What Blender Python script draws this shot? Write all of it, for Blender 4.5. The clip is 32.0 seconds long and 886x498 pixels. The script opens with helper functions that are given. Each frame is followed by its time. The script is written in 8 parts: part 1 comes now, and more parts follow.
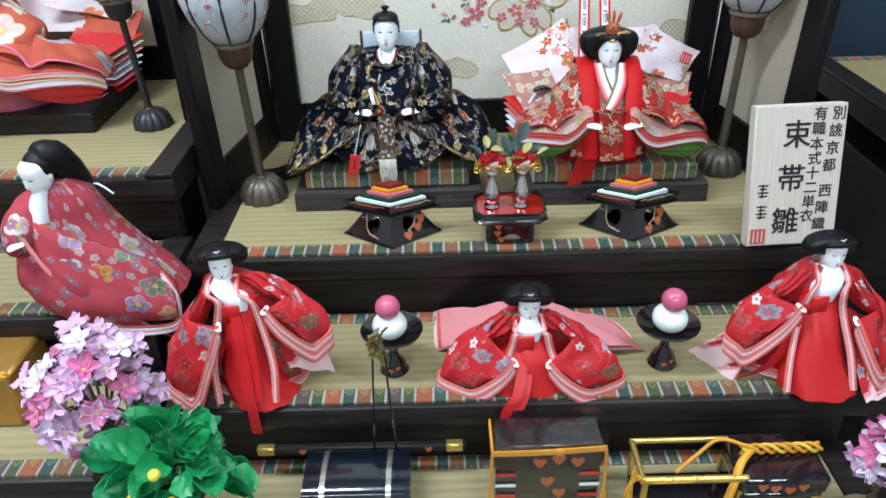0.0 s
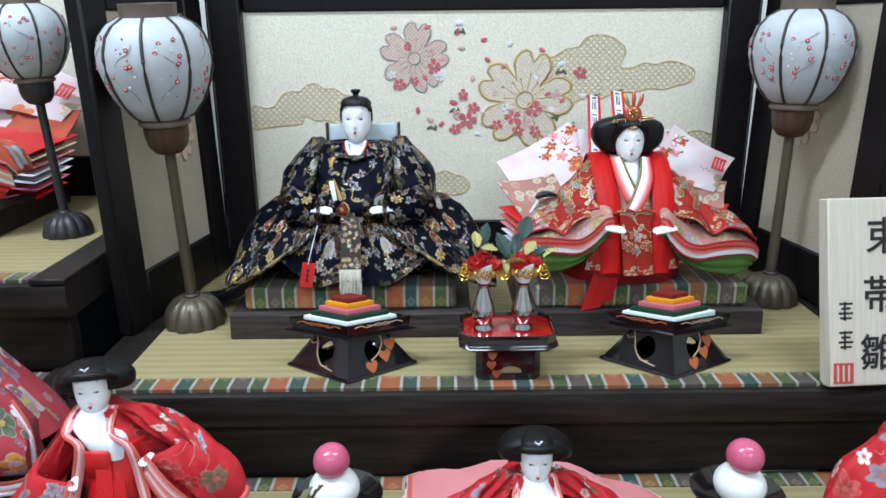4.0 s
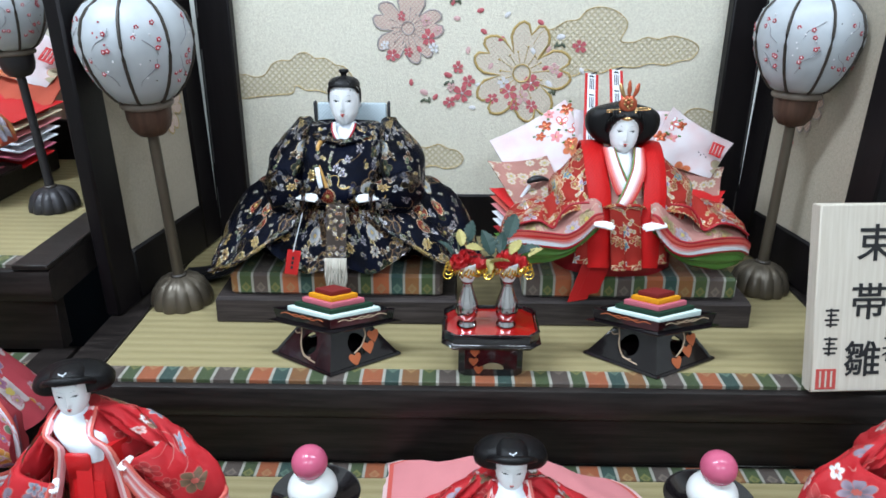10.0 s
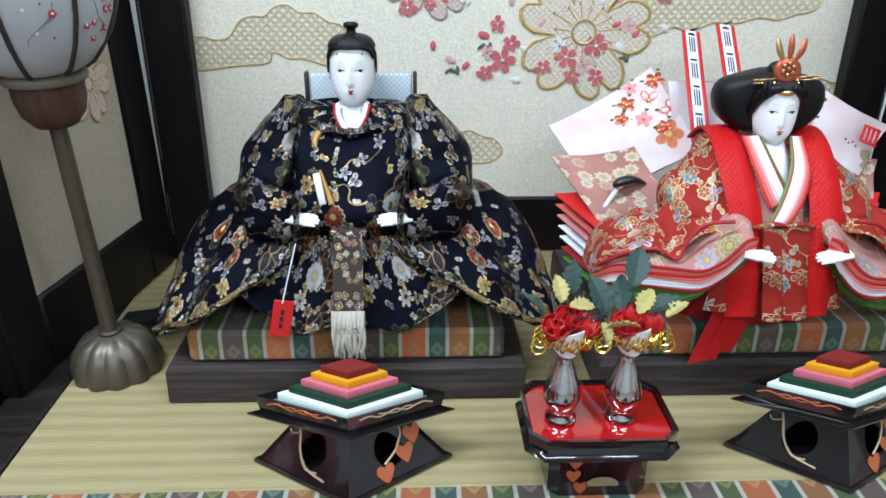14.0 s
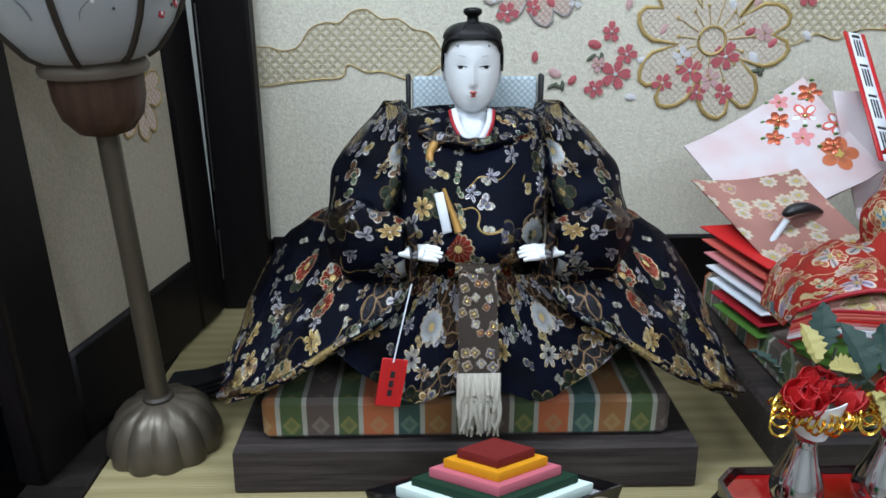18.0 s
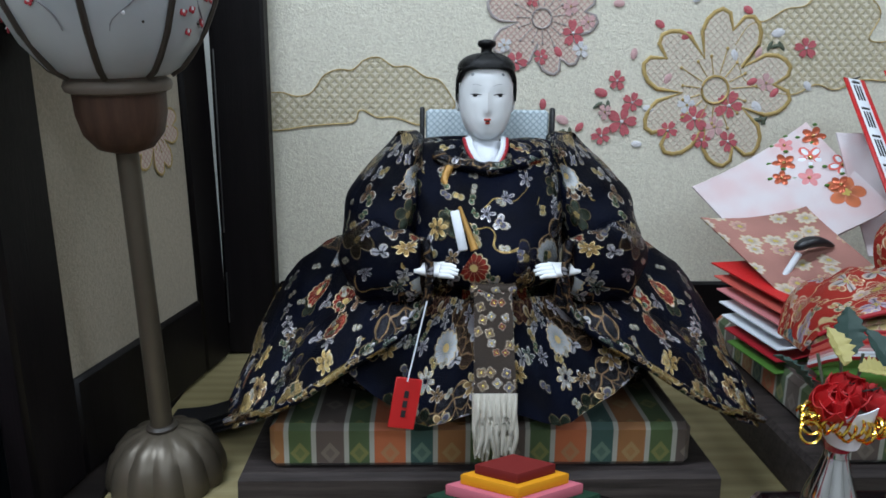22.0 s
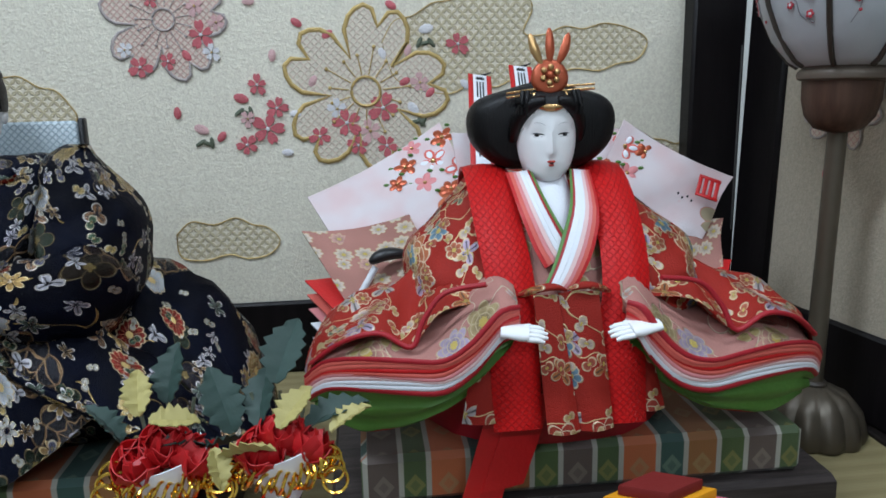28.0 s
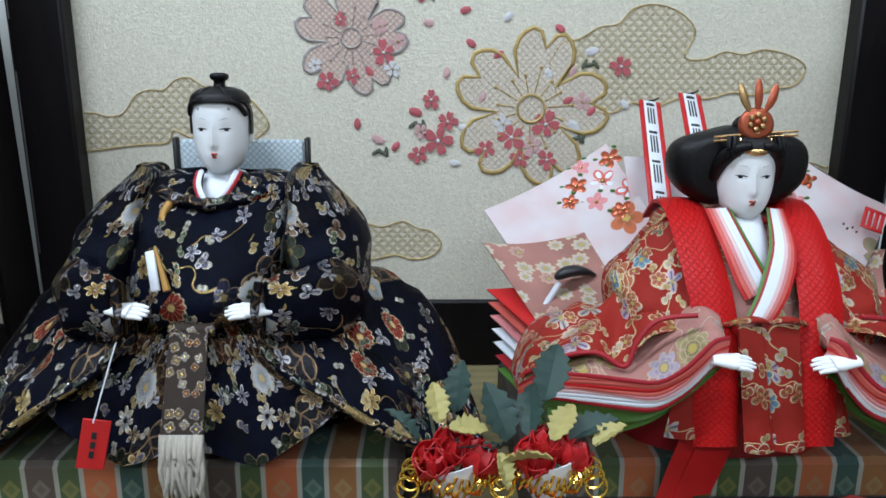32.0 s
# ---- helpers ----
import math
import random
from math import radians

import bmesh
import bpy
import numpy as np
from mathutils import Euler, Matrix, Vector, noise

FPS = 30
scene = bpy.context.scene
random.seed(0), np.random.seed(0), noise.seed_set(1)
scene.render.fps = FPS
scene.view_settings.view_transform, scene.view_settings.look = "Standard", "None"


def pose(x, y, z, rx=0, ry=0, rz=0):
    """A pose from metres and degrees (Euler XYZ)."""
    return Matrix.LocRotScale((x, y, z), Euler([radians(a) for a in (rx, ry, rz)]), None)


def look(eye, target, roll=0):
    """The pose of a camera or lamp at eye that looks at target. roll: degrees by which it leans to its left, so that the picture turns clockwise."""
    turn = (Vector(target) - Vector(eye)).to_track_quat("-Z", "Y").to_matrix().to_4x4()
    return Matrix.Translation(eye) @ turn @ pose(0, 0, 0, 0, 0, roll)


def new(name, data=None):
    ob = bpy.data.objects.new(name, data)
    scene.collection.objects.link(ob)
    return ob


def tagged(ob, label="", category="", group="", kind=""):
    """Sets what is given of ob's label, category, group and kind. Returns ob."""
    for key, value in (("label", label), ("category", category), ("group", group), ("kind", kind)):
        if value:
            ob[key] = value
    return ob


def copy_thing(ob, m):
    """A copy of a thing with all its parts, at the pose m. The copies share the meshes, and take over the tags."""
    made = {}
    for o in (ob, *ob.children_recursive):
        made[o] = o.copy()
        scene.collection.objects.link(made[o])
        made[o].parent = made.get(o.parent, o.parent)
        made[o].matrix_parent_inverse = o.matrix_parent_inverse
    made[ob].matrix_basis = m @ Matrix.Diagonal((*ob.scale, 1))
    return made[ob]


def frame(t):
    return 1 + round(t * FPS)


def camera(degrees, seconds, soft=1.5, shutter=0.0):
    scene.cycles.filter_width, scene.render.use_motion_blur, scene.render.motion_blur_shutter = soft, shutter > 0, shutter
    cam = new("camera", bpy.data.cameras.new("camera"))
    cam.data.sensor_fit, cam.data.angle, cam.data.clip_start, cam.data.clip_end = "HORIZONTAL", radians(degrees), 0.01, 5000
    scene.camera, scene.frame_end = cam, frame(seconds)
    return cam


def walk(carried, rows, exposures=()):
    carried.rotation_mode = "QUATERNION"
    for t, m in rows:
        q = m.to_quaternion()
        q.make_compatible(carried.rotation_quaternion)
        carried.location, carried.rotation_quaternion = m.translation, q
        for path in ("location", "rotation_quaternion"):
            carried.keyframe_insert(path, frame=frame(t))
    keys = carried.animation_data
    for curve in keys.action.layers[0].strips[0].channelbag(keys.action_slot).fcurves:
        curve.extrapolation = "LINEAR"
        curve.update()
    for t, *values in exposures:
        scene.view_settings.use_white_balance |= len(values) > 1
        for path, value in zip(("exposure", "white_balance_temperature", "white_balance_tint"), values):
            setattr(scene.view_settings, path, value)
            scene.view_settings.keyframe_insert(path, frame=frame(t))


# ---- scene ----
cam = camera(62.1, 32.0, 1.65)
PATH = [
    (0, (0.043, 0.068, 1.094), (0.03, 1.777, 0.055), -1.7),
    (0.5, (0.035, 0.124, 1.086), (0.085, 1.866, 0.105), -1.0),
    (1, (0.044, 0.174, 1.07), (0.025, 1.951, 0.152), -0.6),
    (1.5, (0.059, 0.202, 1.048), (0.029, 2.009, 0.191), -0.1),
    (2, (0.057, 0.223, 1.025), (0.042, 2.08, 0.281), -0.4),
    (2.5, (0.058, 0.231, 0.997), (0.031, 2.107, 0.305), -0.2),
    (3, (0.049, 0.237, 0.973), (0.025, 2.129, 0.323), 0.4),
    (3.5, (0.053, 0.24, 0.95), (0.036, 2.145, 0.343), -0.4),
    (4, (0.063, 0.246, 0.926), (0.062, 2.161, 0.35), -0.6),
    (4.5, (0.063, 0.256, 0.906), (0.069, 2.174, 0.338), 0.3),
    (6.5, (0.079, 0.254, 0.894), (0.071, 2.179, 0.351), -0.1),
    (7, (0.071, 0.237, 0.915), (0.09, 2.163, 0.379), 0.4),
    (7.5, (0.068, 0.232, 0.94), (0.107, 2.156, 0.393), 0.4),
    (8, (0.065, 0.233, 0.965), (0.12, 2.156, 0.417), 0.6),
    (8.5, (0.065, 0.235, 0.985), (0.134, 2.153, 0.423), 0.9),
    (9, (0.07, 0.239, 0.988), (0.127, 2.129, 0.335), -0.1),
    (9.5, (0.073, 0.253, 0.989), (0.098, 2.12, 0.273), -0.6),
    (10, (0.084, 0.275, 0.982), (0.065, 2.127, 0.228), 0.4),
    (10.5, (0.089, 0.317, 0.973), (0.044, 2.176, 0.235), -0.2),
    (11, (0.073, 0.37, 0.975), (0.077, 2.208, 0.187), 0.2),
    (11.5, (0.056, 0.406, 0.969), (0.098, 2.237, 0.165), 0.6),
    (12, (0.069, 0.454, 0.945), (0.079, 2.283, 0.137), -0.0),
    (12.5, (0.089, 0.481, 0.94), (0.064, 2.309, 0.129), -0.1),
    (13, (0.073, 0.509, 0.92), (0.058, 2.34, 0.116), -0.1),
    (13.5, (0.045, 0.53, 0.918), (0.073, 2.353, 0.096), -0.3),
    (14, (0.013, 0.534, 0.927), (0.083, 2.361, 0.116), 0.4),
    (14.5, (-0.017, 0.547, 0.923), (0.019, 2.389, 0.146), -0.2),
    (15, (-0.055, 0.561, 0.913), (-0.007, 2.404, 0.137), 0.2),
    (15.5, (-0.061, 0.57, 0.905), (-0.063, 2.419, 0.143), -0.0),
    (17.5, (-0.068, 0.629, 0.876), (-0.029, 2.512, 0.202), 0.1),
    (18, (-0.062, 0.641, 0.873), (-0.013, 2.524, 0.2), 0.1),
    (18.5, (-0.06, 0.647, 0.873), (-0.003, 2.535, 0.214), 0.6),
    (19, (-0.064, 0.653, 0.875), (0.001, 2.539, 0.21), 0.7),
    (19.5, (-0.065, 0.654, 0.873), (0.0, 2.55, 0.237), 0.4),
    (20, (-0.065, 0.652, 0.858), (-0.001, 2.562, 0.268), 0.1),
    (20.5, (-0.067, 0.649, 0.857), (0.0, 2.569, 0.303), 0.5),
    (21, (-0.064, 0.642, 0.856), (-0.002, 2.57, 0.33), 0.2),
    (21.5, (-0.065, 0.637, 0.852), (0.001, 2.571, 0.347), 0.7),
    (22, (-0.071, 0.633, 0.84), (-0.017, 2.579, 0.384), 0.5),
    (22.5, (-0.071, 0.627, 0.837), (-0.032, 2.578, 0.401), 0.8),
    (23, (-0.078, 0.627, 0.838), (-0.041, 2.578, 0.402), 0.7),
    (23.5, (-0.074, 0.633, 0.833), (-0.052, 2.588, 0.415), 0.4),
    (24, (-0.049, 0.629, 0.839), (-0.025, 2.587, 0.433), -0.3),
    (24.5, (-0.018, 0.625, 0.839), (0.022, 2.584, 0.44), -0.4),
    (25, (0.012, 0.627, 0.841), (0.06, 2.586, 0.441), -0.7),
    (25.5, (0.047, 0.633, 0.841), (0.115, 2.59, 0.436), -0.9),
    (26, (0.077, 0.641, 0.836), (0.176, 2.595, 0.419), -1.1),
    (26.5, (0.109, 0.65, 0.837), (0.259, 2.598, 0.409), -1.5),
    (28.5, (0.177, 0.672, 0.831), (0.381, 2.612, 0.391), -1.3),
    (29, (0.169, 0.679, 0.826), (0.359, 2.617, 0.37), -0.8),
    (29.5, (0.162, 0.686, 0.83), (0.341, 2.622, 0.358), -0.5),
    (30, (0.154, 0.688, 0.83), (0.311, 2.622, 0.347), -0.4),
    (30.5, (0.141, 0.685, 0.825), (0.284, 2.619, 0.335), -0.4),
    (31, (0.125, 0.673, 0.827), (0.24, 2.605, 0.324), -0.2),
    (31.5, (0.109, 0.654, 0.841), (0.182, 2.587, 0.334), 0.2),
    (32, (0.091, 0.637, 0.867), (0.127, 2.576, 0.38), 0.3),
]
EXPOSURES = [(0.0, 0.24), (2.0, 0.22), (3.0, 0.19), (6.5, 0.25), (7.5, 0.24), (8.5, 0.15), (9.0, 0.14), (10.0, 0.22), (11.0, 0.3), (13.0, 0.24), (14.5, 0.31), (15.5, 0.34), (17.5, 0.0), (18.0, -0.12), (19.0, -0.26), (20.0, -0.31), (21.0, -0.32), (22.5, -0.36), (23.5, -0.36), (25.0, -0.58), (26.0, -0.37), (29.0, -0.4), (30.0, -0.38), (31.0, -0.3), (32.0, -0.24)]
walk(cam, [(t, look(eye, target, roll)) for t, eye, target, roll in PATH], EXPOSURES)

# ---- room light ----
world = bpy.data.worlds.new("world")
scene.world = world
world.use_nodes = True
world.node_tree.nodes["Background"].inputs[0].default_value = (0.75, 0.85, 1.0, 1)
world.node_tree.nodes["Background"].inputs[1].default_value = 0.05


def area_lamp(name, m, sx, sy, watts, colour):
    data = bpy.data.lights.new(name, "AREA")
    data.shape, data.size, data.size_y, data.energy, data.color = "RECTANGLE", sx, sy, watts, colour
    ob = new(name, data)
    ob.matrix_world = m
    return ob


TUBES = [(-0.9, 0.45), (0.9, 0.45), (-0.9, -1.4), (0.9, -1.4)]
for lx, ly in TUBES:
    area_lamp("fluorescent_tube_light", pose(lx, ly, 2.44), 1.2, 0.22, (41 if lx < 0 else 17) if ly > 0 else 28, (0.81, 0.95, 1.12))


# ---- mesh building ----
class Shape:
    """Collects faces with their UV (metres) and material slot."""

    def __init__(self):
        self.v, self.f, self.uv, self.m, self.slot = [], [], [], [], 0
        self.at = Matrix.Identity(4)

    def add(self, verts, faces, uvs):
        k = len(self.v)
        self.v += [tuple(self.at @ Vector(p)) for p in verts]
        turned = self.at.determinant() < 0
        for f, u in zip(faces, uvs):
            self.f.append([k + i for i in (f[::-1] if turned else f)])
            self.uv.append(u[::-1] if turned else u)
            self.m.append(self.slot)

    def loft(self, rings, closed=True, cap=True, u0=0.0, v0=0.0, flip=False):
        """A skin over rings of equally many points."""
        n = len(rings[0])
        rings = [[Vector(p) for p in r] for r in rings]
        m = n if closed else n - 1
        verts = [p for r in rings for p in r]
        lens = [[0.0] for _ in rings]
        for r, acc in zip(rings, lens):
            for i in range(m):
                acc.append(acc[-1] + (r[(i + 1) % n] - r[i]).length)
        big = max(a[-1] for a in lens) or 1
        mean = lens[max(range(len(lens)), key=lambda i: lens[i][-1])]
        vs = [v0]
        for a, b in zip(rings, rings[1:]):
            vs.append(vs[-1] + sum((p - q).length for p, q in zip(a, b)) / n)
        faces, uvs = [], []
        for j in range(len(rings) - 1):
            for i in range(m):
                a, b = j * n + i, j * n + (i + 1) % n
                q = [a, b, b + n, a + n]
                w = [(u0 + mean[i], vs[j]), (u0 + mean[i + 1], vs[j]), (u0 + mean[i + 1], vs[j + 1]), (u0 + mean[i], vs[j + 1])]
                if flip:
                    q, w = q[::-1], w[::-1]
                faces.append(q)
                uvs.append(w)
        if cap and closed:
            for j, order in ((0, -1), (len(rings) - 1, 1)):
                q = [j * n + i for i in range(n)][::order]
                if flip:
                    q = q[::-1]
                faces.append(q)
                uvs.append([(verts[i].x, verts[i].y) for i in q])
        self.add(verts, faces, uvs)
        return self

    def box(self, x0, x1, y0, y1, z0, z1, b=0.002):
        """A box with chamfered edges."""
        c, h = Vector(((x0 + x1) / 2, (y0 + y1) / 2, (z0 + z1) / 2)), Vector(((x1 - x0) / 2, (y1 - y0) / 2, (z1 - z0) / 2))
        b = min(b, *(0.45 * 2 * e for e in h))
        verts, ids = [], {}
        for sx in (-1, 1):
            for sy in (-1, 1):
                for sz in (-1, 1):
                    s = (sx, sy, sz)
                    for ax in range(3):
                        ids[s, ax] = len(verts)
                        verts.append(Vector([c[i] + s[i] * (h[i] - (0 if i == ax else b)) for i in range(3)]))
        faces = []
        for ax in range(3):
            p, q = (ax + 1) % 3, (ax + 2) % 3
            for s in (-1, 1):
                loop = []
                for a, d in ((-1, -1), (1, -1), (1, 1), (-1, 1)):
                    k = [0, 0, 0]
                    k[ax], k[p], k[q] = s, a, d
                    loop.append(ids[tuple(k), ax])
                faces.append(loop if s > 0 else loop[::-1])
            for a in (-1, 1):
                for d in (-1, 1):
                    k0, k1 = [0, 0, 0], [0, 0, 0]
                    k0[ax], k0[p], k0[q] = -1, a, d
                    k1[ax], k1[p], k1[q] = 1, a, d
                    k0, k1 = tuple(k0), tuple(k1)
                    loop = [ids[k0, p], ids[k1, p], ids[k1, q], ids[k0, q]]
                    faces.append(loop if a * d < 0 else loop[::-1])
        for sx in (-1, 1):
            for sy in (-1, 1):
                for sz in (-1, 1):
                    s = (sx, sy, sz)
                    loop = [ids[s, 0], ids[s, 1], ids[s, 2]]
                    faces.append(loop if sx * sy * sz > 0 else loop[::-1])
        uvs = []
        for f in faces:
            nrm = (verts[f[1]] - verts[f[0]]).cross(verts[f[2]] - verts[f[0]])
            ax = max(range(3), key=lambda i: abs(nrm[i]))
            p, q = ((1, 2), (0, 2), (0, 1))[ax]
            uvs.append([(verts[i][p], verts[i][q]) for i in f])
        self.add(verts, faces, uvs)
        return self

    def lathe(self, profile, n=24, lobes=0, depth=0.0, cap=True):
        """Turns (radius, z) pairs about z; lobes flute it like a melon."""
        rings = []
        for r, z in profile:
            rings.append([(r * (1 - depth * (1 - abs(math.cos(lobes * a / 2)))) * math.cos(a), r * (1 - depth * (1 - abs(math.cos(lobes * a / 2)))) * math.sin(a), z)
                          for a in (2 * math.pi * i / n for i in range(n))])
        return self.loft(rings, True, cap)

    def tube(self, pts, r, n=8, flat=1.0, up=(0, 0, 1), cap=True):
        """A tube along points; r one radius or one for each point; flat squeezes it along up."""
        pts = [Vector(p) for p in pts]
        rr = r if isinstance(r, (list, tuple)) else [r] * len(pts)
        rings = []
        for i, p in enumerate(pts):
            d = (pts[min(i + 1, len(pts) - 1)] - pts[max(i - 1, 0)]).normalized()
            side = d.cross(Vector(up))
            if side.length < 1e-4:
                side = d.cross(Vector((1, 0, 0)))
            side.normalize()
            nn = side.cross(d).normalized()
            rings.append([p + rr[i] * (math.cos(a) * side + math.sin(a) * flat * nn) for a in (2 * math.pi * k / n for k in range(n))])
        return self.loft(rings, True, cap)

    def prism(self, outline, z0, z1, shrink=0.0):
        """A plate over a 2D outline (anticlockwise); shrink narrows its top."""
        n = len(outline)
        cx, cy = sum(p[0] for p in outline) / n, sum(p[1] for p in outline) / n
        top = [(cx + (x - cx) * (1 - shrink), cy + (y - cy) * (1 - shrink), z1) for x, y in outline]
        low = [(x, y, z0) for x, y in outline]
        return self.loft([low, top])

    def ball(self, c, rx, ry=None, rz=None, n=16, k=10):
        ry, rz = ry or rx, rz or rx
        rings = []
        for j in range(k + 1):
            a = math.pi * (j / k - 0.5)
            a = max(min(a, 1.5), -1.5)
            rings.append([(c[0] + rx * math.cos(a) * math.cos(b), c[1] + ry * math.cos(a) * math.sin(b), c[2] + rz * math.sin(a)) for b in (2 * math.pi * i / n for i in range(n))])
        return self.loft(rings)

    def sheet(self, rows, thick=0.0015):
        """A cloth or leaf of some thickness over a grid of points."""
        rows = [[Vector(p) for p in r] for r in rows]
        nr, nc = len(rows), len(rows[0])
        def normal(j, i):
            a = rows[min(j + 1, nr - 1)][i] - rows[max(j - 1, 0)][i]
            b = rows[j][min(i + 1, nc - 1)] - rows[j][max(i - 1, 0)]
            return b.cross(a).normalized()
        back = [[rows[j][i] - thick * normal(j, i) for i in range(nc)] for j in range(nr)]
        rings = [[*rows[j], *back[j][::-1]] for j in range(nr)]
        return self.loft(rings)


def part(name, shape, material, parent=None, label="", sharp=40, m=None):
    """Links a shape as ONE mesh object, under a thing or a part."""
    data = bpy.data.meshes.new(name)
    data.from_pydata(shape.v, [], shape.f)
    layer = data.uv_layers.new(name="UVMap")
    layer.data.foreach_set("uv", np.array([c for u in shape.uv for p in u for c in p], dtype=np.float32))
    data.polygons.foreach_set("material_index", np.array(shape.m, dtype=np.int32))
    for one in material if isinstance(material, (list, tuple)) else [material]:
        data.materials.append(one)
    data.polygons.foreach_set("use_smooth", np.ones(len(data.polygons), dtype=bool))
    data.set_sharp_from_angle(angle=radians(sharp))
    data.update()
    ob = new(name, data)
    if parent:
        ob.parent = parent
    if m:
        ob.matrix_basis = m
    if label:
        ob["label"] = label
    return ob


def thing(name, label, category, m=None, group="", kind=""):
    """An empty at a thing's base, to hold its parts."""
    ob = tagged(new(name), label, category, group, kind)
    ob.empty_display_size = 0.02
    if m:
        ob.matrix_basis = m
    return ob


def lerp(a, b, t):
    return a + (b - a) * t


def spline(pts, n):
    """n + 1 points on a smooth curve through pts."""
    pts = [Vector(p) for p in pts]
    out = []
    for k in range(n + 1):
        s = k / n * (len(pts) - 1)
        i = min(int(s), len(pts) - 2)
        t = s - i
        p0, p1, p2, p3 = pts[max(i - 1, 0)], pts[i], pts[i + 1], pts[min(i + 2, len(pts) - 1)]
        out.append(0.5 * (2 * p1 + (p2 - p0) * t + (2 * p0 - 5 * p1 + 4 * p2 - p3) * t * t + (3 * p1 - p0 - 3 * p2 + p3) * t ** 3))
    return out


# ---- materials ----
class Nodes:
    """Short hand for a material's nodes."""

    def __init__(self, name):
        self.mat = bpy.data.materials.new(name)
        self.mat.use_nodes = True
        self.t = self.mat.node_tree
        self.bsdf = self.t.nodes["Principled BSDF"]

    def put(self, node, key, value):
        if isinstance(value, bpy.types.NodeSocket):
            self.t.links.new(value, node.inputs[key])
        elif value is not None:
            if isinstance(value, tuple) and len(value) == 3 and node.inputs[key].type == "RGBA":
                value = (*value, 1)
            node.inputs[key].default_value = value

    def node(self, kind, ins=None, **props):
        n = self.t.nodes.new(kind)
        if "operation" in props:
            n.operation = props["operation"]
        if "data_type" in props:
            n.data_type = props["data_type"]
        if "blend_type" in props:
            n.blend_type = props["blend_type"]
        if "interpolation_type" in props:
            n.interpolation_type = props["interpolation_type"]
        if "voronoi_dimensions" in props:
            n.voronoi_dimensions = props["voronoi_dimensions"]
        for k, v in (ins or {}).items():
            self.put(n, k, v)
        return n

    def math(self, op, a, b=None, c=None):
        n = self.node("ShaderNodeMath", operation=op)
        for i, v in enumerate((a, b, c)):
            self.put(n, i, v)
        return n.outputs[0]

    def mix(self, f, a, b, blend="MIX"):
        n = self.node("ShaderNodeMix", data_type="RGBA", blend_type=blend)
        self.put(n, 0, f)
        self.put(n, 6, a)
        self.put(n, 7, b)
        return n.outputs[2]

    def coords(self, which="Object", scale=(1, 1, 1)):
        c = self.node("ShaderNodeTexCoord").outputs[which]
        return self.node("ShaderNodeMapping", {"Vector": c, "Scale": scale}).outputs[0]

    def noise(self, vec, scale, detail=3, rough=0.55):
        return self.node("ShaderNodeTexNoise", {"Vector": vec, "Scale": scale, "Detail": detail, "Roughness": rough}).outputs[0]

    def ramp(self, fac, stops, mode="LINEAR"):
        n = self.node("ShaderNodeValToRGB", {0: fac})
        n.color_ramp.interpolation = mode
        e = n.color_ramp.elements
        for i, (pos, col) in enumerate(stops):
            x = e[i] if i < 2 else e.new(pos)
            x.position, x.color = pos, (*col, 1)
        return n.outputs[0]

    def step(self, lo, hi, v):
        n = self.node("ShaderNodeMapRange", {"Value": v, "From Min": lo, "From Max": hi}, interpolation_type="SMOOTHSTEP")
        return n.outputs[0]

    def bump(self, height, strength, distance):
        n = self.node("ShaderNodeBump", {"Height": height, "Strength": strength, "Distance": distance})
        self.put(self.bsdf, "Normal", n.outputs[0])

    def done(self, colour=None, rough=None, metal=None, sheen=None, coat=None, spec=None):
        for key, v in (("Base Color", colour), ("Roughness", rough), ("Metallic", metal), ("Sheen Weight", sheen), ("Coat Weight", coat), ("Specular IOR Level", spec)):
            self.put(self.bsdf, key, v)
        return self.mat


def plain(name, colour, rough=0.5, metal=0.0, vary=0.15, grain=250, bump=0.1, coat=0.0, spec=0.5, scale=(1, 1, 1)):
    """A surface with variation at two scales and a fine relief."""
    n = Nodes(name)
    v = n.coords("Object", scale)
    a, b = n.noise(v, grain), n.noise(v, grain * 0.08)
    dark, light = tuple(c * (1 - vary) for c in colour), tuple(min(1, c * (1 + vary)) for c in colour)
    col = n.mix(n.math("ADD", n.math("MULTIPLY", a, 0.5), n.math("MULTIPLY", b, 0.5)), dark, light)
    n.bump(a, bump, 0.001)
    return n.done(col, n.math("ADD", n.math("MULTIPLY", b, 0.2), rough - 0.1), metal, coat=coat, spec=spec)


def wood(name, dark, light, rough=0.5, along=0, grain=60, stretch=14):
    n = Nodes(name)
    s = [1.0, 1.0, 1.0]
    for i in range(3):
        if i != along:
            s[i] = stretch
    v = n.coords("Object", tuple(s))
    a = n.noise(v, grain / 6, 5, 0.65)
    b = n.noise(v, grain, 4, 0.7)
    f = n.math("ADD", n.math("MULTIPLY", n.step(0.3, 0.72, a), 0.65), n.math("MULTIPLY", b, 0.35))
    n.bump(b, 0.25, 0.0008)
    return n.done(n.mix(f, dark, light), n.math("ADD", n.math("MULTIPLY", b, 0.2), rough - 0.1), spec=0.22)


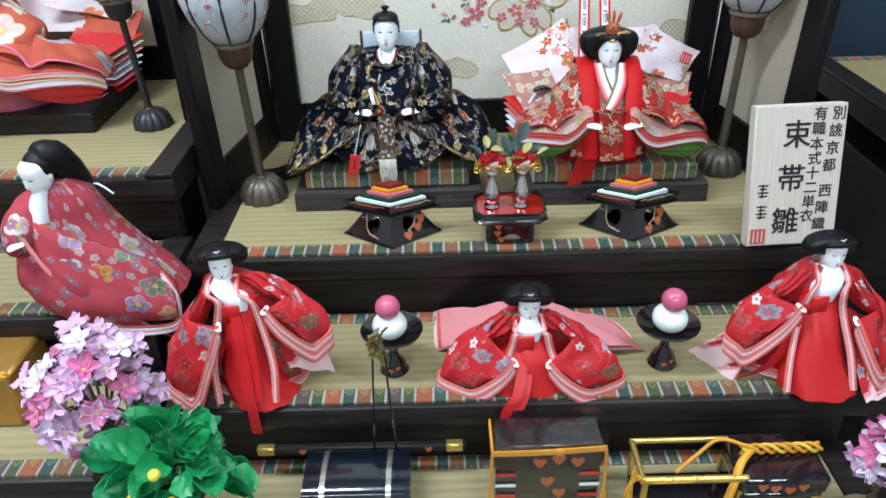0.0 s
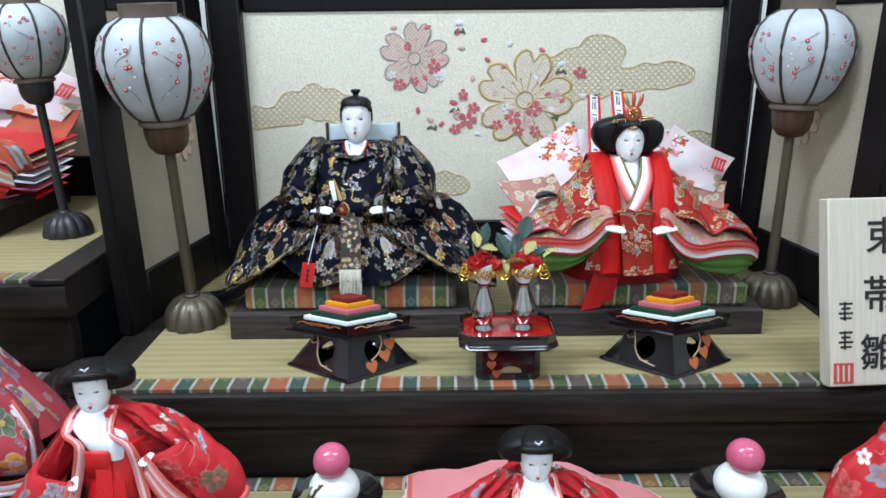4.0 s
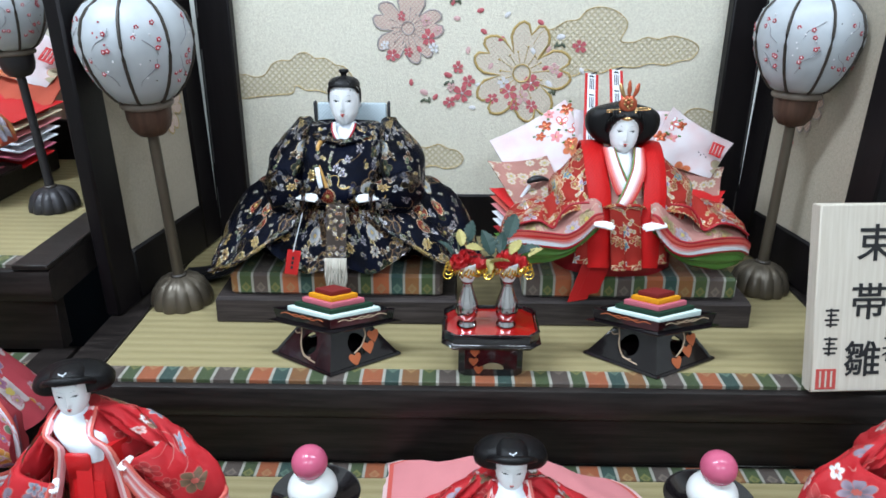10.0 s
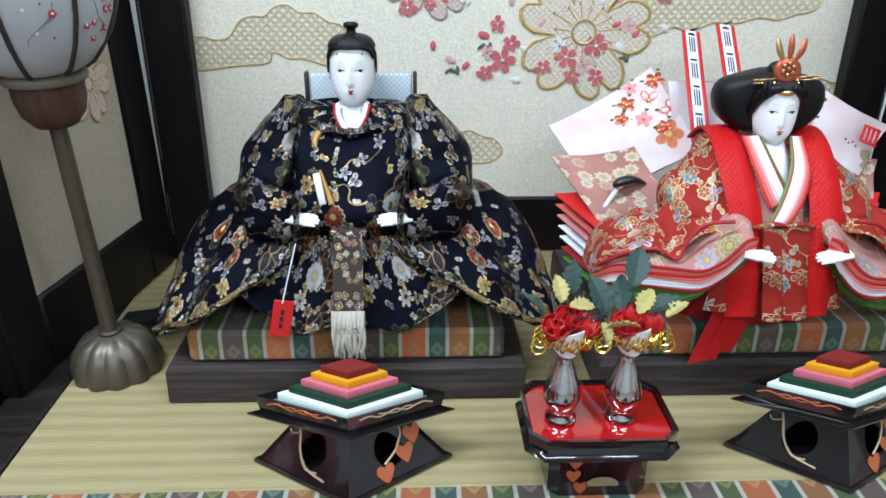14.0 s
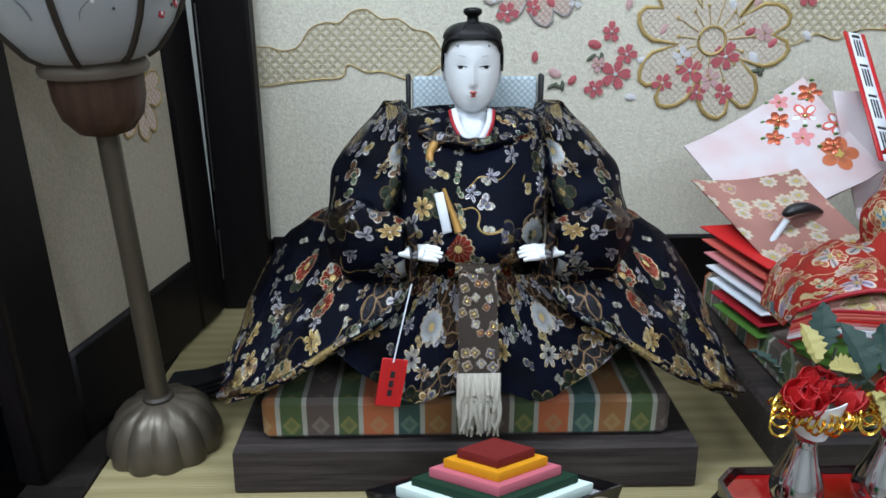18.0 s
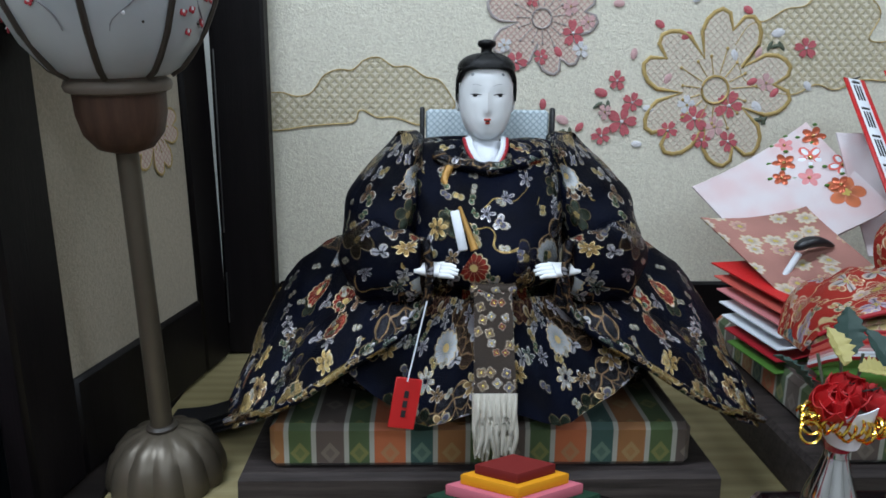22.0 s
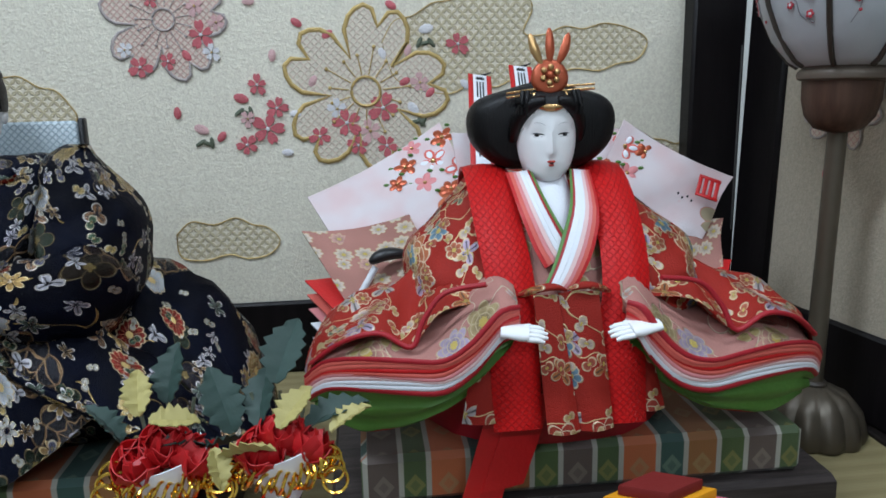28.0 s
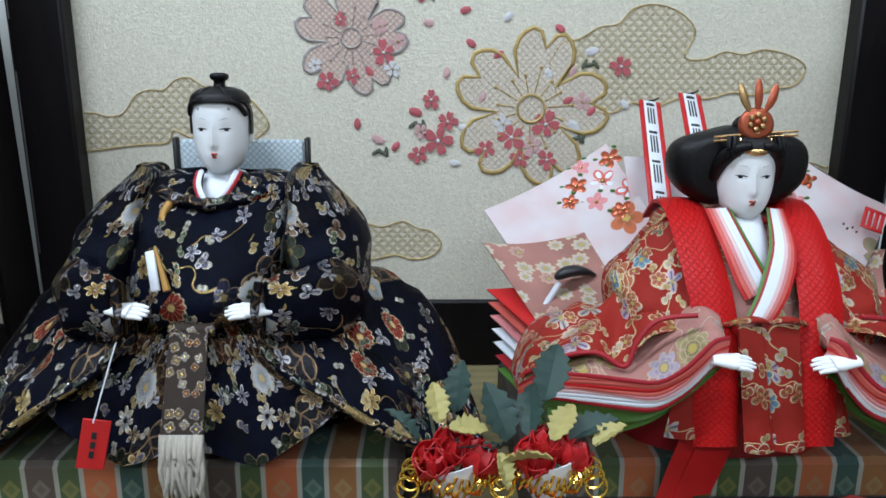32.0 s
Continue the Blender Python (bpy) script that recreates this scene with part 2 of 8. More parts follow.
def flower_layer(n, uv, col, scale, petals, present, palette, size=0.42, heart=(0.55, 0.42, 0.1), outline=(0.55, 0.42, 0.12), shift=0.0, notch=0.3, rings=False, split=0.0, vein=0.0):
    """Scatters flowers on col in UV metres; gives the new colour and the mask."""
    vec = n.node("ShaderNodeMapping", {"Vector": uv, "Location": (shift, shift * 1.7, 0), "Scale": (scale, scale, 1)}).outputs[0]
    vor = n.node("ShaderNodeTexVoronoi", {"Vector": vec, "Scale": 1.0, "Randomness": 0.75}, voronoi_dimensions="2D")
    rnd = n.node("ShaderNodeSeparateColor", {0: vor.outputs["Color"]})
    loc = n.node("ShaderNodeVectorMath", {0: vec, 1: vor.outputs["Position"]}, operation="SUBTRACT").outputs[0]
    xyz = n.node("ShaderNodeSeparateXYZ", {0: loc})
    ang = n.math("ADD", n.math("ARCTAN2", xyz.outputs[1], xyz.outputs[0]), n.math("MULTIPLY", rnd.outputs[2], 6.28))
    wave = n.math("ABSOLUTE", n.math("COSINE", n.math("MULTIPLY", ang, petals / 2)))
    rad = n.math("MULTIPLY", n.math("ADD", n.math("MULTIPLY", wave, notch), 1 - notch), n.math("MULTIPLY", n.math("ADD", n.math("MULTIPLY", rnd.outputs[1], 0.35), 0.75), size))
    rel = n.math("DIVIDE", vor.outputs["Distance"], rad)
    here = n.math("GREATER_THAN", present, rnd.outputs[0])
    soft = min(0.06, 0.0005 * scale / size)
    mask = n.math("MULTIPLY", n.math("SUBTRACT", 1.0, n.step(1.0 - soft, 1.0 + soft, rel)), here)
    if split:
        mask = n.math("MULTIPLY", mask, n.math("MULTIPLY", n.step(split - 0.06, split + 0.06, wave), n.step(0.2, 0.26, rel)))
    petal = n.ramp(rnd.outputs[1], [(i / len(palette), c) for i, c in enumerate(palette)], "CONSTANT")
    petal = n.mix(n.step(0.15, 0.8, rel), n.mix(0.45, petal, (0.02, 0.015, 0.01)), petal)
    if rings:
        # overlapping scales, each edged in thread
        scales = n.math("ABSOLUTE", n.math("SINE", n.math("ADD", n.math("MULTIPLY", rel, 11.0), n.math("MULTIPLY", n.math("ABSOLUTE", n.math("COSINE", n.math("MULTIPLY", ang, petals * 0.5))), 2.2))))
        petal = n.mix(n.step(0.12, 0.34, scales), outline, petal)
    rim = 1.0 - min(0.22, 0.0009 * scale / size)
    petal = n.mix(n.step(rim - soft, rim + soft, rel), petal, outline)
    petal = n.mix(n.math("LESS_THAN", rel, 0.25), petal, heart)
    groove = n.math("MULTIPLY", n.math("SUBTRACT", 1, n.step(0.0, 0.3, wave)), n.math("GREATER_THAN", rel, 0.25))
    petal = n.mix(n.math("MULTIPLY", groove, 0.7), petal, outline)
    if vein:
        # a dark rib along each leaf
        rib = n.math("MULTIPLY", n.step(0.985 - 0.02 * vein, 0.997, wave), n.math("LESS_THAN", rel, 0.8))
        petal = n.mix(n.math("MULTIPLY", rib, 0.8), petal, (0.03, 0.03, 0.035))
    return n.mix(mask, col, petal), mask


def brocade(name, base, layers, weave=1500, rough=0.5, base2=None, patch=18, twig=None, metal=0.35, vines=0.5, shade=0.35, sheen=0.14):
    """Woven silk with flowers scattered over it."""
    n = Nodes(name)
    uv = n.node("ShaderNodeTexCoord").outputs["UV"]
    big = n.noise(uv, patch, 2)
    col = n.mix(n.step(0.35, 0.65, big), base, base2 or tuple(c * 0.75 for c in base))
    total = None
    if twig:
        # thin wandering stalks of metal thread
        w1 = n.noise(uv, 34, 1)
        w2 = n.noise(uv, 16, 1)
        stalk = n.math("MULTIPLY", n.math("SUBTRACT", 1, n.step(0.003, 0.009, n.math("ABSOLUTE", n.math("SUBTRACT", w1, 0.5)))), n.math("GREATER_THAN", w2, vines))
        col = n.mix(stalk, col, twig)
        total = stalk
    for one in layers:
        col, mask = flower_layer(n, uv, col, **one)
        total = mask if total is None else n.math("MAXIMUM", total, mask)
    fine = n.noise(uv, weave, 2)
    col = n.mix(n.math("MULTIPLY", fine, shade), col, (0.0, 0.0, 0.0))
    folds = n.noise(uv, 55, 3)
    n.bump(n.math("ADD", n.math("ADD", n.math("MULTIPLY", total, 0.6), n.math("MULTIPLY", fine, 0.6)), n.math("MULTIPLY", folds, 1.2)), 0.55, 0.0016)
    return n.done(col, n.math("SUBTRACT", rough + 0.12, n.math("MULTIPLY", total, 0.22)), n.math("MULTIPLY", total, metal), spec=n.math("ADD", n.math("MULTIPLY", total, 0.35), sheen))


def striped_cloth(name, period, wear=0.5, fresh=1.0):
    """Brocade of orange, teal, ochre, green and mauve stripes with white lines and lozenges."""
    n = Nodes(name)
    uv = n.node("ShaderNodeTexCoord").outputs["UV"]
    xy = n.node("ShaderNodeSeparateXYZ", {0: uv})
    f = n.math("FRACT", n.math("DIVIDE", xy.outputs[0], period))
    edges = [0.0, 0.2, 0.35, 0.53, 0.68, 0.86, 1.0]
    cols = [tuple(v * fresh for v in c) for c in ((0.27, 0.07, 0.024), (0.017, 0.047, 0.04), (0.17, 0.07, 0.021), (0.036, 0.06, 0.018), (0.06, 0.043, 0.036), (0.034, 0.057, 0.02))]
    gem = [(0.36, 0.17, 0.075), (0.1, 0.16, 0.12), (0.3, 0.18, 0.07), (0.16, 0.16, 0.045), (0.17, 0.135, 0.11), (0.16, 0.16, 0.045)]
    base = n.ramp(f, list(zip(edges, cols)), "CONSTANT")
    lozenge = n.ramp(f, list(zip(edges, gem)), "CONSTANT")
    line, dist = None, None
    for a, b in zip(edges, edges[1:]):
        d = n.math("ABSOLUTE", n.math("SUBTRACT", f, a))
        line = d if line is None else n.math("MINIMUM", line, d)
        c = n.math("ABSOLUTE", n.math("SUBTRACT", f, (a + b) / 2))
        dist = c if dist is None else n.math("MINIMUM", dist, c)
    line = n.math("MINIMUM", line, n.math("SUBTRACT", 1.0, f))
    vv = n.math("ABSOLUTE", n.math("SUBTRACT", n.math("FRACT", n.math("ADD", n.math("DIVIDE", xy.outputs[1], period * 0.26), 0.5)), 0.5))
    loz = n.math("ADD", n.math("MULTIPLY", dist, 12.0), n.math("MULTIPLY", vv, 2.6))
    col = n.mix(n.math("SUBTRACT", 1, n.step(0.62, 0.68, loz)), base, lozenge)
    col = n.mix(n.math("MULTIPLY", n.math("SUBTRACT", 1, n.step(0.3, 0.34, loz)), 0.6), col, base)
    col = n.mix(n.math("SUBTRACT", 1, n.step(0.011, 0.016, line)), col, (0.36, 0.35, 0.3))
    fine = n.noise(uv, 1400, 2)
    col = n.mix(n.math("MULTIPLY", n.noise(uv, 120, 3), wear), col, (0.05, 0.045, 0.03))
    n.bump(fine, 0.35, 0.0006)
    return n.done(col, 0.6, sheen=0.1)


def tatami_cloth(name):
    n = Nodes(name)
    v = n.node("ShaderNodeTexCoord").outputs["Object"]
    xyz = n.node("ShaderNodeSeparateXYZ", {0: v})
    rush = n.math("SINE", n.math("MULTIPLY", xyz.outputs[1], 2 * math.pi / 0.0016))
    band = n.math("SINE", n.math("ADD", n.math("MULTIPLY", xyz.outputs[1], 2 * math.pi / 0.0135), n.math("MULTIPLY", n.noise(v, 20), 1.5)))
    streak = n.noise(n.node("ShaderNodeMapping", {"Vector": v, "Scale": (1, 30, 1)}).outputs[0], 22, 4, 0.7)
    f = n.math("ADD", n.math("MULTIPLY", streak, 0.75), n.math("MULTIPLY", band, 0.16))
    col = n.mix(f, (0.23, 0.185, 0.08), (0.43, 0.365, 0.2))
    col = n.mix(n.math("MULTIPLY", n.step(0.3, 1.0, rush), 0.18), col, (0.2, 0.16, 0.06))
    n.bump(n.math("ADD", rush, n.math("MULTIPLY", band, 1.5)), 0.3, 0.0005)
    return n.done(col, 0.55)


def screen_silk(name, warm):
    """Pale gold figured silk with a soft sheen."""
    n = Nodes(name)
    v = n.node("ShaderNodeTexCoord").outputs["Object"]
    a, b, c = n.noise(v, 620, 2), n.noise(v, 260, 3, 0.75), n.noise(v, 6, 2)
    col = n.mix(n.step(0.3, 0.7, n.math("ADD", n.math("MULTIPLY", a, 0.5), n.math("MULTIPLY", b, 0.5))), tuple(x * 0.78 for x in warm), tuple(min(0.92, x * 1.06) for x in warm))
    col = n.mix(n.math("MULTIPLY", c, 0.25), col, (0.62, 0.6, 0.5))
    n.bump(n.math("ADD", a, b), 0.5, 0.001)
    return n.done(col, n.math("ADD", n.math("MULTIPLY", b, 0.3), 0.28), 0.14, sheen=0.1)


def ring_net(name, ground, thread, cell, metal=0.15):
    """Embroidered net of linked rings."""
    n = Nodes(name)
    v = n.node("ShaderNodeTexCoord").outputs["Object"]
    xyz = n.node("ShaderNodeSeparateXYZ", {0: v})
    line = None
    for dx, dz in ((0.0, 0.0), (0.5, 0.5)):
        fx = n.math("SUBTRACT", n.math("FRACT", n.math("ADD", n.math("DIVIDE", xyz.outputs[0], cell), 10 + dx)), 0.5)
        fz = n.math("SUBTRACT", n.math("FRACT", n.math("ADD", n.math("DIVIDE", xyz.outputs[2], cell), 10 + dz)), 0.5)
        far = n.math("SQRT", n.math("ADD", n.math("MULTIPLY", fx, fx), n.math("MULTIPLY", fz, fz)))
        off = n.math("ABSOLUTE", n.math("SUBTRACT", far, 0.44))
        line = off if line is None else n.math("MINIMUM", line, off)
    wob = n.noise(v, 500, 2)
    f = n.step(0.03, 0.11, n.math("ADD", line, n.math("MULTIPLY", n.math("SUBTRACT", wob, 0.5), 0.08)))
    fine = n.noise(v, 700, 3, 0.7)
    col = n.mix(f, thread, n.mix(n.math("MULTIPLY", fine, 0.6), ground, tuple(c * 0.75 for c in ground)))
    n.bump(n.math("SUBTRACT", 1.0, f), 0.6, 0.0012)
    return n.done(col, 0.5, metal, spec=0.22)


def lattice_silk(name, ground, thread, cell, metal=0.2):
    """Embroidered lattice of crossed threads."""
    n = Nodes(name)
    v = n.node("ShaderNodeTexCoord").outputs["Object"]
    xyz = n.node("ShaderNodeSeparateXYZ", {0: v})
    k = math.pi / cell
    a = n.math("ABSOLUTE", n.math("SINE", n.math("MULTIPLY", n.math("ADD", xyz.outputs[0], xyz.outputs[2]), k)))
    b = n.math("ABSOLUTE", n.math("SINE", n.math("MULTIPLY", n.math("SUBTRACT", xyz.outputs[0], xyz.outputs[2]), k)))
    f = n.step(0.2, 0.45, n.math("MINIMUM", a, b))
    fine = n.noise(v, 900, 2)
    col = n.mix(f, thread, n.mix(n.math("MULTIPLY", fine, 0.5), ground, tuple(c * 0.7 for c in ground)))
    n.bump(n.math("SUBTRACT", 1.0, f), 0.7, 0.0012)
    return n.done(col, 0.5, metal, spec=0.22)


M_dark = wood("dark_stained_wood", (0.004, 0.0033, 0.0032), (0.03, 0.0235, 0.021), 0.42)
M_plinth = wood("weathered_dark_wood", (0.014, 0.0112, 0.011), (0.07, 0.056, 0.053), 0.5, grain=90, stretch=20)
M_frame = wood("black_lacquered_wood", (0.003, 0.0022, 0.0026), (0.008, 0.006, 0.007), 0.45, along=2)
M_board = wood("paulownia_wood", (0.5, 0.44, 0.36), (0.62, 0.57, 0.49), 0.55, along=2, grain=70, stretch=26)
M_tatami = tatami_cloth("tatami_rush")
M_strip = striped_cloth("striped_edging_brocade", 0.108, 0.4, 1.15)
M_cushion = striped_cloth("striped_cushion_brocade", 0.0985, 0.15, 1.6)
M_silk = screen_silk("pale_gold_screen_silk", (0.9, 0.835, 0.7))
# the same silk for the side leaves, their shade put into a darker colour
M_wing = screen_silk("shaded_screen_silk", (0.46, 0.39, 0.3))
M_bronze = plain("bronze_painted_metal", (0.1, 0.082, 0.06), 0.4, 0.45, 0.2, 200, 0.08)
M_pole = plain("dull_bronze_pole", (0.095, 0.077, 0.055), 0.42, 0.4, 0.15, 150, 0.05)
M_cup = wood("brown_turned_wood", (0.05, 0.026, 0.018), (0.11, 0.06, 0.04), 0.5, along=2)
M_ring = plain("grey_brown_collar", (0.14, 0.11, 0.085), 0.5, 0.1, 0.15)
M_rib = plain("brown_bamboo_rib", (0.035, 0.027, 0.02), 0.5, 0, 0.2)
M_lacquer = plain("black_lacquer", (0.007, 0.005, 0.006), 0.14, 0, 0.2, 60, 0.01, coat=0.6)
M_redlac = plain("red_lacquer", (0.33, 0.006, 0.006), 0.1, 0, 0.1, 60, 0.01, coat=0.6)
M_copper = plain("copper_coloured_painting", (0.48, 0.13, 0.05), 0.45, 0.3, 0.3, 900, 0.1)
M_twig = plain("pale_gold_painted_twig", (0.42, 0.3, 0.2), 0.45, 0.3, 0.3, 900, 0.1)
M_chrome = plain("polished_silver_metal", (0.62, 0.6, 0.61), 0.1, 1.0, 0.05, 30, 0.0)
M_gold = plain("shiny_gold_wire", (0.85, 0.55, 0.1), 0.2, 1.0, 0.1, 300, 0.02)
M_white = plain("white_paper", (0.75, 0.76, 0.8), 0.6, 0, 0.05, 300)
M_wall = plain("white_textured_wallpaper", (0.66, 0.67, 0.64), 0.75, 0, 0.06, 160, 0.4)

# ---- the room ----
def slab(name, x0, x1, y0, y1, z0, z1, material, label, kind="structure", b=0.004):
    return tagged(part(name, Shape().box(x0, x1, y0, y1, z0, z1, b), material), label, name.split("_")[0], kind=kind)


M_floor = plain("grey_vinyl_floor", (0.25, 0.23, 0.2), 0.45, 0, 0.12, 40, 0.05)
M_ceiling = plain("white_ceiling_board", (0.7, 0.7, 0.68), 0.8, 0, 0.05, 90, 0.3)
M_curtain = plain("dark_blue_cloth", (0.005, 0.019, 0.038), 0.8, 0, 0.3, 300, 0.4)
slab("floor", -3.1, 3.1, -3.1, 1.5, -0.1, 0.0, M_floor, "plain grey shop floor")
slab("ceiling", -3.1, 3.1, -3.1, 1.6, 2.6, 2.7, M_ceiling, "white shop ceiling")
slab("wall_north", -3.1, 3.1, 1.5, 1.6, 0.0, 2.6, M_wall, "white textured wall behind the display")
slab("wall_south", -3.1, 3.1, -3.2, -3.1, 0.0, 2.6, M_wall, "plain white shop wall")
slab("wall_west", -3.2, -3.1, -3.1, 1.6, 0.0, 2.6, M_wall, "plain white shop wall")
slab("wall_east", 3.1, 3.2, -3.1, 1.6, 0.0, 2.6, M_wall, "plain white shop wall")

glow = Nodes("lit_fluorescent_diffuser")
glow.put(glow.bsdf, "Emission Color", (0.93, 1, 0.97))
glow.put(glow.bsdf, "Emission Strength", 3.0)
M_glow = glow.done((0.8, 0.8, 0.8), 0.5)
lamp0 = None
for lx, ly in TUBES:
    if lamp0 is None:
        lamp0 = thing("ceiling_light", "long white fluorescent ceiling light, switched on", "light", pose(lx, ly, 2.6), "ceiling lights")
        part("housing", Shape().box(-0.64, 0.64, -0.14, 0.14, -0.06, 0.0, 0.006), plain("white_lamp_housing", (0.75, 0.75, 0.75), 0.4), lamp0)
        part("diffuser", Shape().box(-0.6, 0.6, -0.11, 0.11, -0.075, -0.062, 0.004), M_glow, lamp0, "glowing white diffuser")
    else:
        copy_thing(lamp0, pose(lx, ly, 2.6))

# ---- dark blue hanging cloth beside the screen ----
def hanging_cloth(x0, x1, y, z0, z1):
    s = Shape()
    rows = []
    for j in range(9):
        rows.append([(lerp(x0, x1, i / 24), y + 0.008 * math.sin(i * 1.3) + 0.004 * math.sin(j + i * 0.4), lerp(z1, z0, j / 8)) for i in range(25)])
    s.sheet(rows, 0.004)
    return tagged(part("curtain", s, M_curtain), "dark blue cloth hanging behind the display", "curtain")


hanging_cloth(0.735, 1.6, 1.4, 0.0, 1.6)
hanging_cloth(-1.6, -0.46, 1.42, 0.0, 1.6)

# ---- tiered stand ----
CX = 0.121
T1, T2, T3 = 0.60, 0.495, 0.39


def tiered_stand(name, label, cx, half, tiers, m=None):
    """Dark wooden tiers, each (top, front, back), with rush matting and brocade edging."""
    st = thing(name, label, "display stand", m)
    for z, y0, y1 in tiers:
        x0, x1 = cx - half, cx + half
        s = Shape()
        # a board with a rounded nose
        prof = [(y1, z - 0.004), (y1, z - 0.04), (y0 + 0.006, z - 0.04), (y0 + 0.001, z - 0.035), (y0, z - 0.026), (y0, z - 0.012), (y0 + 0.002, z - 0.006), (y0 + 0.006, z - 0.004)]
        s.loft([[(x, y, zz) for y, zz in prof] for x in (x0, x0 + 0.003, x1 - 0.003, x1)])
        part("tier_board", s, M_dark, st)
        part("riser", Shape().box(x0 + 0.012, x1 - 0.012, y0 + 0.022, y0 + 0.04, z - 0.105, z - 0.041, 0.001), M_dark, st)
        part("side_trim", Shape().box(x0, x0 + 0.036, y0 + 0.001, y1, z - 0.0038, z + 0.002, 0.001), M_dark, st)
        part("side_trim", Shape().box(x1 - 0.036, x1, y0 + 0.001, y1, z - 0.0038, z + 0.002, 0.001), M_dark, st)
        a, b = x0 + 0.0365, x1 - 0.0365
        part("tatami_mat", Shape().box(a, b, y0 + 0.0305, y1 - 0.03, z - 0.004, z, 0.0008), M_tatami, st, "pale straw rush matting")
        for ya, yb in ((y0 + 0.007, y0 + 0.03), (y1 - 0.0295, y1 - 0.008)):
            part("brocade_edging", Shape().box(a, b, ya, yb, z - 0.004, z + 0.0004, 0.0005), M_strip, st, "striped brocade edging")
    return st


tiered_stand("display_stand", "dark-stained wooden tiered doll stand with rush matting", CX, 0.414,
             [(T1, 0.869, 1.303), (T2, 0.705, 0.896), (T3, 0.54, 0.733)])
leg = part("stand_base", Shape().box(CX - 0.39, CX + 0.39, 0.6, 1.27, 0.0, 0.28, 0.004), M_dark)
tagged(leg, "dark wooden box base under the tiers", "base")

# ---- folding screen ----
def framed_panel(parent, w, h, rail, foot, silk, m, name="panel", proud=0.0):
    """A framed leaf, its lower left corner at the origin, facing -y."""
    leaf = part(name, Shape().box(rail - 0.003, w - rail + 0.003, 0.004, 0.012, foot - 0.003, h - rail + 0.003, 0.0005), silk, parent, "pale gold silk panel", m=m)
    d = 0.018
    part("frame_stile", Shape().box(0, rail, -proud, d, 0, h, 0.0025), M_frame, leaf)
    part("frame_stile", Shape().box(w - rail, w, -proud, d, 0, h, 0.0025), M_frame, leaf)
    part("frame_rail", Shape().box(rail, w - rail, 0.0004, d - 0.0004, h - rail, h, 0.0025), M_frame, leaf)
    part("frame_rail", Shape().box(rail, w - rail, 0.0004, d - 0.0004, 0, foot, 0.0025), M_frame, leaf)
    return leaf


X0, X1 = -0.243, 0.4805
screen = thing("folding_screen", "dark-framed folding screen of pale gold silk with embroidered cherry blossom", "screen", pose(X0, 1.262, T1))
middle = framed_panel(screen, X1 - X0, 0.392, 0.0443, 0.0625, M_silk, pose(0, 0, 0.0), "middle_leaf", 0.014)
WL = 0.25
# turned from the front light; M_wing carries that shade in its colour
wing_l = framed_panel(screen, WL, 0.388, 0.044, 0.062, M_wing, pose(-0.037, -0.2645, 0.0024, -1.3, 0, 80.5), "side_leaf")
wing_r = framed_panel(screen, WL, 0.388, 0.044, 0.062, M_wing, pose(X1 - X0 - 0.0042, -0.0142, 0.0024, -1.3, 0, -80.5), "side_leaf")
M_pin = plain("bright_hinge_metal", (0.2, 0.2, 0.2), 0.35, 0.9, 0.1)
for px in (0.0035, X1 - X0 - 0.0035):
    for a, b in ((0.03, 0.075), (0.11, 0.26), (0.30, 0.36)):
        part("hinge_pin", Shape().tube([(px, -0.015, a), (px, -0.015, b)], 0.0007, 6), M_pin, screen, "thin bright hinge pin")

# ---- embroidery on the screen ----
M_gthread = plain("gold_embroidery_thread", (0.52, 0.37, 0.14), 0.42, 0.35, 0.3, 1500, 0.5)
M_sthread = plain("silver_embroidery_thread", (0.42, 0.37, 0.36), 0.4, 0.4, 0.3, 1500, 0.5)
M_cloudnet = ring_net("gold_net_embroidery", (0.8, 0.73, 0.59), (0.56, 0.49, 0.33), 0.0085)
M_pinknet = lattice_silk("pink_net_embroidery", (0.76, 0.64, 0.55), (0.62, 0.4, 0.35), 0.0052)
M_ivory = lattice_silk("ivory_petal_embroidery", (0.8, 0.73, 0.6), (0.72, 0.6, 0.5), 0.006)
M_rose = plain("rose_pink_thread", (0.54, 0.12, 0.14), 0.5, 0, 0.5, 700, 0.6)
M_pale = plain("pale_pink_thread", (0.68, 0.42, 0.42), 0.5, 0, 0.3, 1500, 0.6)
M_wthread = plain("white_thread", (0.75, 0.74, 0.76), 0.5, 0, 0.1, 1500, 0.6)
M_gleaf = plain("grey_green_thread", (0.1, 0.12, 0.08), 0.5, 0, 0.3, 1500, 0.6)


def cherry_outline(r, turn, n=12, notch=0.25, waist=0.42):
    """Five notched petals."""
    pts = []
    for p in range(5):
        a0 = turn + p * 2 * math.pi / 5
        for i in range(n):
            s = (i / n - 0.5) * 2
            w = abs(s)
            rad = r * (waist + (1 - waist) * (1 - w ** 2.6) ** 0.6) if w < 1 else r * waist
            if w < 0.22:
                rad -= r * notch * (1 - w / 0.22)
            pts.append((rad * math.cos(a0 + s * math.pi / 5), rad * math.sin(a0 + s * math.pi / 5)))
    return pts


# wall coordinates to leaf coordinates: leaf x = x - X0, z = z - T1; the silk's face is at y 0.004
def flat(shape, pts, cx, cz, y0, y1):
    low = [(cx + x, y0, cz + z) for x, z in pts]
    top = [(cx + x * 0.985, y1, cz + z * 0.985) for x, z in pts]
    shape.loft([low, top], flip=False)
    return shape


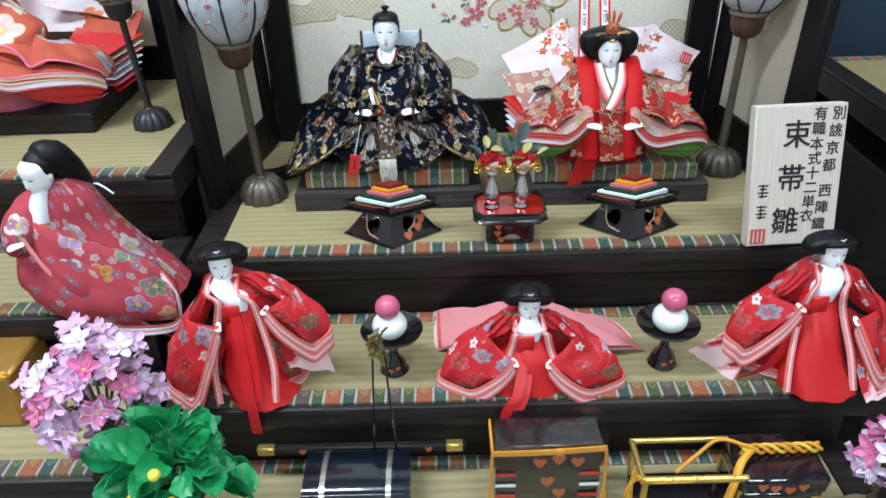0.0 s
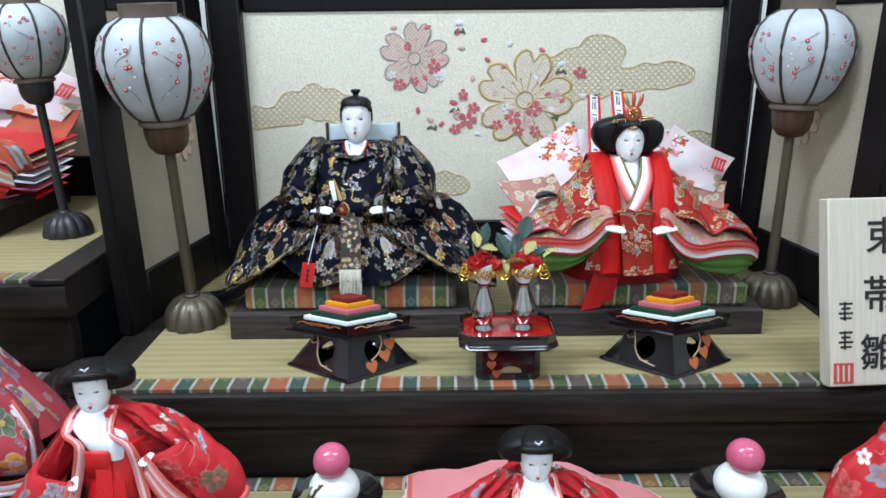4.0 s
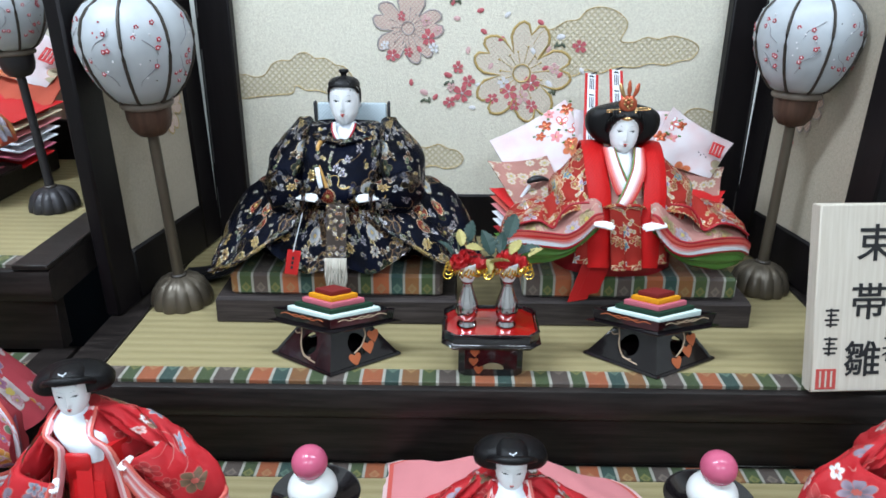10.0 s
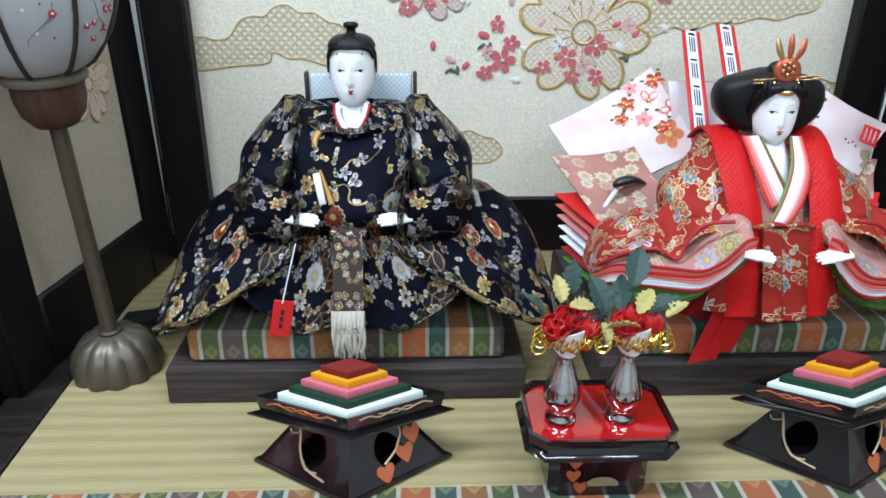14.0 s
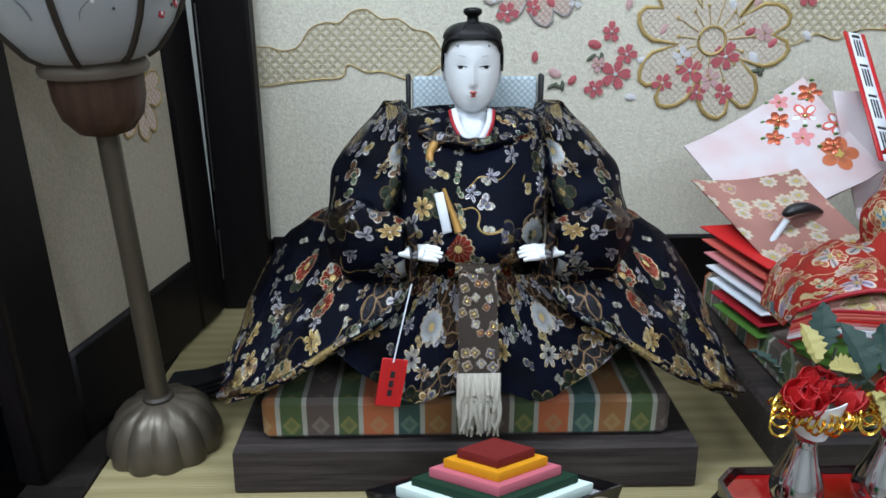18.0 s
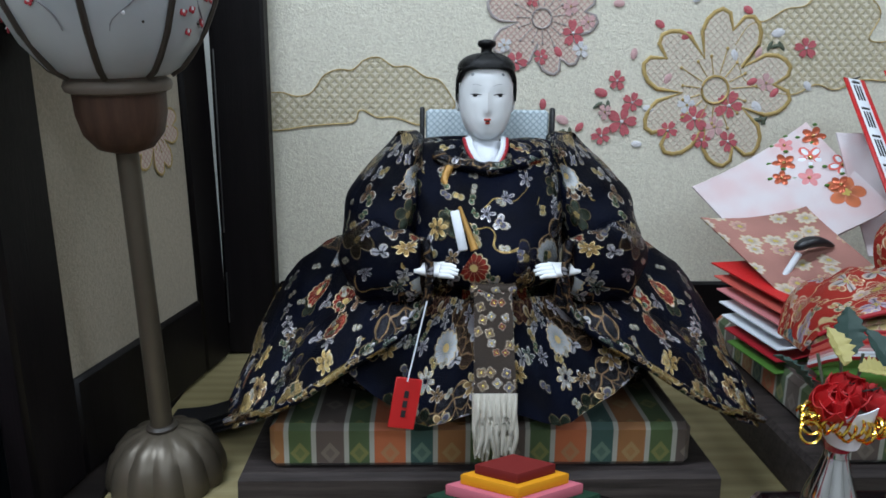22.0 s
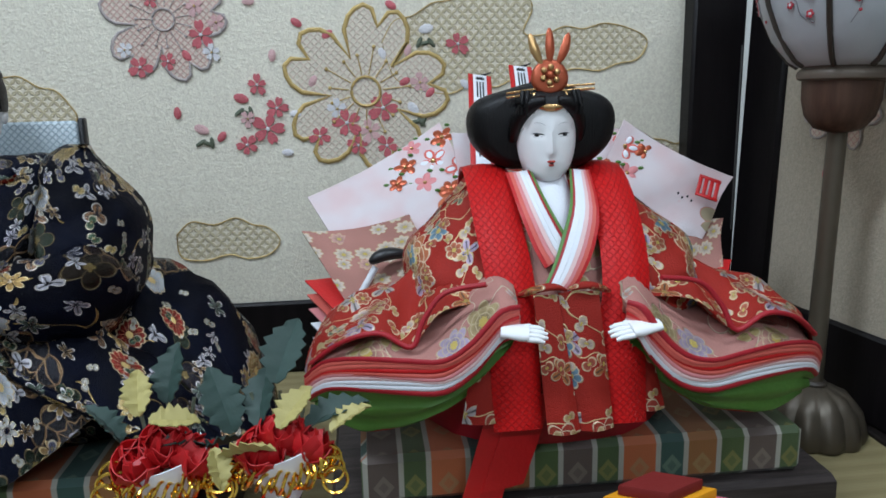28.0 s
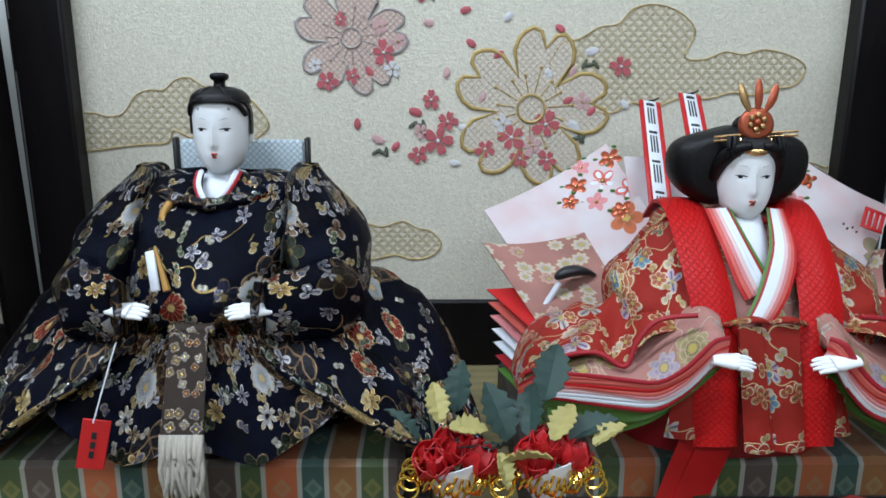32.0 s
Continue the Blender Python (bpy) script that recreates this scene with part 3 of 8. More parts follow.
def big_cherry(cx, cz, r, turn, ground, thread, leaf=middle, squash=1.0, face=0.0038):
    pts = [(x * squash, z) for x, z in cherry_outline(r, turn)]
    fl = part("embroidered_cherry", flat(Shape(), pts, cx, cz, face, face - 0.0008), ground, leaf, "large embroidered cherry blossom")
    ring = [(cx + x, face - 0.0008, cz + z) for x, z in pts]
    part("outline", Shape().tube(ring + ring[:2], r * 0.027, 6, 0.3, (0, 1, 0)), thread, fl)
    s = Shape()
    rr = [(cx + r * 0.17 * math.cos(a), face - 0.001, cz + r * 0.17 * math.sin(a)) for a in (i * math.pi / 10 for i in range(21))]
    s.tube(rr, r * 0.018, 5)
    for i in range(15):
        a = turn + i * 2 * math.pi / 15
        l = r * (0.42 if i % 3 else 0.52)
        s.tube([(cx + q * math.cos(a), face - 0.001, cz + q * math.sin(a)) for q in (r * 0.2, l)], r * 0.007, 4)
        s.ball((cx + l * math.cos(a), face - 0.0012, cz + l * math.sin(a)), r * 0.022, r * 0.01, r * 0.022, 6, 4)
    part("stamen_ring", s, thread, fl)
    return fl


wx = lambda x: x - X0
wz = lambda z: z - T1
big_cherry(wx(0.176), wz(0.831), 0.067, 1.35, M_ivory, M_gthread)
big_cherry(wx(0.0265), wz(0.8875), 0.0475, 1.42, M_pinknet, M_sthread)


def cloud(pts, leaf=middle, face=0.0039):
    """A drifting cloud with a scalloped edge."""
    c = spline([(x, 0, z) for x, z in pts] + [(pts[0][0], 0, pts[0][1])], len(pts) * 6)
    loop = [(p.x, p.z) for p in c[:-1]]
    area = sum(a[0] * b[1] - a[1] * b[0] for a, b in zip(loop, loop[1:] + loop[:1]))
    loop = loop if area > 0 else loop[::-1]
    s = Shape()
    s.loft([[(x, face, z) for x, z in loop], [(x, face - 0.0005, z) for x, z in loop]])
    cl = part("embroidered_cloud", s, M_cloudnet, leaf, "gold net cloud")
    ring = [(x, face - 0.0006, z) for x, z in loop]
    part("outline", Shape().tube(ring + ring[:2], 0.00055, 5), M_gthread, cl)


L = lambda *q: [(wx(x), wz(z)) for x, z in q]
cloud(L((-0.206, 0.825), (-0.19, 0.826), (-0.178, 0.823), (-0.165, 0.826), (-0.154, 0.84), (-0.142, 0.845), (-0.13, 0.845), (-0.12, 0.853), (-0.108, 0.855), (-0.096, 0.848), (-0.083, 0.848), (-0.07, 0.84), (-0.058, 0.837), (-0.049, 0.826), (-0.045, 0.815), (-0.06, 0.803), (-0.075, 0.8),
        (-0.095, 0.806), (-0.11, 0.806), (-0.124, 0.812), (-0.13, 0.802), (-0.15, 0.8), (-0.17, 0.798), (-0.19, 0.795), (-0.2, 0.794), (-0.206, 0.79)))
cloud(L((0.19, 0.868), (0.2, 0.884), (0.215, 0.888), (0.23, 0.897), (0.246, 0.9), (0.258, 0.912), (0.278, 0.915), (0.298, 0.908), (0.31, 0.894), (0.303, 0.874), (0.32, 0.872), (0.336, 0.878), (0.352, 0.876), (0.37, 0.88), (0.392, 0.875), (0.405, 0.866), (0.398, 0.852), (0.38, 0.848), (0.365, 0.843),
        (0.345, 0.845), (0.325, 0.84), (0.3, 0.84), (0.28, 0.832), (0.262, 0.836), (0.245, 0.828), (0.225, 0.83), (0.2, 0.84)))
cloud(L((0.02, 0.722), (0.032, 0.732), (0.05, 0.729), (0.067, 0.734), (0.08, 0.728), (0.092, 0.725), (0.101, 0.714), (0.092, 0.703), (0.075, 0.7), (0.06, 0.704), (0.04, 0.7), (0.022, 0.704)))
cloud(L((0.395, 0.775), (0.405, 0.785), (0.42, 0.786), (0.432, 0.782), (0.441, 0.78), (0.441, 0.745), (0.425, 0.74), (0.405, 0.745), (0.395, 0.755)))


def blossom(x, z, r, material, heart=M_wthread, leaf=middle, turn=None, face=0.0026):
    """A small stitched five-petalled blossom."""
    s = Shape()
    turn = random.random() * 6 if turn is None else turn
    for i in range(5):
        a = turn + i * 2 * math.pi / 5
        c = (x + 0.58 * r * math.cos(a), face, z + 0.58 * r * math.sin(a))
        k = 1 + 0.12 * math.sin(i * 2.3 + turn * 5)
        loop = [(0.1, 0), (0.3, -0.17), (0.55, -0.3), (0.8, -0.3), (0.99, -0.16), (0.87, 0), (0.99, 0.16), (0.8, 0.3), (0.55, 0.3), (0.3, 0.17)]
        ca, sa = math.cos(a), math.sin(a)
        flat(s, [(k * r * (u * ca - v * sa), k * r * (u * sa + v * ca)) for u, v in loop], x, z, face + 0.0008, face - 0.0002 * (i % 3))
    s.at = Matrix.Identity(4)
    b = part("stitched_blossom", s, material, leaf)
    part("heart", Shape().ball((x, face - 0.0004, z), 0.13 * r, 0.0006, 0.13 * r, 6, 4), heart, b)


def petal(x, z, r, material, leaf=middle, a=None, face=0.003):
    a = random.random() * 6 if a is None else a
    s = Shape()
    s.at = Matrix.Translation((x, face, z)) @ Matrix.Rotation(a, 4, "Y")
    s.ball((0, 0, 0), r, 0.0005, 0.6 * r, 8, 5)
    part("stitched_petal", s, material, leaf)


def sprig(x, z, a, material=M_wthread):
    """A bud on a short leafy stalk."""
    petal(wx(x), wz(z), 0.006, material, a=a)
    s = Shape()
    for da in (-0.6, 0.0, 0.7):
        s.at = Matrix.Translation((wx(x) + 0.008 * math.sin(a + da), 0.0032, wz(z) - 0.009 - 0.002 * math.cos(da))) @ Matrix.Rotation(a + da * 1.6, 4, "Y")
        s.ball((0, 0, 0), 0.0052, 0.0008, 0.0018, 7, 4)
    part("stitched_leaf", s, M_gleaf, middle)


for x, z, r, mt in [(0.098, 0.804, 0.0125, M_rose), (0.081, 0.792, 0.0085, M_rose), (0.106, 0.82, 0.0088, M_rose), (0.092, 0.838, 0.008, M_rose), (0.16, 0.807, 0.012, M_rose), (0.189, 0.818, 0.012, M_rose), (0.138, 0.797, 0.0085, M_rose), (0.178, 0.8, 0.0095, M_pale), (0.168, 0.789, 0.0085, M_rose), (0.191, 0.788, 0.0088, M_rose),
                    (0.219, 0.837, 0.008, M_pale), (0.25, 0.866, 0.0095, M_rose), (0.053, 0.876, 0.0105, M_rose), (0.065, 0.885, 0.0065, M_pale), (0.027, 0.857, 0.0065, M_rose), (0.018, 0.902, 0.006, M_rose), (0.153, 0.818, 0.0085, M_wthread), (0.083, 0.812, 0.0065, M_pale), (0.006, 0.853, 0.009, M_rose), (0.06, 0.863, 0.007, M_wthread), (0.05, 0.897, 0.0075, M_pale), (-0.004, 0.866, 0.006, M_wthread)]:
    blossom(wx(x), wz(z), r, mt, M_gthread if mt is not M_rose else M_wthread)
for x, z, mt in [(0.062, 0.799, M_rose), (0.041, 0.861, M_rose), (0.045, 0.927, M_rose), (0.125, 0.884, M_rose), (0.148, 0.875, M_rose), (0.198, 0.896, M_rose), (0.227, 0.829, M_rose), (0.207, 0.838, M_rose), (0.12, 0.91, M_rose), (0.085, 0.92, M_rose), (0.03, 0.818, M_rose), (0.105, 0.86, M_pale), (0.12, 0.815, M_wthread), (0.112, 0.785, M_wthread), (0.19, 0.86, M_wthread), (0.155, 0.905, M_wthread), (0.21, 0.862, M_pale), (0.255, 0.835, M_wthread), (0.09, 0.9, M_pale), (0.0, 0.927, M_pale), (0.135, 0.84, M_pale)]:
    petal(wx(x), wz(z), 0.0048, mt)
for x, z, a, mt in [(0.079, 0.828, 0.3, M_rose), (0.225, 0.878, -0.2, M_wthread), (0.213, 0.817, 0.9, M_wthread), (0.047, 0.805, 0.4, M_pale), (0.087, 0.932, 0.1, M_wthread)]:
    sprig(x, z, a, mt)
# the side leaves carry half a flower each
big_cherry(0.165, 0.2, 0.034, 1.3, M_pinknet, M_gthread, wing_l)
big_cherry(0.1, 0.215, 0.036, 1.2, M_pinknet, M_sthread, wing_r)
blossom(0.116, 0.225, 0.006, M_rose, M_wthread, wing_r)
petal(0.092, 0.165, 0.004, M_rose, wing_r)
petal(0.07, 0.25, 0.004, M_rose, wing_l)

# ---- paper lanterns ----
def shade_paper(name):
    n = Nodes(name)
    uv = n.coords("Object")
    a = n.noise(uv, 60, 3)
    col = n.mix(a, (0.4, 0.43, 0.46), (0.5, 0.53, 0.55))
    n.put(n.bsdf, "Transmission Weight", 0.0)
    n.bump(n.noise(uv, 500), 0.1, 0.0005)
    return n.done(col, 0.45)


M_shade = shade_paper("white_painted_paper")
M_plum = plain("red_painted_plum", (0.42, 0.03, 0.045), 0.5, 0, 0.3, 900)
M_branch = plain("grey_painted_twig", (0.24, 0.24, 0.26), 0.5, 0, 0.2, 900)
SHADE = [(0.028, 0.84), (0.034, 0.8435), (0.045, 0.856), (0.054, 0.874), (0.0595, 0.894), (0.0592, 0.908), (0.054, 0.923), (0.044, 0.934), (0.031, 0.9405)]
SHADE = [(r * 0.94, z) for r, z in SHADE]


def shade_r(z):
    for (r0, z0), (r1, z1) in zip(SHADE, SHADE[1:]):
        if z0 <= z <= z1:
            return lerp(r0, r1, (z - z0) / (z1 - z0))
    return 0.03


def lantern(label, m, seed, base=M_bronze, pole=M_pole, cup=M_cup):
    rnd = random.Random(seed)
    t = thing("lantern", label, "lantern", m, "paper lanterns")
    b = Shape()
    b.lathe([(0.034, 0.0), (0.0352, 0.003), (0.0345, 0.01), (0.031, 0.021), (0.023, 0.03), (0.012, 0.0345), (0.008, 0.035)], 72, 12, 0.09)
    part("base", b, base, t, "melon-fluted bronze base")
    part("base_collar", Shape().lathe([(0.0085, 0.033), (0.009, 0.0345), (0.009, 0.0365), (0.0075, 0.038)], 20), M_rib, t)
    part("pole", Shape().lathe([(0.0064, 0.034), (0.0058, 0.12), (0.0058, 0.206)], 16), pole, t)
    part("cup", Shape().lathe([(0.006, 0.2), (0.014, 0.2025), (0.02, 0.21), (0.0225, 0.22), (0.023, 0.232)], 32, 8, 0.03), cup, t, "brown wooden cup")
    part("collar_ring", Shape().lathe([(0.022, 0.231), (0.0258, 0.2325), (0.0267, 0.235), (0.0258, 0.2375), (0.0235, 0.239), (0.0235, 0.243), (0.02, 0.2435)], 32), M_ring, t)
    sh = part("shade", Shape().lathe([(r, z - 0.6) for r, z in SHADE], 48, 8, 0.03), M_shade, t, "white paper shade painted with red plum blossom")
    for i in range(8):
        a = 2 * math.pi * (i + 0.5) / 8 + 0.2
        part("rib", Shape().tube([((shade_r(z) + 0.0004) * math.cos(a), (shade_r(z) + 0.0004) * math.sin(a), z - 0.6) for z in (0.84, 0.8435, 0.85, 0.862, 0.876, 0.89, 0.902, 0.912, 0.924, 0.932, 0.9405)], 0.0017, 6), M_rib, sh)
    part("top_ring", Shape().lathe([(0.0262, 0.339), (0.0278, 0.34), (0.0278, 0.351), (0.0283, 0.353), (0.026, 0.353), (0.0245, 0.345), (0.0, 0.345)], 32), M_ring, t, "brown top ring")
    spots = Shape()
    for k in range(8):
        a0 = 2 * math.pi * k / 8 + 0.2
        for low, way in ((0.862, 1 if k % 2 else -1), (0.892, -1 if k % 3 else 1)):
            pts = []
            for q in range(5):
                z = low + q * 0.0062 + rnd.uniform(-0.001, 0.001)
                a = a0 + way * (0.2 - 0.1 * q + 0.05 * math.sin(q * 1.9 + k))
                r = shade_r(z) * 0.9925
                pts.append((r * math.cos(a), r * math.sin(a), z - 0.6))
            part("painted_twig", Shape().tube(spline(pts, 12), 0.0004, 4), M_branch, sh)
        for _ in range(13):
            z, a = rnd.uniform(0.86, 0.925), a0 + rnd.uniform(-0.26, 0.26)
            r = shade_r(z) * 0.99
            spots.at = Matrix.Translation((r * math.cos(a), r * math.sin(a), z - 0.6)) @ Matrix.Rotation(a, 4, "Z")
            spots.slot = 0
            if rnd.random() < 0.55:
                spots.slot = 1
                spots.ball((0.0005, 0, 0), 0.0008, 0.001, 0.001, 6, 4)
                spots.slot = 0
                for j in range(5):
                    an = j * 2 * math.pi / 5
                    spots.ball((0.0003, 0.0015 * math.cos(an), 0.0015 * math.sin(an)), 0.0006, 0.0011, 0.0011, 6, 4)
            else:
                spots.slot = rnd.choice((0, 1, 1, 2))
                size = 0.0007 if spots.slot == 2 else 0.0011
                spots.ball((0.0003, 0, 0), 0.0006, size, size, 6, 4)
    tagged(part("painted_plum_blossom", spots, [M_plum, M_wthread, M_rib], sh), kind="stuff")
    return t


lantern("bronze-stemmed paper lantern with plum blossom shade on the matting", pose(-0.226, 1.043, T1, 4.0, -0.6, 0) @ pose(0, 0, 0, 0, 0, 20), 3)
lantern("bronze-stemmed paper lantern with plum blossom shade on the matting", pose(0.461, 1.096, T1, -1.6, 1.6, 0) @ pose(0, 0, 0, 0, 0, 55), 8)

# ---- plinths and cushions under the pair ----
def plinth(x0, x1, y0, y1, label):
    s = Shape()
    def ring(z, d):
        return [(x0 + d, y0 + d, z), (x1 - d, y0 + d, z), (x1 - d, y1 - d, z), (x0 + d, y1 - d, z)]
    s.loft([ring(T1 + 0.0006, 0.0006), ring(T1 + 0.002, 0), ring(T1 + 0.027, 0.0005), ring(T1 + 0.031, 0.0025), ring(T1 + 0.031, 0.008)])
    return tagged(part("plinth", s, M_plinth, sharp=20), label, "plinth", "doll plinths")


def cushion(x0, x1, y0, y1, label):
    s = Shape()
    s.box(x0, x1, y0, y1, T1 + 0.0312, T1 + 0.0566, 0.0032)
    return tagged(part("cushion", s, M_cushion, sharp=28), label, "cushion", "brocade cushions")


plinth(-0.171, 0.093, 0.992, 1.2, "dark weathered wooden plinth on rush matting")
plinth(0.147, 0.411, 0.992, 1.2, "dark weathered wooden plinth on rush matting")
cushion(-0.154, 0.0765, 0.9985, 1.19, "square-edged cushion of striped brocade on a plinth")
cushion(0.1635, 0.394, 0.9985, 1.19, "square-edged cushion of striped brocade on a plinth")

# ---- lozenge rice cakes on lacquer stands ----
def leaf_heart(s, r):
    pts = [(0, -1.1), (0.55, -0.5), (0.95, 0.15), (0.85, 0.65), (0.45, 0.8), (0, 0.5), (-0.45, 0.8), (-0.85, 0.65), (-0.95, 0.15), (-0.55, -0.5)]
    s.prism([(x * r, y * r) for x, y in pts], 0, 0.0004)


def diamond(a, b, z):
    """A lozenge, its sides halved."""
    return [(0, -b, z), (a * 0.5, -b * 0.5, z), (a, 0, z), (a * 0.5, b * 0.5, z), (0, b, z), (-a * 0.5, b * 0.5, z), (-a, 0, z), (-a * 0.5, -b * 0.5, z)]


def lozenge_stand(label, m):
    t = thing("lozenge_stand", label, "stand", m, "lozenge stands")
    k, k2 = 0.68, 0.44
    leg = Shape()
    leg.loft([diamond(0.064, 0.064 * k, 0.0004), diamond(0.066, 0.066 * k, 0.0018), diamond(0.0645, 0.0645 * k, 0.0042)])
    part("foot", leg, M_lacquer, t)
    # the four sides, each with a round hole
    def side_panel(i):
        sgn = [(-1, -1), (1, -1), (1, 1), (-1, 1)][i]
        b0, b1 = Vector((sgn[0] * 0.062, 0, 0.004)), Vector((0, sgn[1] * 0.062 * k, 0.004))
        t0, t1 = Vector((sgn[0] * 0.033, 0, 0.038)), Vector((0, sgn[1] * 0.033 * k, 0.038))
        def at(u, v):
            return lerp(lerp(b0, b1, u), lerp(t0, t1, u), v)
        def bul(q):
            c = [0.5 + 0.28 * math.cos(q) * 0.62, 0.52 + 0.31 * math.sin(q)]
            return at(*c)
        def border(q):
            x, y = math.cos(q), math.sin(q)
            f = 0.5 / max(abs(x), abs(y))
            return at(0.5 + x * f, 0.5 + y * f)
        nrm = (b1 - b0).cross(t0 - b0).normalized()
        if nrm.dot(Vector((sgn[0], sgn[1], 0))) < 0:
            nrm = -nrm
        n = 32
        qs = [2 * math.pi * (j + 0.5) / n + math.pi / 4 - math.pi / n for j in range(n)]
        s = Shape()
        o, h = [border(q) for q in qs], [bul(q) for q in qs]
        rings = [o, h, [p - 0.003 * nrm for p in h], [p - 0.003 * nrm for p in o]]
        rings.append(rings[0])
        s.loft(rings, cap=False)
        return s, at, nrm
    for i in range(4):
        s, at, nrm = side_panel(i)
        side = part("side_panel", s, M_lacquer, t, "black lacquer side with a round hole")
        if i == 1:
            for j, (u, v) in enumerate(((0.62, 0.16), (0.28, 0.36), (0.02, 0.62))):
                c = at(u * 0.8 + 0.12, v)
                q = Shape()
                ux = (at(1, 0.5) - at(0, 0.5)).normalized()
                vy = nrm.cross(ux).normalized()
                vy = vy if vy.z > 0 else -vy
                q.at = Matrix.Translation(c + nrm * 0.0004) @ Matrix(((ux.x, vy.x, nrm.x, 0), (ux.y, vy.y, nrm.y, 0), (ux.z, vy.z, nrm.z, 0), (0, 0, 0, 1)))
                leaf_heart(q, 0.0068)
                part("painted_leaf", q, M_copper, side)
        if i < 2:
            line = [(0.9, 0.86), (0.84, 0.66), (0.7, 0.5), (0.55, 0.3), (0.36, 0.14)] if i == 0 else [(0.2, 0.94), (0.25, 0.72), (0.34, 0.58), (0.44, 0.44), (0.6, 0.3)]
            if i == 0:
                line = [(0.12, 0.86), (0.24, 0.68), (0.36, 0.4), (0.5, 0.18), (0.72, 0.1)]
            q = Shape().tube(spline([at(u, v) + nrm * 0.0003 for u, v in line], 16), 0.00075, 5)
            if i == 0:
                q.tube(spline([at(u, v) + nrm * 0.0003 for u, v in ((0.22, 0.72), (0.12, 0.66), (0.05, 0.72))], 6), 0.0006, 5)
                q.tube(spline([at(u, v) + nrm * 0.0003 for u, v in ((0.44, 0.28), (0.5, 0.16), (0.62, 0.18))], 6), 0.0006, 5)
            part("painted_twig", q, M_twig, side)
    part("bottom_board", Shape().loft([diamond(0.036, 0.036 * k, 0.0365), diamond(0.05, 0.05 * k2, 0.0378), diamond(0.066, 0.066 * k2, 0.0386), diamond(0.0668, 0.0668 * k2, 0.0398), diamond(0.0575, 0.0575 * k2, 0.0408)]), M_lacquer, t)
    rim = Shape()
    rim.loft([diamond(0.0575, 0.0575 * k2, 0.0406), diamond(0.0605, 0.0605 * k2, 0.0528), diamond(0.0585, 0.0585 * k2, 0.053), diamond(0.055, 0.055 * k2, 0.0482), diamond(0.02, 0.02 * k2, 0.0482)])
    tray = part("tray", rim, M_lacquer, t, "black lacquer lozenge tray")
    for sx in (-1, 1):
        q = Shape()
        pts = []
        for j in range(9):
            u = 0.12 + 0.76 * j / 8
            z = 0.0495 + 0.0014 * math.sin(j * 2.1)
            pts.append((sx * 0.0592 * u, -0.0592 * k2 * (1 - u) - 0.0006, z))
        q.tube(spline(pts, 24), 0.0005, 5)
        q.tube(spline([(p[0], p[1], 0.099 - p[2]) for p in pts[2:7]], 14), 0.0004, 5)
        part("painted_twig", q, M_copper if sx < 0 else M_twig, tray)
    return t


def lozenge_cakes(label, m):
    t = thing("lozenge_rice_cakes", label, "rice cakes", m, "lozenge rice cakes")
    k, z = 0.5, 0.0
    for name, a, h, c in (("white", 0.046, 0.0062, (0.66, 0.78, 0.73)), ("green", 0.0388, 0.0046, (0.008, 0.035, 0.018)), ("pink", 0.0306, 0.0052, (0.52, 0.13, 0.17)), ("yellow", 0.024, 0.005, (0.68, 0.28, 0.008)), ("red", 0.0178, 0.0048, (0.16, 0.012, 0.01))):
        s = Shape()
        s.loft([diamond(a - 0.0004, (a - 0.0004) * k, z), diamond(a, a * k, z + 0.0004), diamond(a, a * k, z + h - 0.0006), diamond(a - 0.0005, (a - 0.0005) * k, z + h - 0.0001)])
        part("cake_layer", s, plain(name + "_felt_rice_cake", c, 0.75, 0, 0.08, 700, 0.15, spec=0.3), t, name + " lozenge layer", sharp=30)
        z += h
    return t


for x, y, yaw in ((-0.0302, 0.926, 0.5), (0.2865, 0.9285, -4.0)):
    lozenge_stand("black lacquer lozenge stand painted with copper leaves", pose(x, y, T1, 0, 0, yaw))
    lozenge_cakes("five-coloured stacked lozenge rice cakes on a lacquer stand", pose(x, y, T1 + 0.0486, 0, 0, yaw * 0.3))

# ---- red-topped offering table with two vases ----
def octagon(hx, hy, c, z):
    return [(-hx + c, -hy, z), (hx - c, -hy, z), (hx, -hy + c, z), (hx, hy - c, z), (hx - c, hy, z), (-hx + c, hy, z), (-hx, hy - c, z), (-hx, -hy + c, z)]


OX, OY = 0.1243, 0.9125
offer = thing("offering_table", "small black lacquer offering table with a red lacquer top", "table", pose(OX, OY, T1))
s = Shape()
s.loft([octagon(0.031, 0.024, 0.006, 0.0004), octagon(0.031, 0.024, 0.006, 0.034)], cap=False)
s.loft([octagon(0.028, 0.021, 0.006, 0.034), octagon(0.028, 0.021, 0.006, 0.0004)], cap=False)
s.loft([octagon(0.031, 0.024, 0.006, 0.0004), octagon(0.028, 0.021, 0.006, 0.0004)], cap=False, flip=True)
body = part("stand_body", s, M_lacquer, offer, "black lacquer foot painted with copper leaves")
for lx, lz in ((-0.0155, 0.0265), (-0.0165, 0.0165), (-0.0115, 0.0075)):
    q = Shape()
    q.at = pose(lx, -0.0242, lz, 90, 0, 0)
    leaf_heart(q, 0.0048)
    part("painted_leaf", q, M_copper, body)
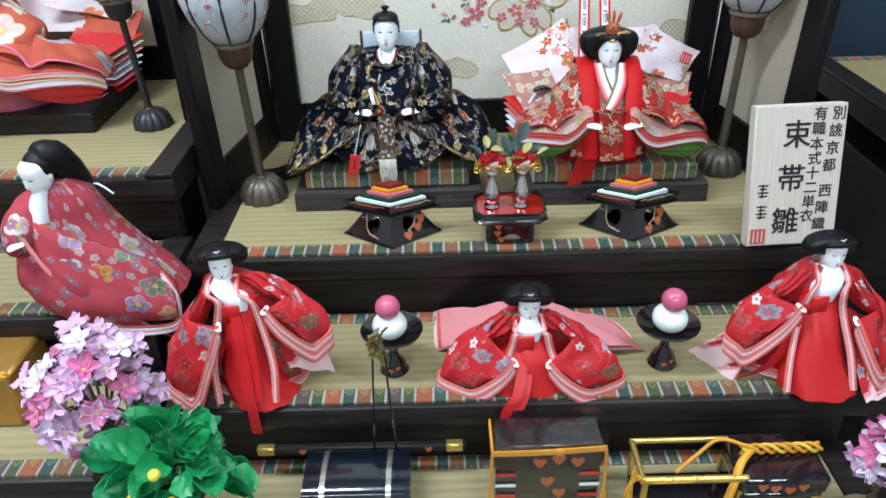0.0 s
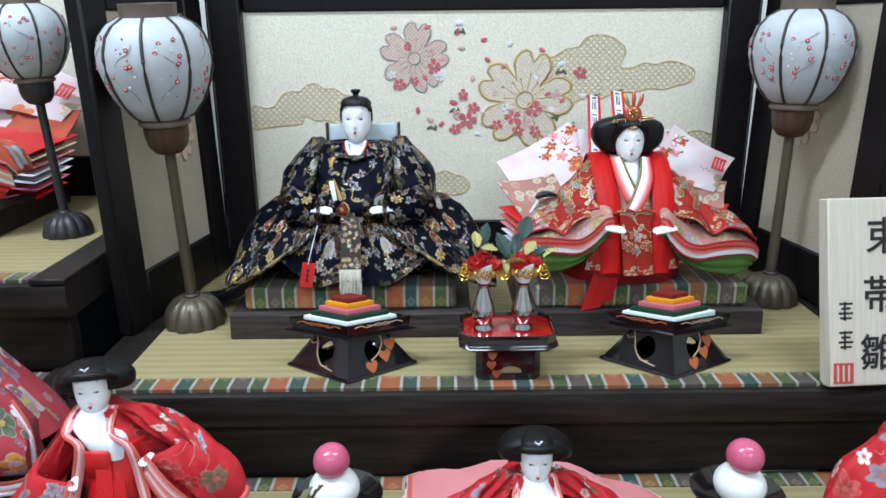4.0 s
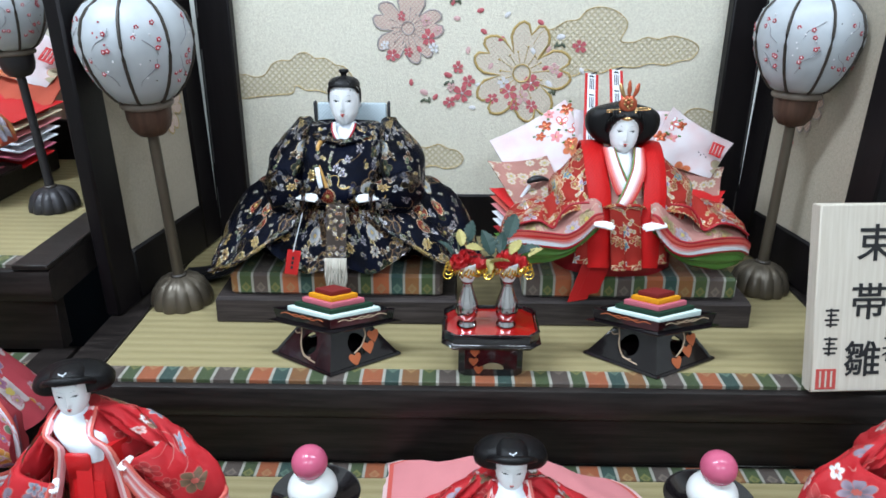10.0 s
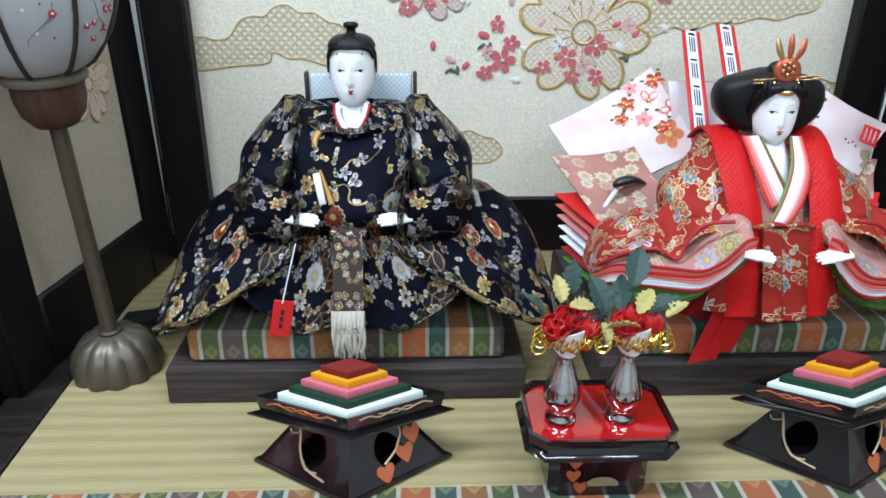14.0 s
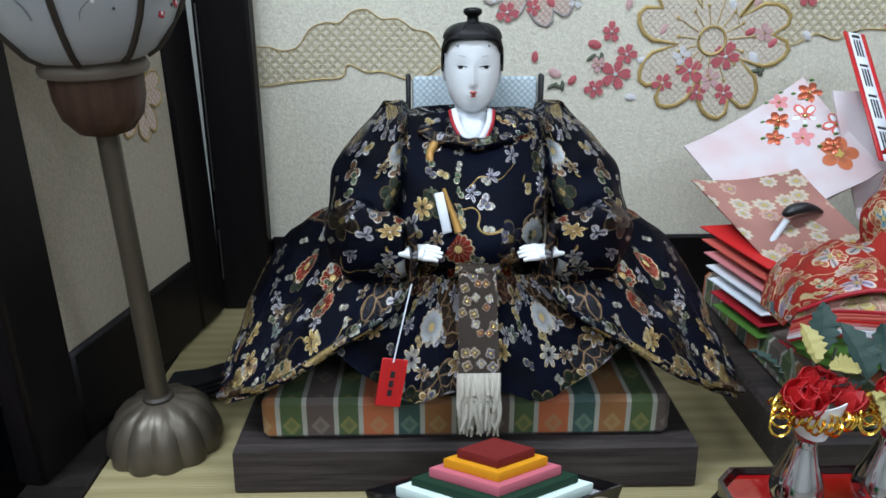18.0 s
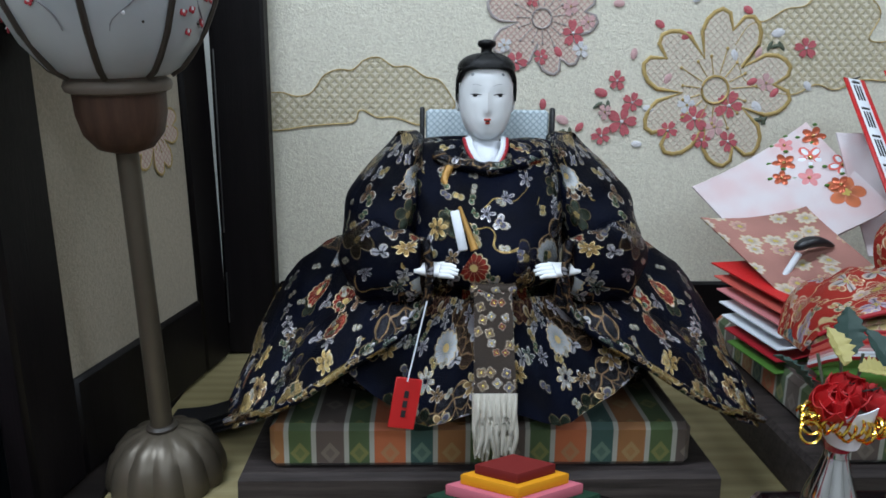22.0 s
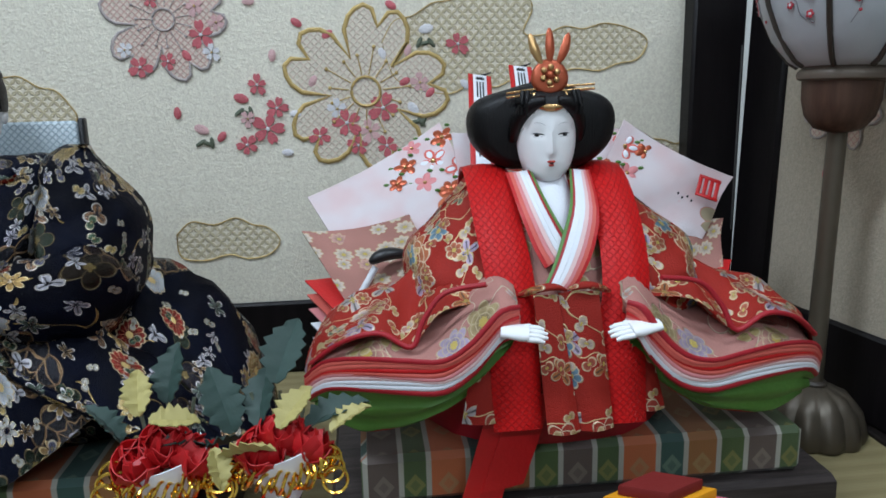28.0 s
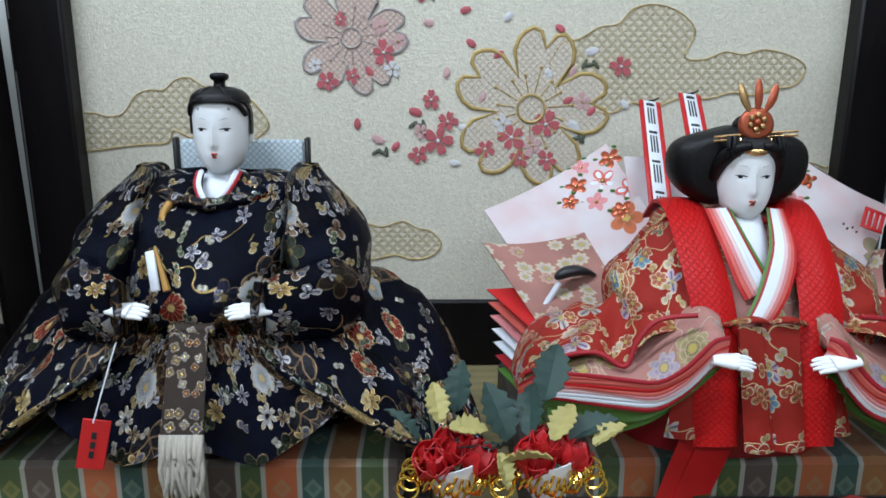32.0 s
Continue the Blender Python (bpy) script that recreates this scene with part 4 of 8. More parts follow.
part("opening", Shape().loft([[(0.002 + 0.0105 * math.cos(a) , -0.0243, 0.009 + 0.006 * max(math.sin(a), -0.15)) for a in (i * math.pi / 8 for i in range(16))], [(0.002 + 0.0105 * math.cos(a), -0.0243 - 0.0003, 0.009 + 0.006 * max(math.sin(a), -0.15)) for a in (i * math.pi / 8 for i in range(16))]]),
     plain("straw_seen_through", (0.28, 0.23, 0.13), 0.6), body, "pierced opening showing the matting")
s = Shape()
s.loft([octagon(0.0325, 0.026, 0.006, 0.0325), octagon(0.046, 0.0325, 0.0095, 0.0335), octagon(0.0475, 0.0335, 0.0095, 0.036), octagon(0.0445, 0.0315, 0.0095, 0.039), octagon(0.0455, 0.0322, 0.0095, 0.0485), octagon(0.0437, 0.0308, 0.0095, 0.0488), octagon(0.0427, 0.0298, 0.0095, 0.0448), octagon(0.02, 0.015, 0.004, 0.0448)])
part("tray", s, M_lacquer, offer, "black lacquer tray rim")
part("tray_floor", Shape().loft([octagon(0.0425, 0.0296, 0.0095, 0.0449), octagon(0.042, 0.0293, 0.0095, 0.0456)]), M_redlac, offer, "glossy red lacquer tray floor")


M_petalred = plain("red_cloth_petal", (0.45, 0.006, 0.009), 0.5, 0, 0.3, 400, 0.3)
M_leafgreen = plain("blue_green_cloth_leaf", (0.024, 0.053, 0.044), 0.6, 0, 0.3, 300, 0.3)
M_leafyellow = plain("pale_yellow_cloth_leaf", (0.39, 0.335, 0.12), 0.6, 0, 0.2, 300, 0.3)
M_redwine = plain("dark_red_plastic", (0.25, 0.01, 0.02), 0.15, 0, 0.2, 90, 0.01, coat=0.4)


def serrated_leaf(l, w, teeth=5, bend=0.25):
    """A leaf with a toothed edge along +x, folded on its rib."""
    rows = []
    n = teeth * 2
    for j in range(n + 1):
        u = j / n
        hw = w * math.sin(math.pi * min(1, u * 0.97 + 0.03)) ** 0.75 * (1.0 if j % 2 else 0.74) + 0.0002
        rows.append([(u * l, v * hw, abs(v) * hw * 0.45 - bend * l * u * u + 0.0007 * (j % 2) * abs(v) + 0.0004 * math.sin(j * 2.2 + 3 * v)) for v in (-1, -0.5, 0, 0.5, 1)])
    return Shape().sheet(rows, 0.0004)


def ruffled_flower(r, seed):
    """A full cloth blossom of cupped, overlapping petals."""
    rnd = random.Random(seed)
    s = Shape()
    for ring_i, (count, lift, size) in enumerate(((6, 0.75, 1.0), (5, 1.15, 0.92), (4, 1.5, 0.7))):
        for i in range(count):
            a = 2 * math.pi * (i + 0.5 * ring_i) / count + rnd.uniform(-0.2, 0.2)
            up, wave = lift + rnd.uniform(-0.12, 0.12), rnd.uniform(0, 6)
            rows = []
            for j in range(7):
                u = j / 6
                w = r * 0.66 * size * math.sin(math.pi * (0.12 + 0.74 * u)) ** 0.6
                rows.append([(u * r * size * math.cos(up * u) - 0.16 * r * v * v * u, v * w, u * r * size * math.sin(up * u) + 0.2 * r * v * v * u + 0.05 * r * u * math.sin(4 * v + wave)) for v in (-1, -0.66, -0.33, 0, 0.33, 0.66, 1)])
            s.at = Matrix.Rotation(a, 4, "Z")
            s.sheet(rows, 0.0004)
    s.at = Matrix.Identity(4)
    return s


def flower_vase(x, y, seed):
    rnd = random.Random(seed)
    v = thing("flower_vase", "small silver vase with red cloth flowers, green leaves and gold wire", "vase", pose(x, y, T1 + 0.0458), "flower vases")
    part("vase_body", Shape().lathe([(0.0078, 0.0075), (0.0095, 0.011), (0.0111, 0.0155), (0.0113, 0.0195), (0.0102, 0.0255), (0.0073, 0.0335), (0.0051, 0.0415), (0.0046, 0.0445), (0.005, 0.047)], 28), M_chrome, v, "polished silver vase")
    part("vase_foot", Shape().lathe([(0.0086, 0.0), (0.0098, 0.0012), (0.0094, 0.003), (0.0079, 0.0055), (0.008, 0.008)], 28), M_chrome, v, "polished silver foot")
    part("vase_neck", Shape().lathe([(0.0052, 0.0455), (0.0062, 0.049), (0.0075, 0.0515), (0.006, 0.053)], 16), M_redwine, v)
    wrap = Shape()
    rows = []
    for j in range(6):
        u = j / 5
        rows.append([((0.006 + 0.0085 * u) * math.cos(a), (0.008 + 0.0035 * u) * math.sin(a) - 0.002, 0.0495 + 0.0175 * u + 0.004 * u * math.cos(a)) for a in (math.pi * (1.02 + 0.96 * i / 16) for i in range(17))])
    wrap.sheet(rows, 0.0005)
    part("paper_wrap", wrap, M_white, v, "folded white paper wrapper")
    g = Shape()
    for k in range(3):
        pts = []
        for i in range(60):
            a = math.pi * (1.0 + i / 59)
            w = i * 0.75 + k * 2
            pts.append(((0.0165 + 0.0026 * math.cos(w)) * math.cos(a), (0.0135 + 0.003 * math.cos(w)) * math.sin(a), 0.0585 + 0.004 * math.cos(a) ** 2 + 0.0035 * math.sin(w) + 0.0012 * k))
        g.tube(pts, 0.00065, 5)
    for sx in (-1, 1):
        for q in range(3):
            c = Vector((sx * (0.0165 + 0.001 * q), -0.007 - 0.002 * q, 0.0645 - 0.003 * q))
            g.tube([c + 0.0042 * Vector((math.cos(a), 0.3 * math.sin(a), math.sin(a))) for a in (i * math.pi / 10 for i in range(21))], 0.0006, 5)
    part("gold_wire", g, M_gold, v, "coiled shiny gold wire")
    for fx, fy, fz, tilt in ((-0.0075, -0.004, 0.0635, -25), (0.0072, -0.005, 0.0635, 25), (-0.001, -0.001, 0.067, 0)):
        part("cloth_flower", ruffled_flower(0.0114, seed + int(fx * 1e4)), M_petalred, v, "ruffled red cloth flower", m=pose(fx, fy, fz, 18, tilt, seed * 40))
    G, Y = M_leafgreen, M_leafyellow
    if seed == 1:
        leaves_ = ((-0.012, 0.002, 0.07, 0.02, 140, -45, G), (0.004, 0.006, 0.082, 0.022, 75, -70, G), (0.013, -0.002, 0.064, 0.021, 40, -15, G), (0.002, -0.004, 0.07, 0.02, 20, 10, G), (-0.003, -0.004, 0.082, 0.018, 115, -62, Y), (0.001, -0.007, 0.081, 0.017, 15, -5, Y), (0.022, -0.008, 0.066, 0.021, 10, -30, Y), (0.02, -0.007, 0.07, 0.015, -70, 45, Y))
    else:
        leaves_ = ((-0.013, 0.003, 0.07, 0.027, 125, -72, G), (0.002, 0.006, 0.086, 0.028, 55, -48, G), (0.012, 0.002, 0.07, 0.026, 25, -28, G), (-0.004, 0.003, 0.072, 0.024, 85, -60, G), (0.004, -0.005, 0.074, 0.02, 50, -42, Y), (0.021, -0.004, 0.071, 0.017, 10, -45, Y))
    for lx, ly, lz, l, yaw, up, mt in leaves_:
        part("cloth_leaf", serrated_leaf(l * 0.9, l * 0.29, 6), mt, v, "serrated cloth leaf", m=pose(lx - 0.003, ly - 0.003, lz + 0.003, 0, up + rnd.uniform(-8, 8), yaw + rnd.uniform(-12, 12)) @ pose(0, 0, 0, rnd.uniform(-30, 30)))
    st = Shape()
    for lx in (-0.01, 0.0, 0.009):
        st.tube([(0, 0, 0.05), (lx * 0.7, 0.003, 0.07), (lx, 0.006, 0.085)], 0.0007, 5)
    part("stalk", st, M_gleaf, v)
    return v


flower_vase(0.1008, 0.907, 1)
flower_vase(0.1389, 0.908, 2)

# ---- wooden name board ----
BT = 14.5
board = thing("wooden_sign", "pale paulownia wood sign with black brush lettering, leaning back", "sign", pose(0.4215, 0.8655, T1 + 0.0008, -BT, 0, 3.5))
BW, BH = 0.114, 0.176
part("board", Shape().box(0, BW, 0, 0.016, 0, BH, 0.0012), M_board, board)
M_ink = plain("black_ink", (0.008, 0.008, 0.009), 0.6, 0, 0.2)
M_seal = plain("red_seal_ink", (0.45, 0.06, 0.05), 0.6, 0, 0.35, 500)


def lettering(chars, x, z, size, step, parent, material, name="lettering", drift=0.0, bold=0.018):
    """A column of characters, top down, on a face that looks to -y."""
    for ch in chars:
        if ch != " ":
            cu = bpy.data.curves.new("text", "FONT")
            cu.body, cu.size, cu.align_x, cu.align_y, cu.extrude, cu.bevel_depth = ch, size, "CENTER", "CENTER", 0.0001, size * bold
            tmp = bpy.data.objects.new("text", cu)
            scene.collection.objects.link(tmp)
            bpy.context.view_layer.update()
            me = bpy.data.meshes.new_from_object(tmp)
            bpy.data.objects.remove(tmp)
            bpy.data.curves.remove(cu)
            me.materials.clear()
            me.materials.append(material)
            ob = new(name, me)
            ob.parent = parent
            ob.matrix_basis = pose(x, -0.0004, z, 90, 0, 0)
            x += drift
        z -= step if ch != " " else step * 0.5


lettering("束帯雛", 0.0535, 0.138, 0.036, 0.0545, board, M_ink, drift=-0.0028, bold=0.011)
lettering("有職本式十二単衣", 0.0805, 0.163, 0.0175, 0.0182, board, M_ink, drift=-0.0008, bold=0.012)
lettering("別誂京都 西陣織", 0.1035, 0.163, 0.0175, 0.0213, board, M_ink, drift=-0.002, bold=0.012)
# the signature stays plain strokes
for zc in (0.071, 0.044):
    for dz, w in ((0.007, 0.013), (0.0025, 0.009), (-0.002, 0.014), (-0.0065, 0.011)):
        part("brush_bar", Shape().box(0.0165 - w / 2, 0.0165 + w / 2, -0.0006, 0.0, zc + dz - 0.001, zc + dz + 0.001, 0.0003), M_ink, board, "brush stroke")
    part("brush_bar", Shape().box(0.0145, 0.0165, -0.0007, 0.0, zc - 0.009, zc + 0.009, 0.0003), M_ink, board, "brush stroke")
for q in range(4):
    part("seal_bar", Shape().box(0.0045 + q * 0.0053, 0.0079 + q * 0.0053, -0.0005, 0.0, 0.003, 0.0225, 0.0003), M_seal, board, "red seal mark")
for q in (0.003, 0.0205):
    part("seal_bar", Shape().box(0.0045, 0.0238, -0.0006, 0.0, q, q + 0.002, 0.0003), M_seal, board, "red seal mark")

# ---- dolls ----
GOLDY, SILVERY = (0.5, 0.36, 0.13), (0.5, 0.48, 0.47)
M_black = brocade("black_floral_brocade", (0.0024, 0.0027, 0.0058), [
    dict(scale=19, petals=11, present=0.36, palette=[(0.045, 0.013, 0.009), (0.018, 0.009, 0.009), (0.03, 0.015, 0.008), (0.01, 0.01, 0.015)], size=0.46, shift=4.3, outline=(0.22, 0.135, 0.07), notch=0.16, rings=True, heart=(0.3, 0.28, 0.3)),
    dict(scale=42, petals=5, present=0.34, palette=[(0.01, 0.017, 0.01), (0.007, 0.006, 0.013), (0.004, 0.005, 0.02), (0.014, 0.009, 0.006)], size=0.46, shift=6.1, outline=(0.14, 0.1, 0.05), notch=0.45, heart=(0.17, 0.12, 0.045)),
    dict(scale=92, petals=5, present=0.2, palette=[(0.5, 0.49, 0.54), (0.34, 0.22, 0.11), (0.34, 0.33, 0.4), (0.13, 0.17, 0.14)], size=0.5, shift=1.1, heart=(0.006, 0.006, 0.012), outline=(0.58, 0.54, 0.54), notch=0.97, vein=1.0),
    dict(scale=66, petals=3, present=0.2, palette=[(0.46, 0.45, 0.5), (0.24, 0.13, 0.07), (0.4, 0.4, 0.45), (0.4, 0.28, 0.13)], size=0.46, shift=7.7, heart=(0.006, 0.006, 0.012), outline=(0.52, 0.48, 0.44), notch=0.97, vein=1.0),
    dict(scale=44, petals=13, present=0.3, palette=[(0.2, 0.012, 0.008), (0.24, 0.02, 0.011), (0.5, 0.53, 0.56), (0.34, 0.24, 0.09)], size=0.43, shift=0.83, outline=(0.62, 0.48, 0.3), notch=0.14, heart=(0.65, 0.46, 0.18)),
    dict(scale=60, petals=7, present=0.16, palette=[(0.5, 0.34, 0.12), (0.44, 0.28, 0.1), (0.5, 0.48, 0.46), (0.3, 0.19, 0.08)], size=0.42, shift=2.3, heart=(0.2, 0.1, 0.04), outline=(0.8, 0.62, 0.34), notch=0.6, split=0.25),
    dict(scale=120, petals=2, present=0.22, palette=[(0.45, 0.44, 0.4), (0.06, 0.1, 0.06), (0.5, 0.36, 0.14), (0.1, 0.1, 0.16)], size=0.47, shift=3.7, heart=(0.2, 0.16, 0.08), outline=(0.4, 0.35, 0.26), notch=0.8)],
    rough=0.36, base2=(0.003, 0.0045, 0.013), patch=26, twig=(0.5, 0.34, 0.13), metal=0.7, shade=0.35, vines=0.54, sheen=0.05)
M_sash = brocade("bronze_lozenge_sash", (0.05, 0.036, 0.028), [dict(scale=150, petals=4, present=0.9, palette=[(0.2, 0.06, 0.035), (0.32, 0.3, 0.28), (0.2, 0.14, 0.09), (0.12, 0.11, 0.13)], size=0.45, shift=0.2, outline=(0.3, 0.25, 0.2))], rough=0.35, metal=0.8)
M_uchi = brocade("red_floral_brocade", (0.34, 0.026, 0.018), [
    dict(scale=32, petals=7, present=0.45, palette=[(0.4, 0.05, 0.03), (0.44, 0.1, 0.07), (0.46, 0.13, 0.05), (0.4, 0.3, 0.46)], size=0.46, shift=0.5, outline=(0.72, 0.58, 0.4), notch=0.3, rings=True),
    dict(scale=56, petals=4, present=0.45, palette=[(0.2, 0.24, 0.14), (0.5, 0.18, 0.06), (0.5, 0.4, 0.55), (0.55, 0.48, 0.48)], size=0.46, shift=1.9, outline=(0.75, 0.62, 0.42), notch=0.95, vein=1.0),
    dict(scale=72, petals=6, present=0.34, palette=[(0.46, 0.12, 0.06), (0.62, 0.46, 0.42), (0.45, 0.36, 0.52), (0.15, 0.28, 0.38)], size=0.42, shift=5.2, outline=(0.75, 0.62, 0.42), notch=0.3),
    dict(scale=110, petals=2, present=0.5, palette=[(0.6, 0.4, 0.2), (0.5, 0.14, 0.08), (0.6, 0.48, 0.4), (0.45, 0.1, 0.06)], size=0.46, shift=2.9, outline=(0.7, 0.55, 0.34), notch=0.8)], rough=0.42, base2=(0.36, 0.022, 0.014), twig=(0.78, 0.58, 0.3), vines=0.2, metal=0.5)
M_salmon = brocade("salmon_floral_brocade", (0.56, 0.27, 0.23), [
    dict(scale=36, petals=7, present=0.62, palette=[(0.42, 0.34, 0.46), (0.5, 0.4, 0.34), (0.42, 0.32, 0.16), (0.5, 0.25, 0.2)], size=0.46, shift=0.9, outline=(0.58, 0.48, 0.3), notch=0.35, rings=True),
    dict(scale=62, petals=4, present=0.4, palette=[(0.6, 0.5, 0.45), (0.45, 0.35, 0.14)], size=0.42, shift=0.1, outline=(0.58, 0.48, 0.3), split=0.35)], rough=0.5, twig=(0.66, 0.55, 0.4), vines=0.28)
M_ladyred = brocade("bright_red_floral_silk", (0.5, 0.03, 0.037), [
    dict(scale=34, petals=6, present=0.55, palette=[(0.4, 0.014, 0.018), (0.5, 0.05, 0.05), (0.2, 0.12, 0.07), (0.28, 0.22, 0.28)], size=0.44, shift=0.5, outline=(0.55, 0.14, 0.12), heart=(0.5, 0.1, 0.08), notch=0.35),
    dict(scale=58, petals=5, present=0.24, palette=[(0.75, 0.7, 0.7), (0.7, 0.45, 0.42), (0.3, 0.32, 0.4)], size=0.45, shift=1.7, outline=(0.7, 0.4, 0.36), heart=(0.5, 0.1, 0.08), notch=0.5)], rough=0.3, base2=(0.5, 0.018, 0.024), patch=30, vines=0.6, twig=(0.66, 0.2, 0.18), shade=0.2, metal=0.15)
M_karaginu = lattice_silk("red_lattice_silk", (0.6, 0.008, 0.008), (0.43, 0.005, 0.006), 0.0034, 0.0)
M_hakama = plain("bright_red_silk", (0.5, 0.008, 0.01), 0.45, 0, 0.16, 500, 0.3)
M_porcelain = plain("white_doll_porcelain", (0.83, 0.845, 0.855), 0.38, 0, 0.02, 40, 0.01)
M_hair = plain("black_silk_hair", (0.0035, 0.0032, 0.0038), 0.42, 0, 0.4, 1400, 0.35, spec=0.28, scale=(1, 1, 0.1))
M_tassel = plain("ochre_tassel_silk", (0.42, 0.22, 0.05), 0.45, 0.2, 0.3, 900, 0.4)
M_whitesilk = plain("white_silk", (0.72, 0.75, 0.8), 0.55, 0, 0.04, 700, 0.2)
M_redtrim = plain("dark_red_trim", (0.36, 0.008, 0.018), 0.55, 0, 0.15, 700, 0.2)
M_coral = plain("coral_silk", (0.62, 0.11, 0.085), 0.5, 0, 0.1, 700, 0.2)
M_pink = plain("pink_silk", (0.64, 0.23, 0.24), 0.5, 0, 0.1, 700, 0.2)
M_palepink = plain("pale_pink_silk", (0.72, 0.5, 0.49), 0.5, 0, 0.1, 700, 0.2)
M_greensilk = plain("leaf_green_silk", (0.075, 0.19, 0.03), 0.5, 0, 0.25, 300, 0.3)
M_paleblue = lattice_silk("pale_blue_quilted_silk", (0.6, 0.68, 0.72), (0.36, 0.45, 0.5), 0.004, 0.0)
M_fringe = plain("silvery_fringe", (0.6, 0.56, 0.48), 0.35, 0.3, 0.35, 1200, 0.6, scale=(1, 1, 0.06))
M_lip = plain("vermilion_paint", (0.5, 0.06, 0.04), 0.5, 0, 0.1)
M_crown = plain("gilt_ornament", (0.55, 0.34, 0.15), 0.28, 0.9, 0.3, 300, 0.1)
M_orange = plain("copper_red_ornament", (0.42, 0.09, 0.04), 0.3, 0.5, 0.45, 160, 0.2)
M_train = brocade("pale_pink_painted_silk", (0.74, 0.56, 0.57), [dict(scale=24, petals=5, present=0.2, palette=[(0.6, 0.16, 0.06), (0.72, 0.55, 0.5), (0.45, 0.38, 0.25), (0.7, 0.6, 0.58)], size=0.46, shift=2.0, outline=(0.6, 0.25, 0.18), notch=0.4)], rough=0.6, base2=(0.74, 0.68, 0.7), patch=22, shade=0.2)
M_undertrain = brocade("pink_chrysanthemum_silk", (0.5, 0.24, 0.2), [dict(scale=64, petals=8, present=0.85, palette=[(0.68, 0.58, 0.5), (0.6, 0.34, 0.3), (0.66, 0.56, 0.46), (0.5, 0.22, 0.18)], size=0.48, shift=1.0, outline=(0.65, 0.5, 0.3))], rough=0.55)
M_smudge = plain("soft_grey_paint", (0.3, 0.32, 0.34), 0.5, 0, 0.1)
M_darkeye = plain("black_paint", (0.01, 0.01, 0.012), 0.4, 0, 0.1)

# height, half width, front and back depth of a doll's head
FACE = [(-0.53, 0.24, 0.62, 0.0), (-0.5, 0.46, 0.75, 0.1), (-0.43, 0.68, 0.86, 0.25), (-0.3, 0.86, 0.93, 0.5), (-0.18, 0.945, 0.945, 0.7), (-0.05, 0.985, 0.955, 0.88), (0.1, 1.0, 0.96, 1.0), (0.25, 0.985, 0.96, 1.0), (0.37, 0.9, 0.88, 0.95), (0.45, 0.72, 0.7, 0.8), (0.5, 0.4, 0.4, 0.5)]


def face_at(z):
    """Half width, front and back depth at a height."""
    for p, q in zip(FACE, FACE[1:]):
        if p[0] <= z <= q[0]:
            t = (z - p[0]) / (q[0] - p[0])
            return tuple(lerp(p[i], q[i], t) for i in (1, 2, 3))
    return FACE[-1][1:]


def nose_out(u, z):
    """How far the nose stands out at the side place u."""
    if not -0.25 < z < 0.16:
        return 0.0
    if z < -0.17:
        high, wide = (z + 0.25) / 0.08, 0.2
    else:
        high, wide = 1 - (z + 0.17) / 0.33 * 0.8, lerp(0.2, 0.12, (z + 0.17) / 0.33)
    return 0.2 * high * max(0.0, 1 - abs(u) / wide) ** 1.3


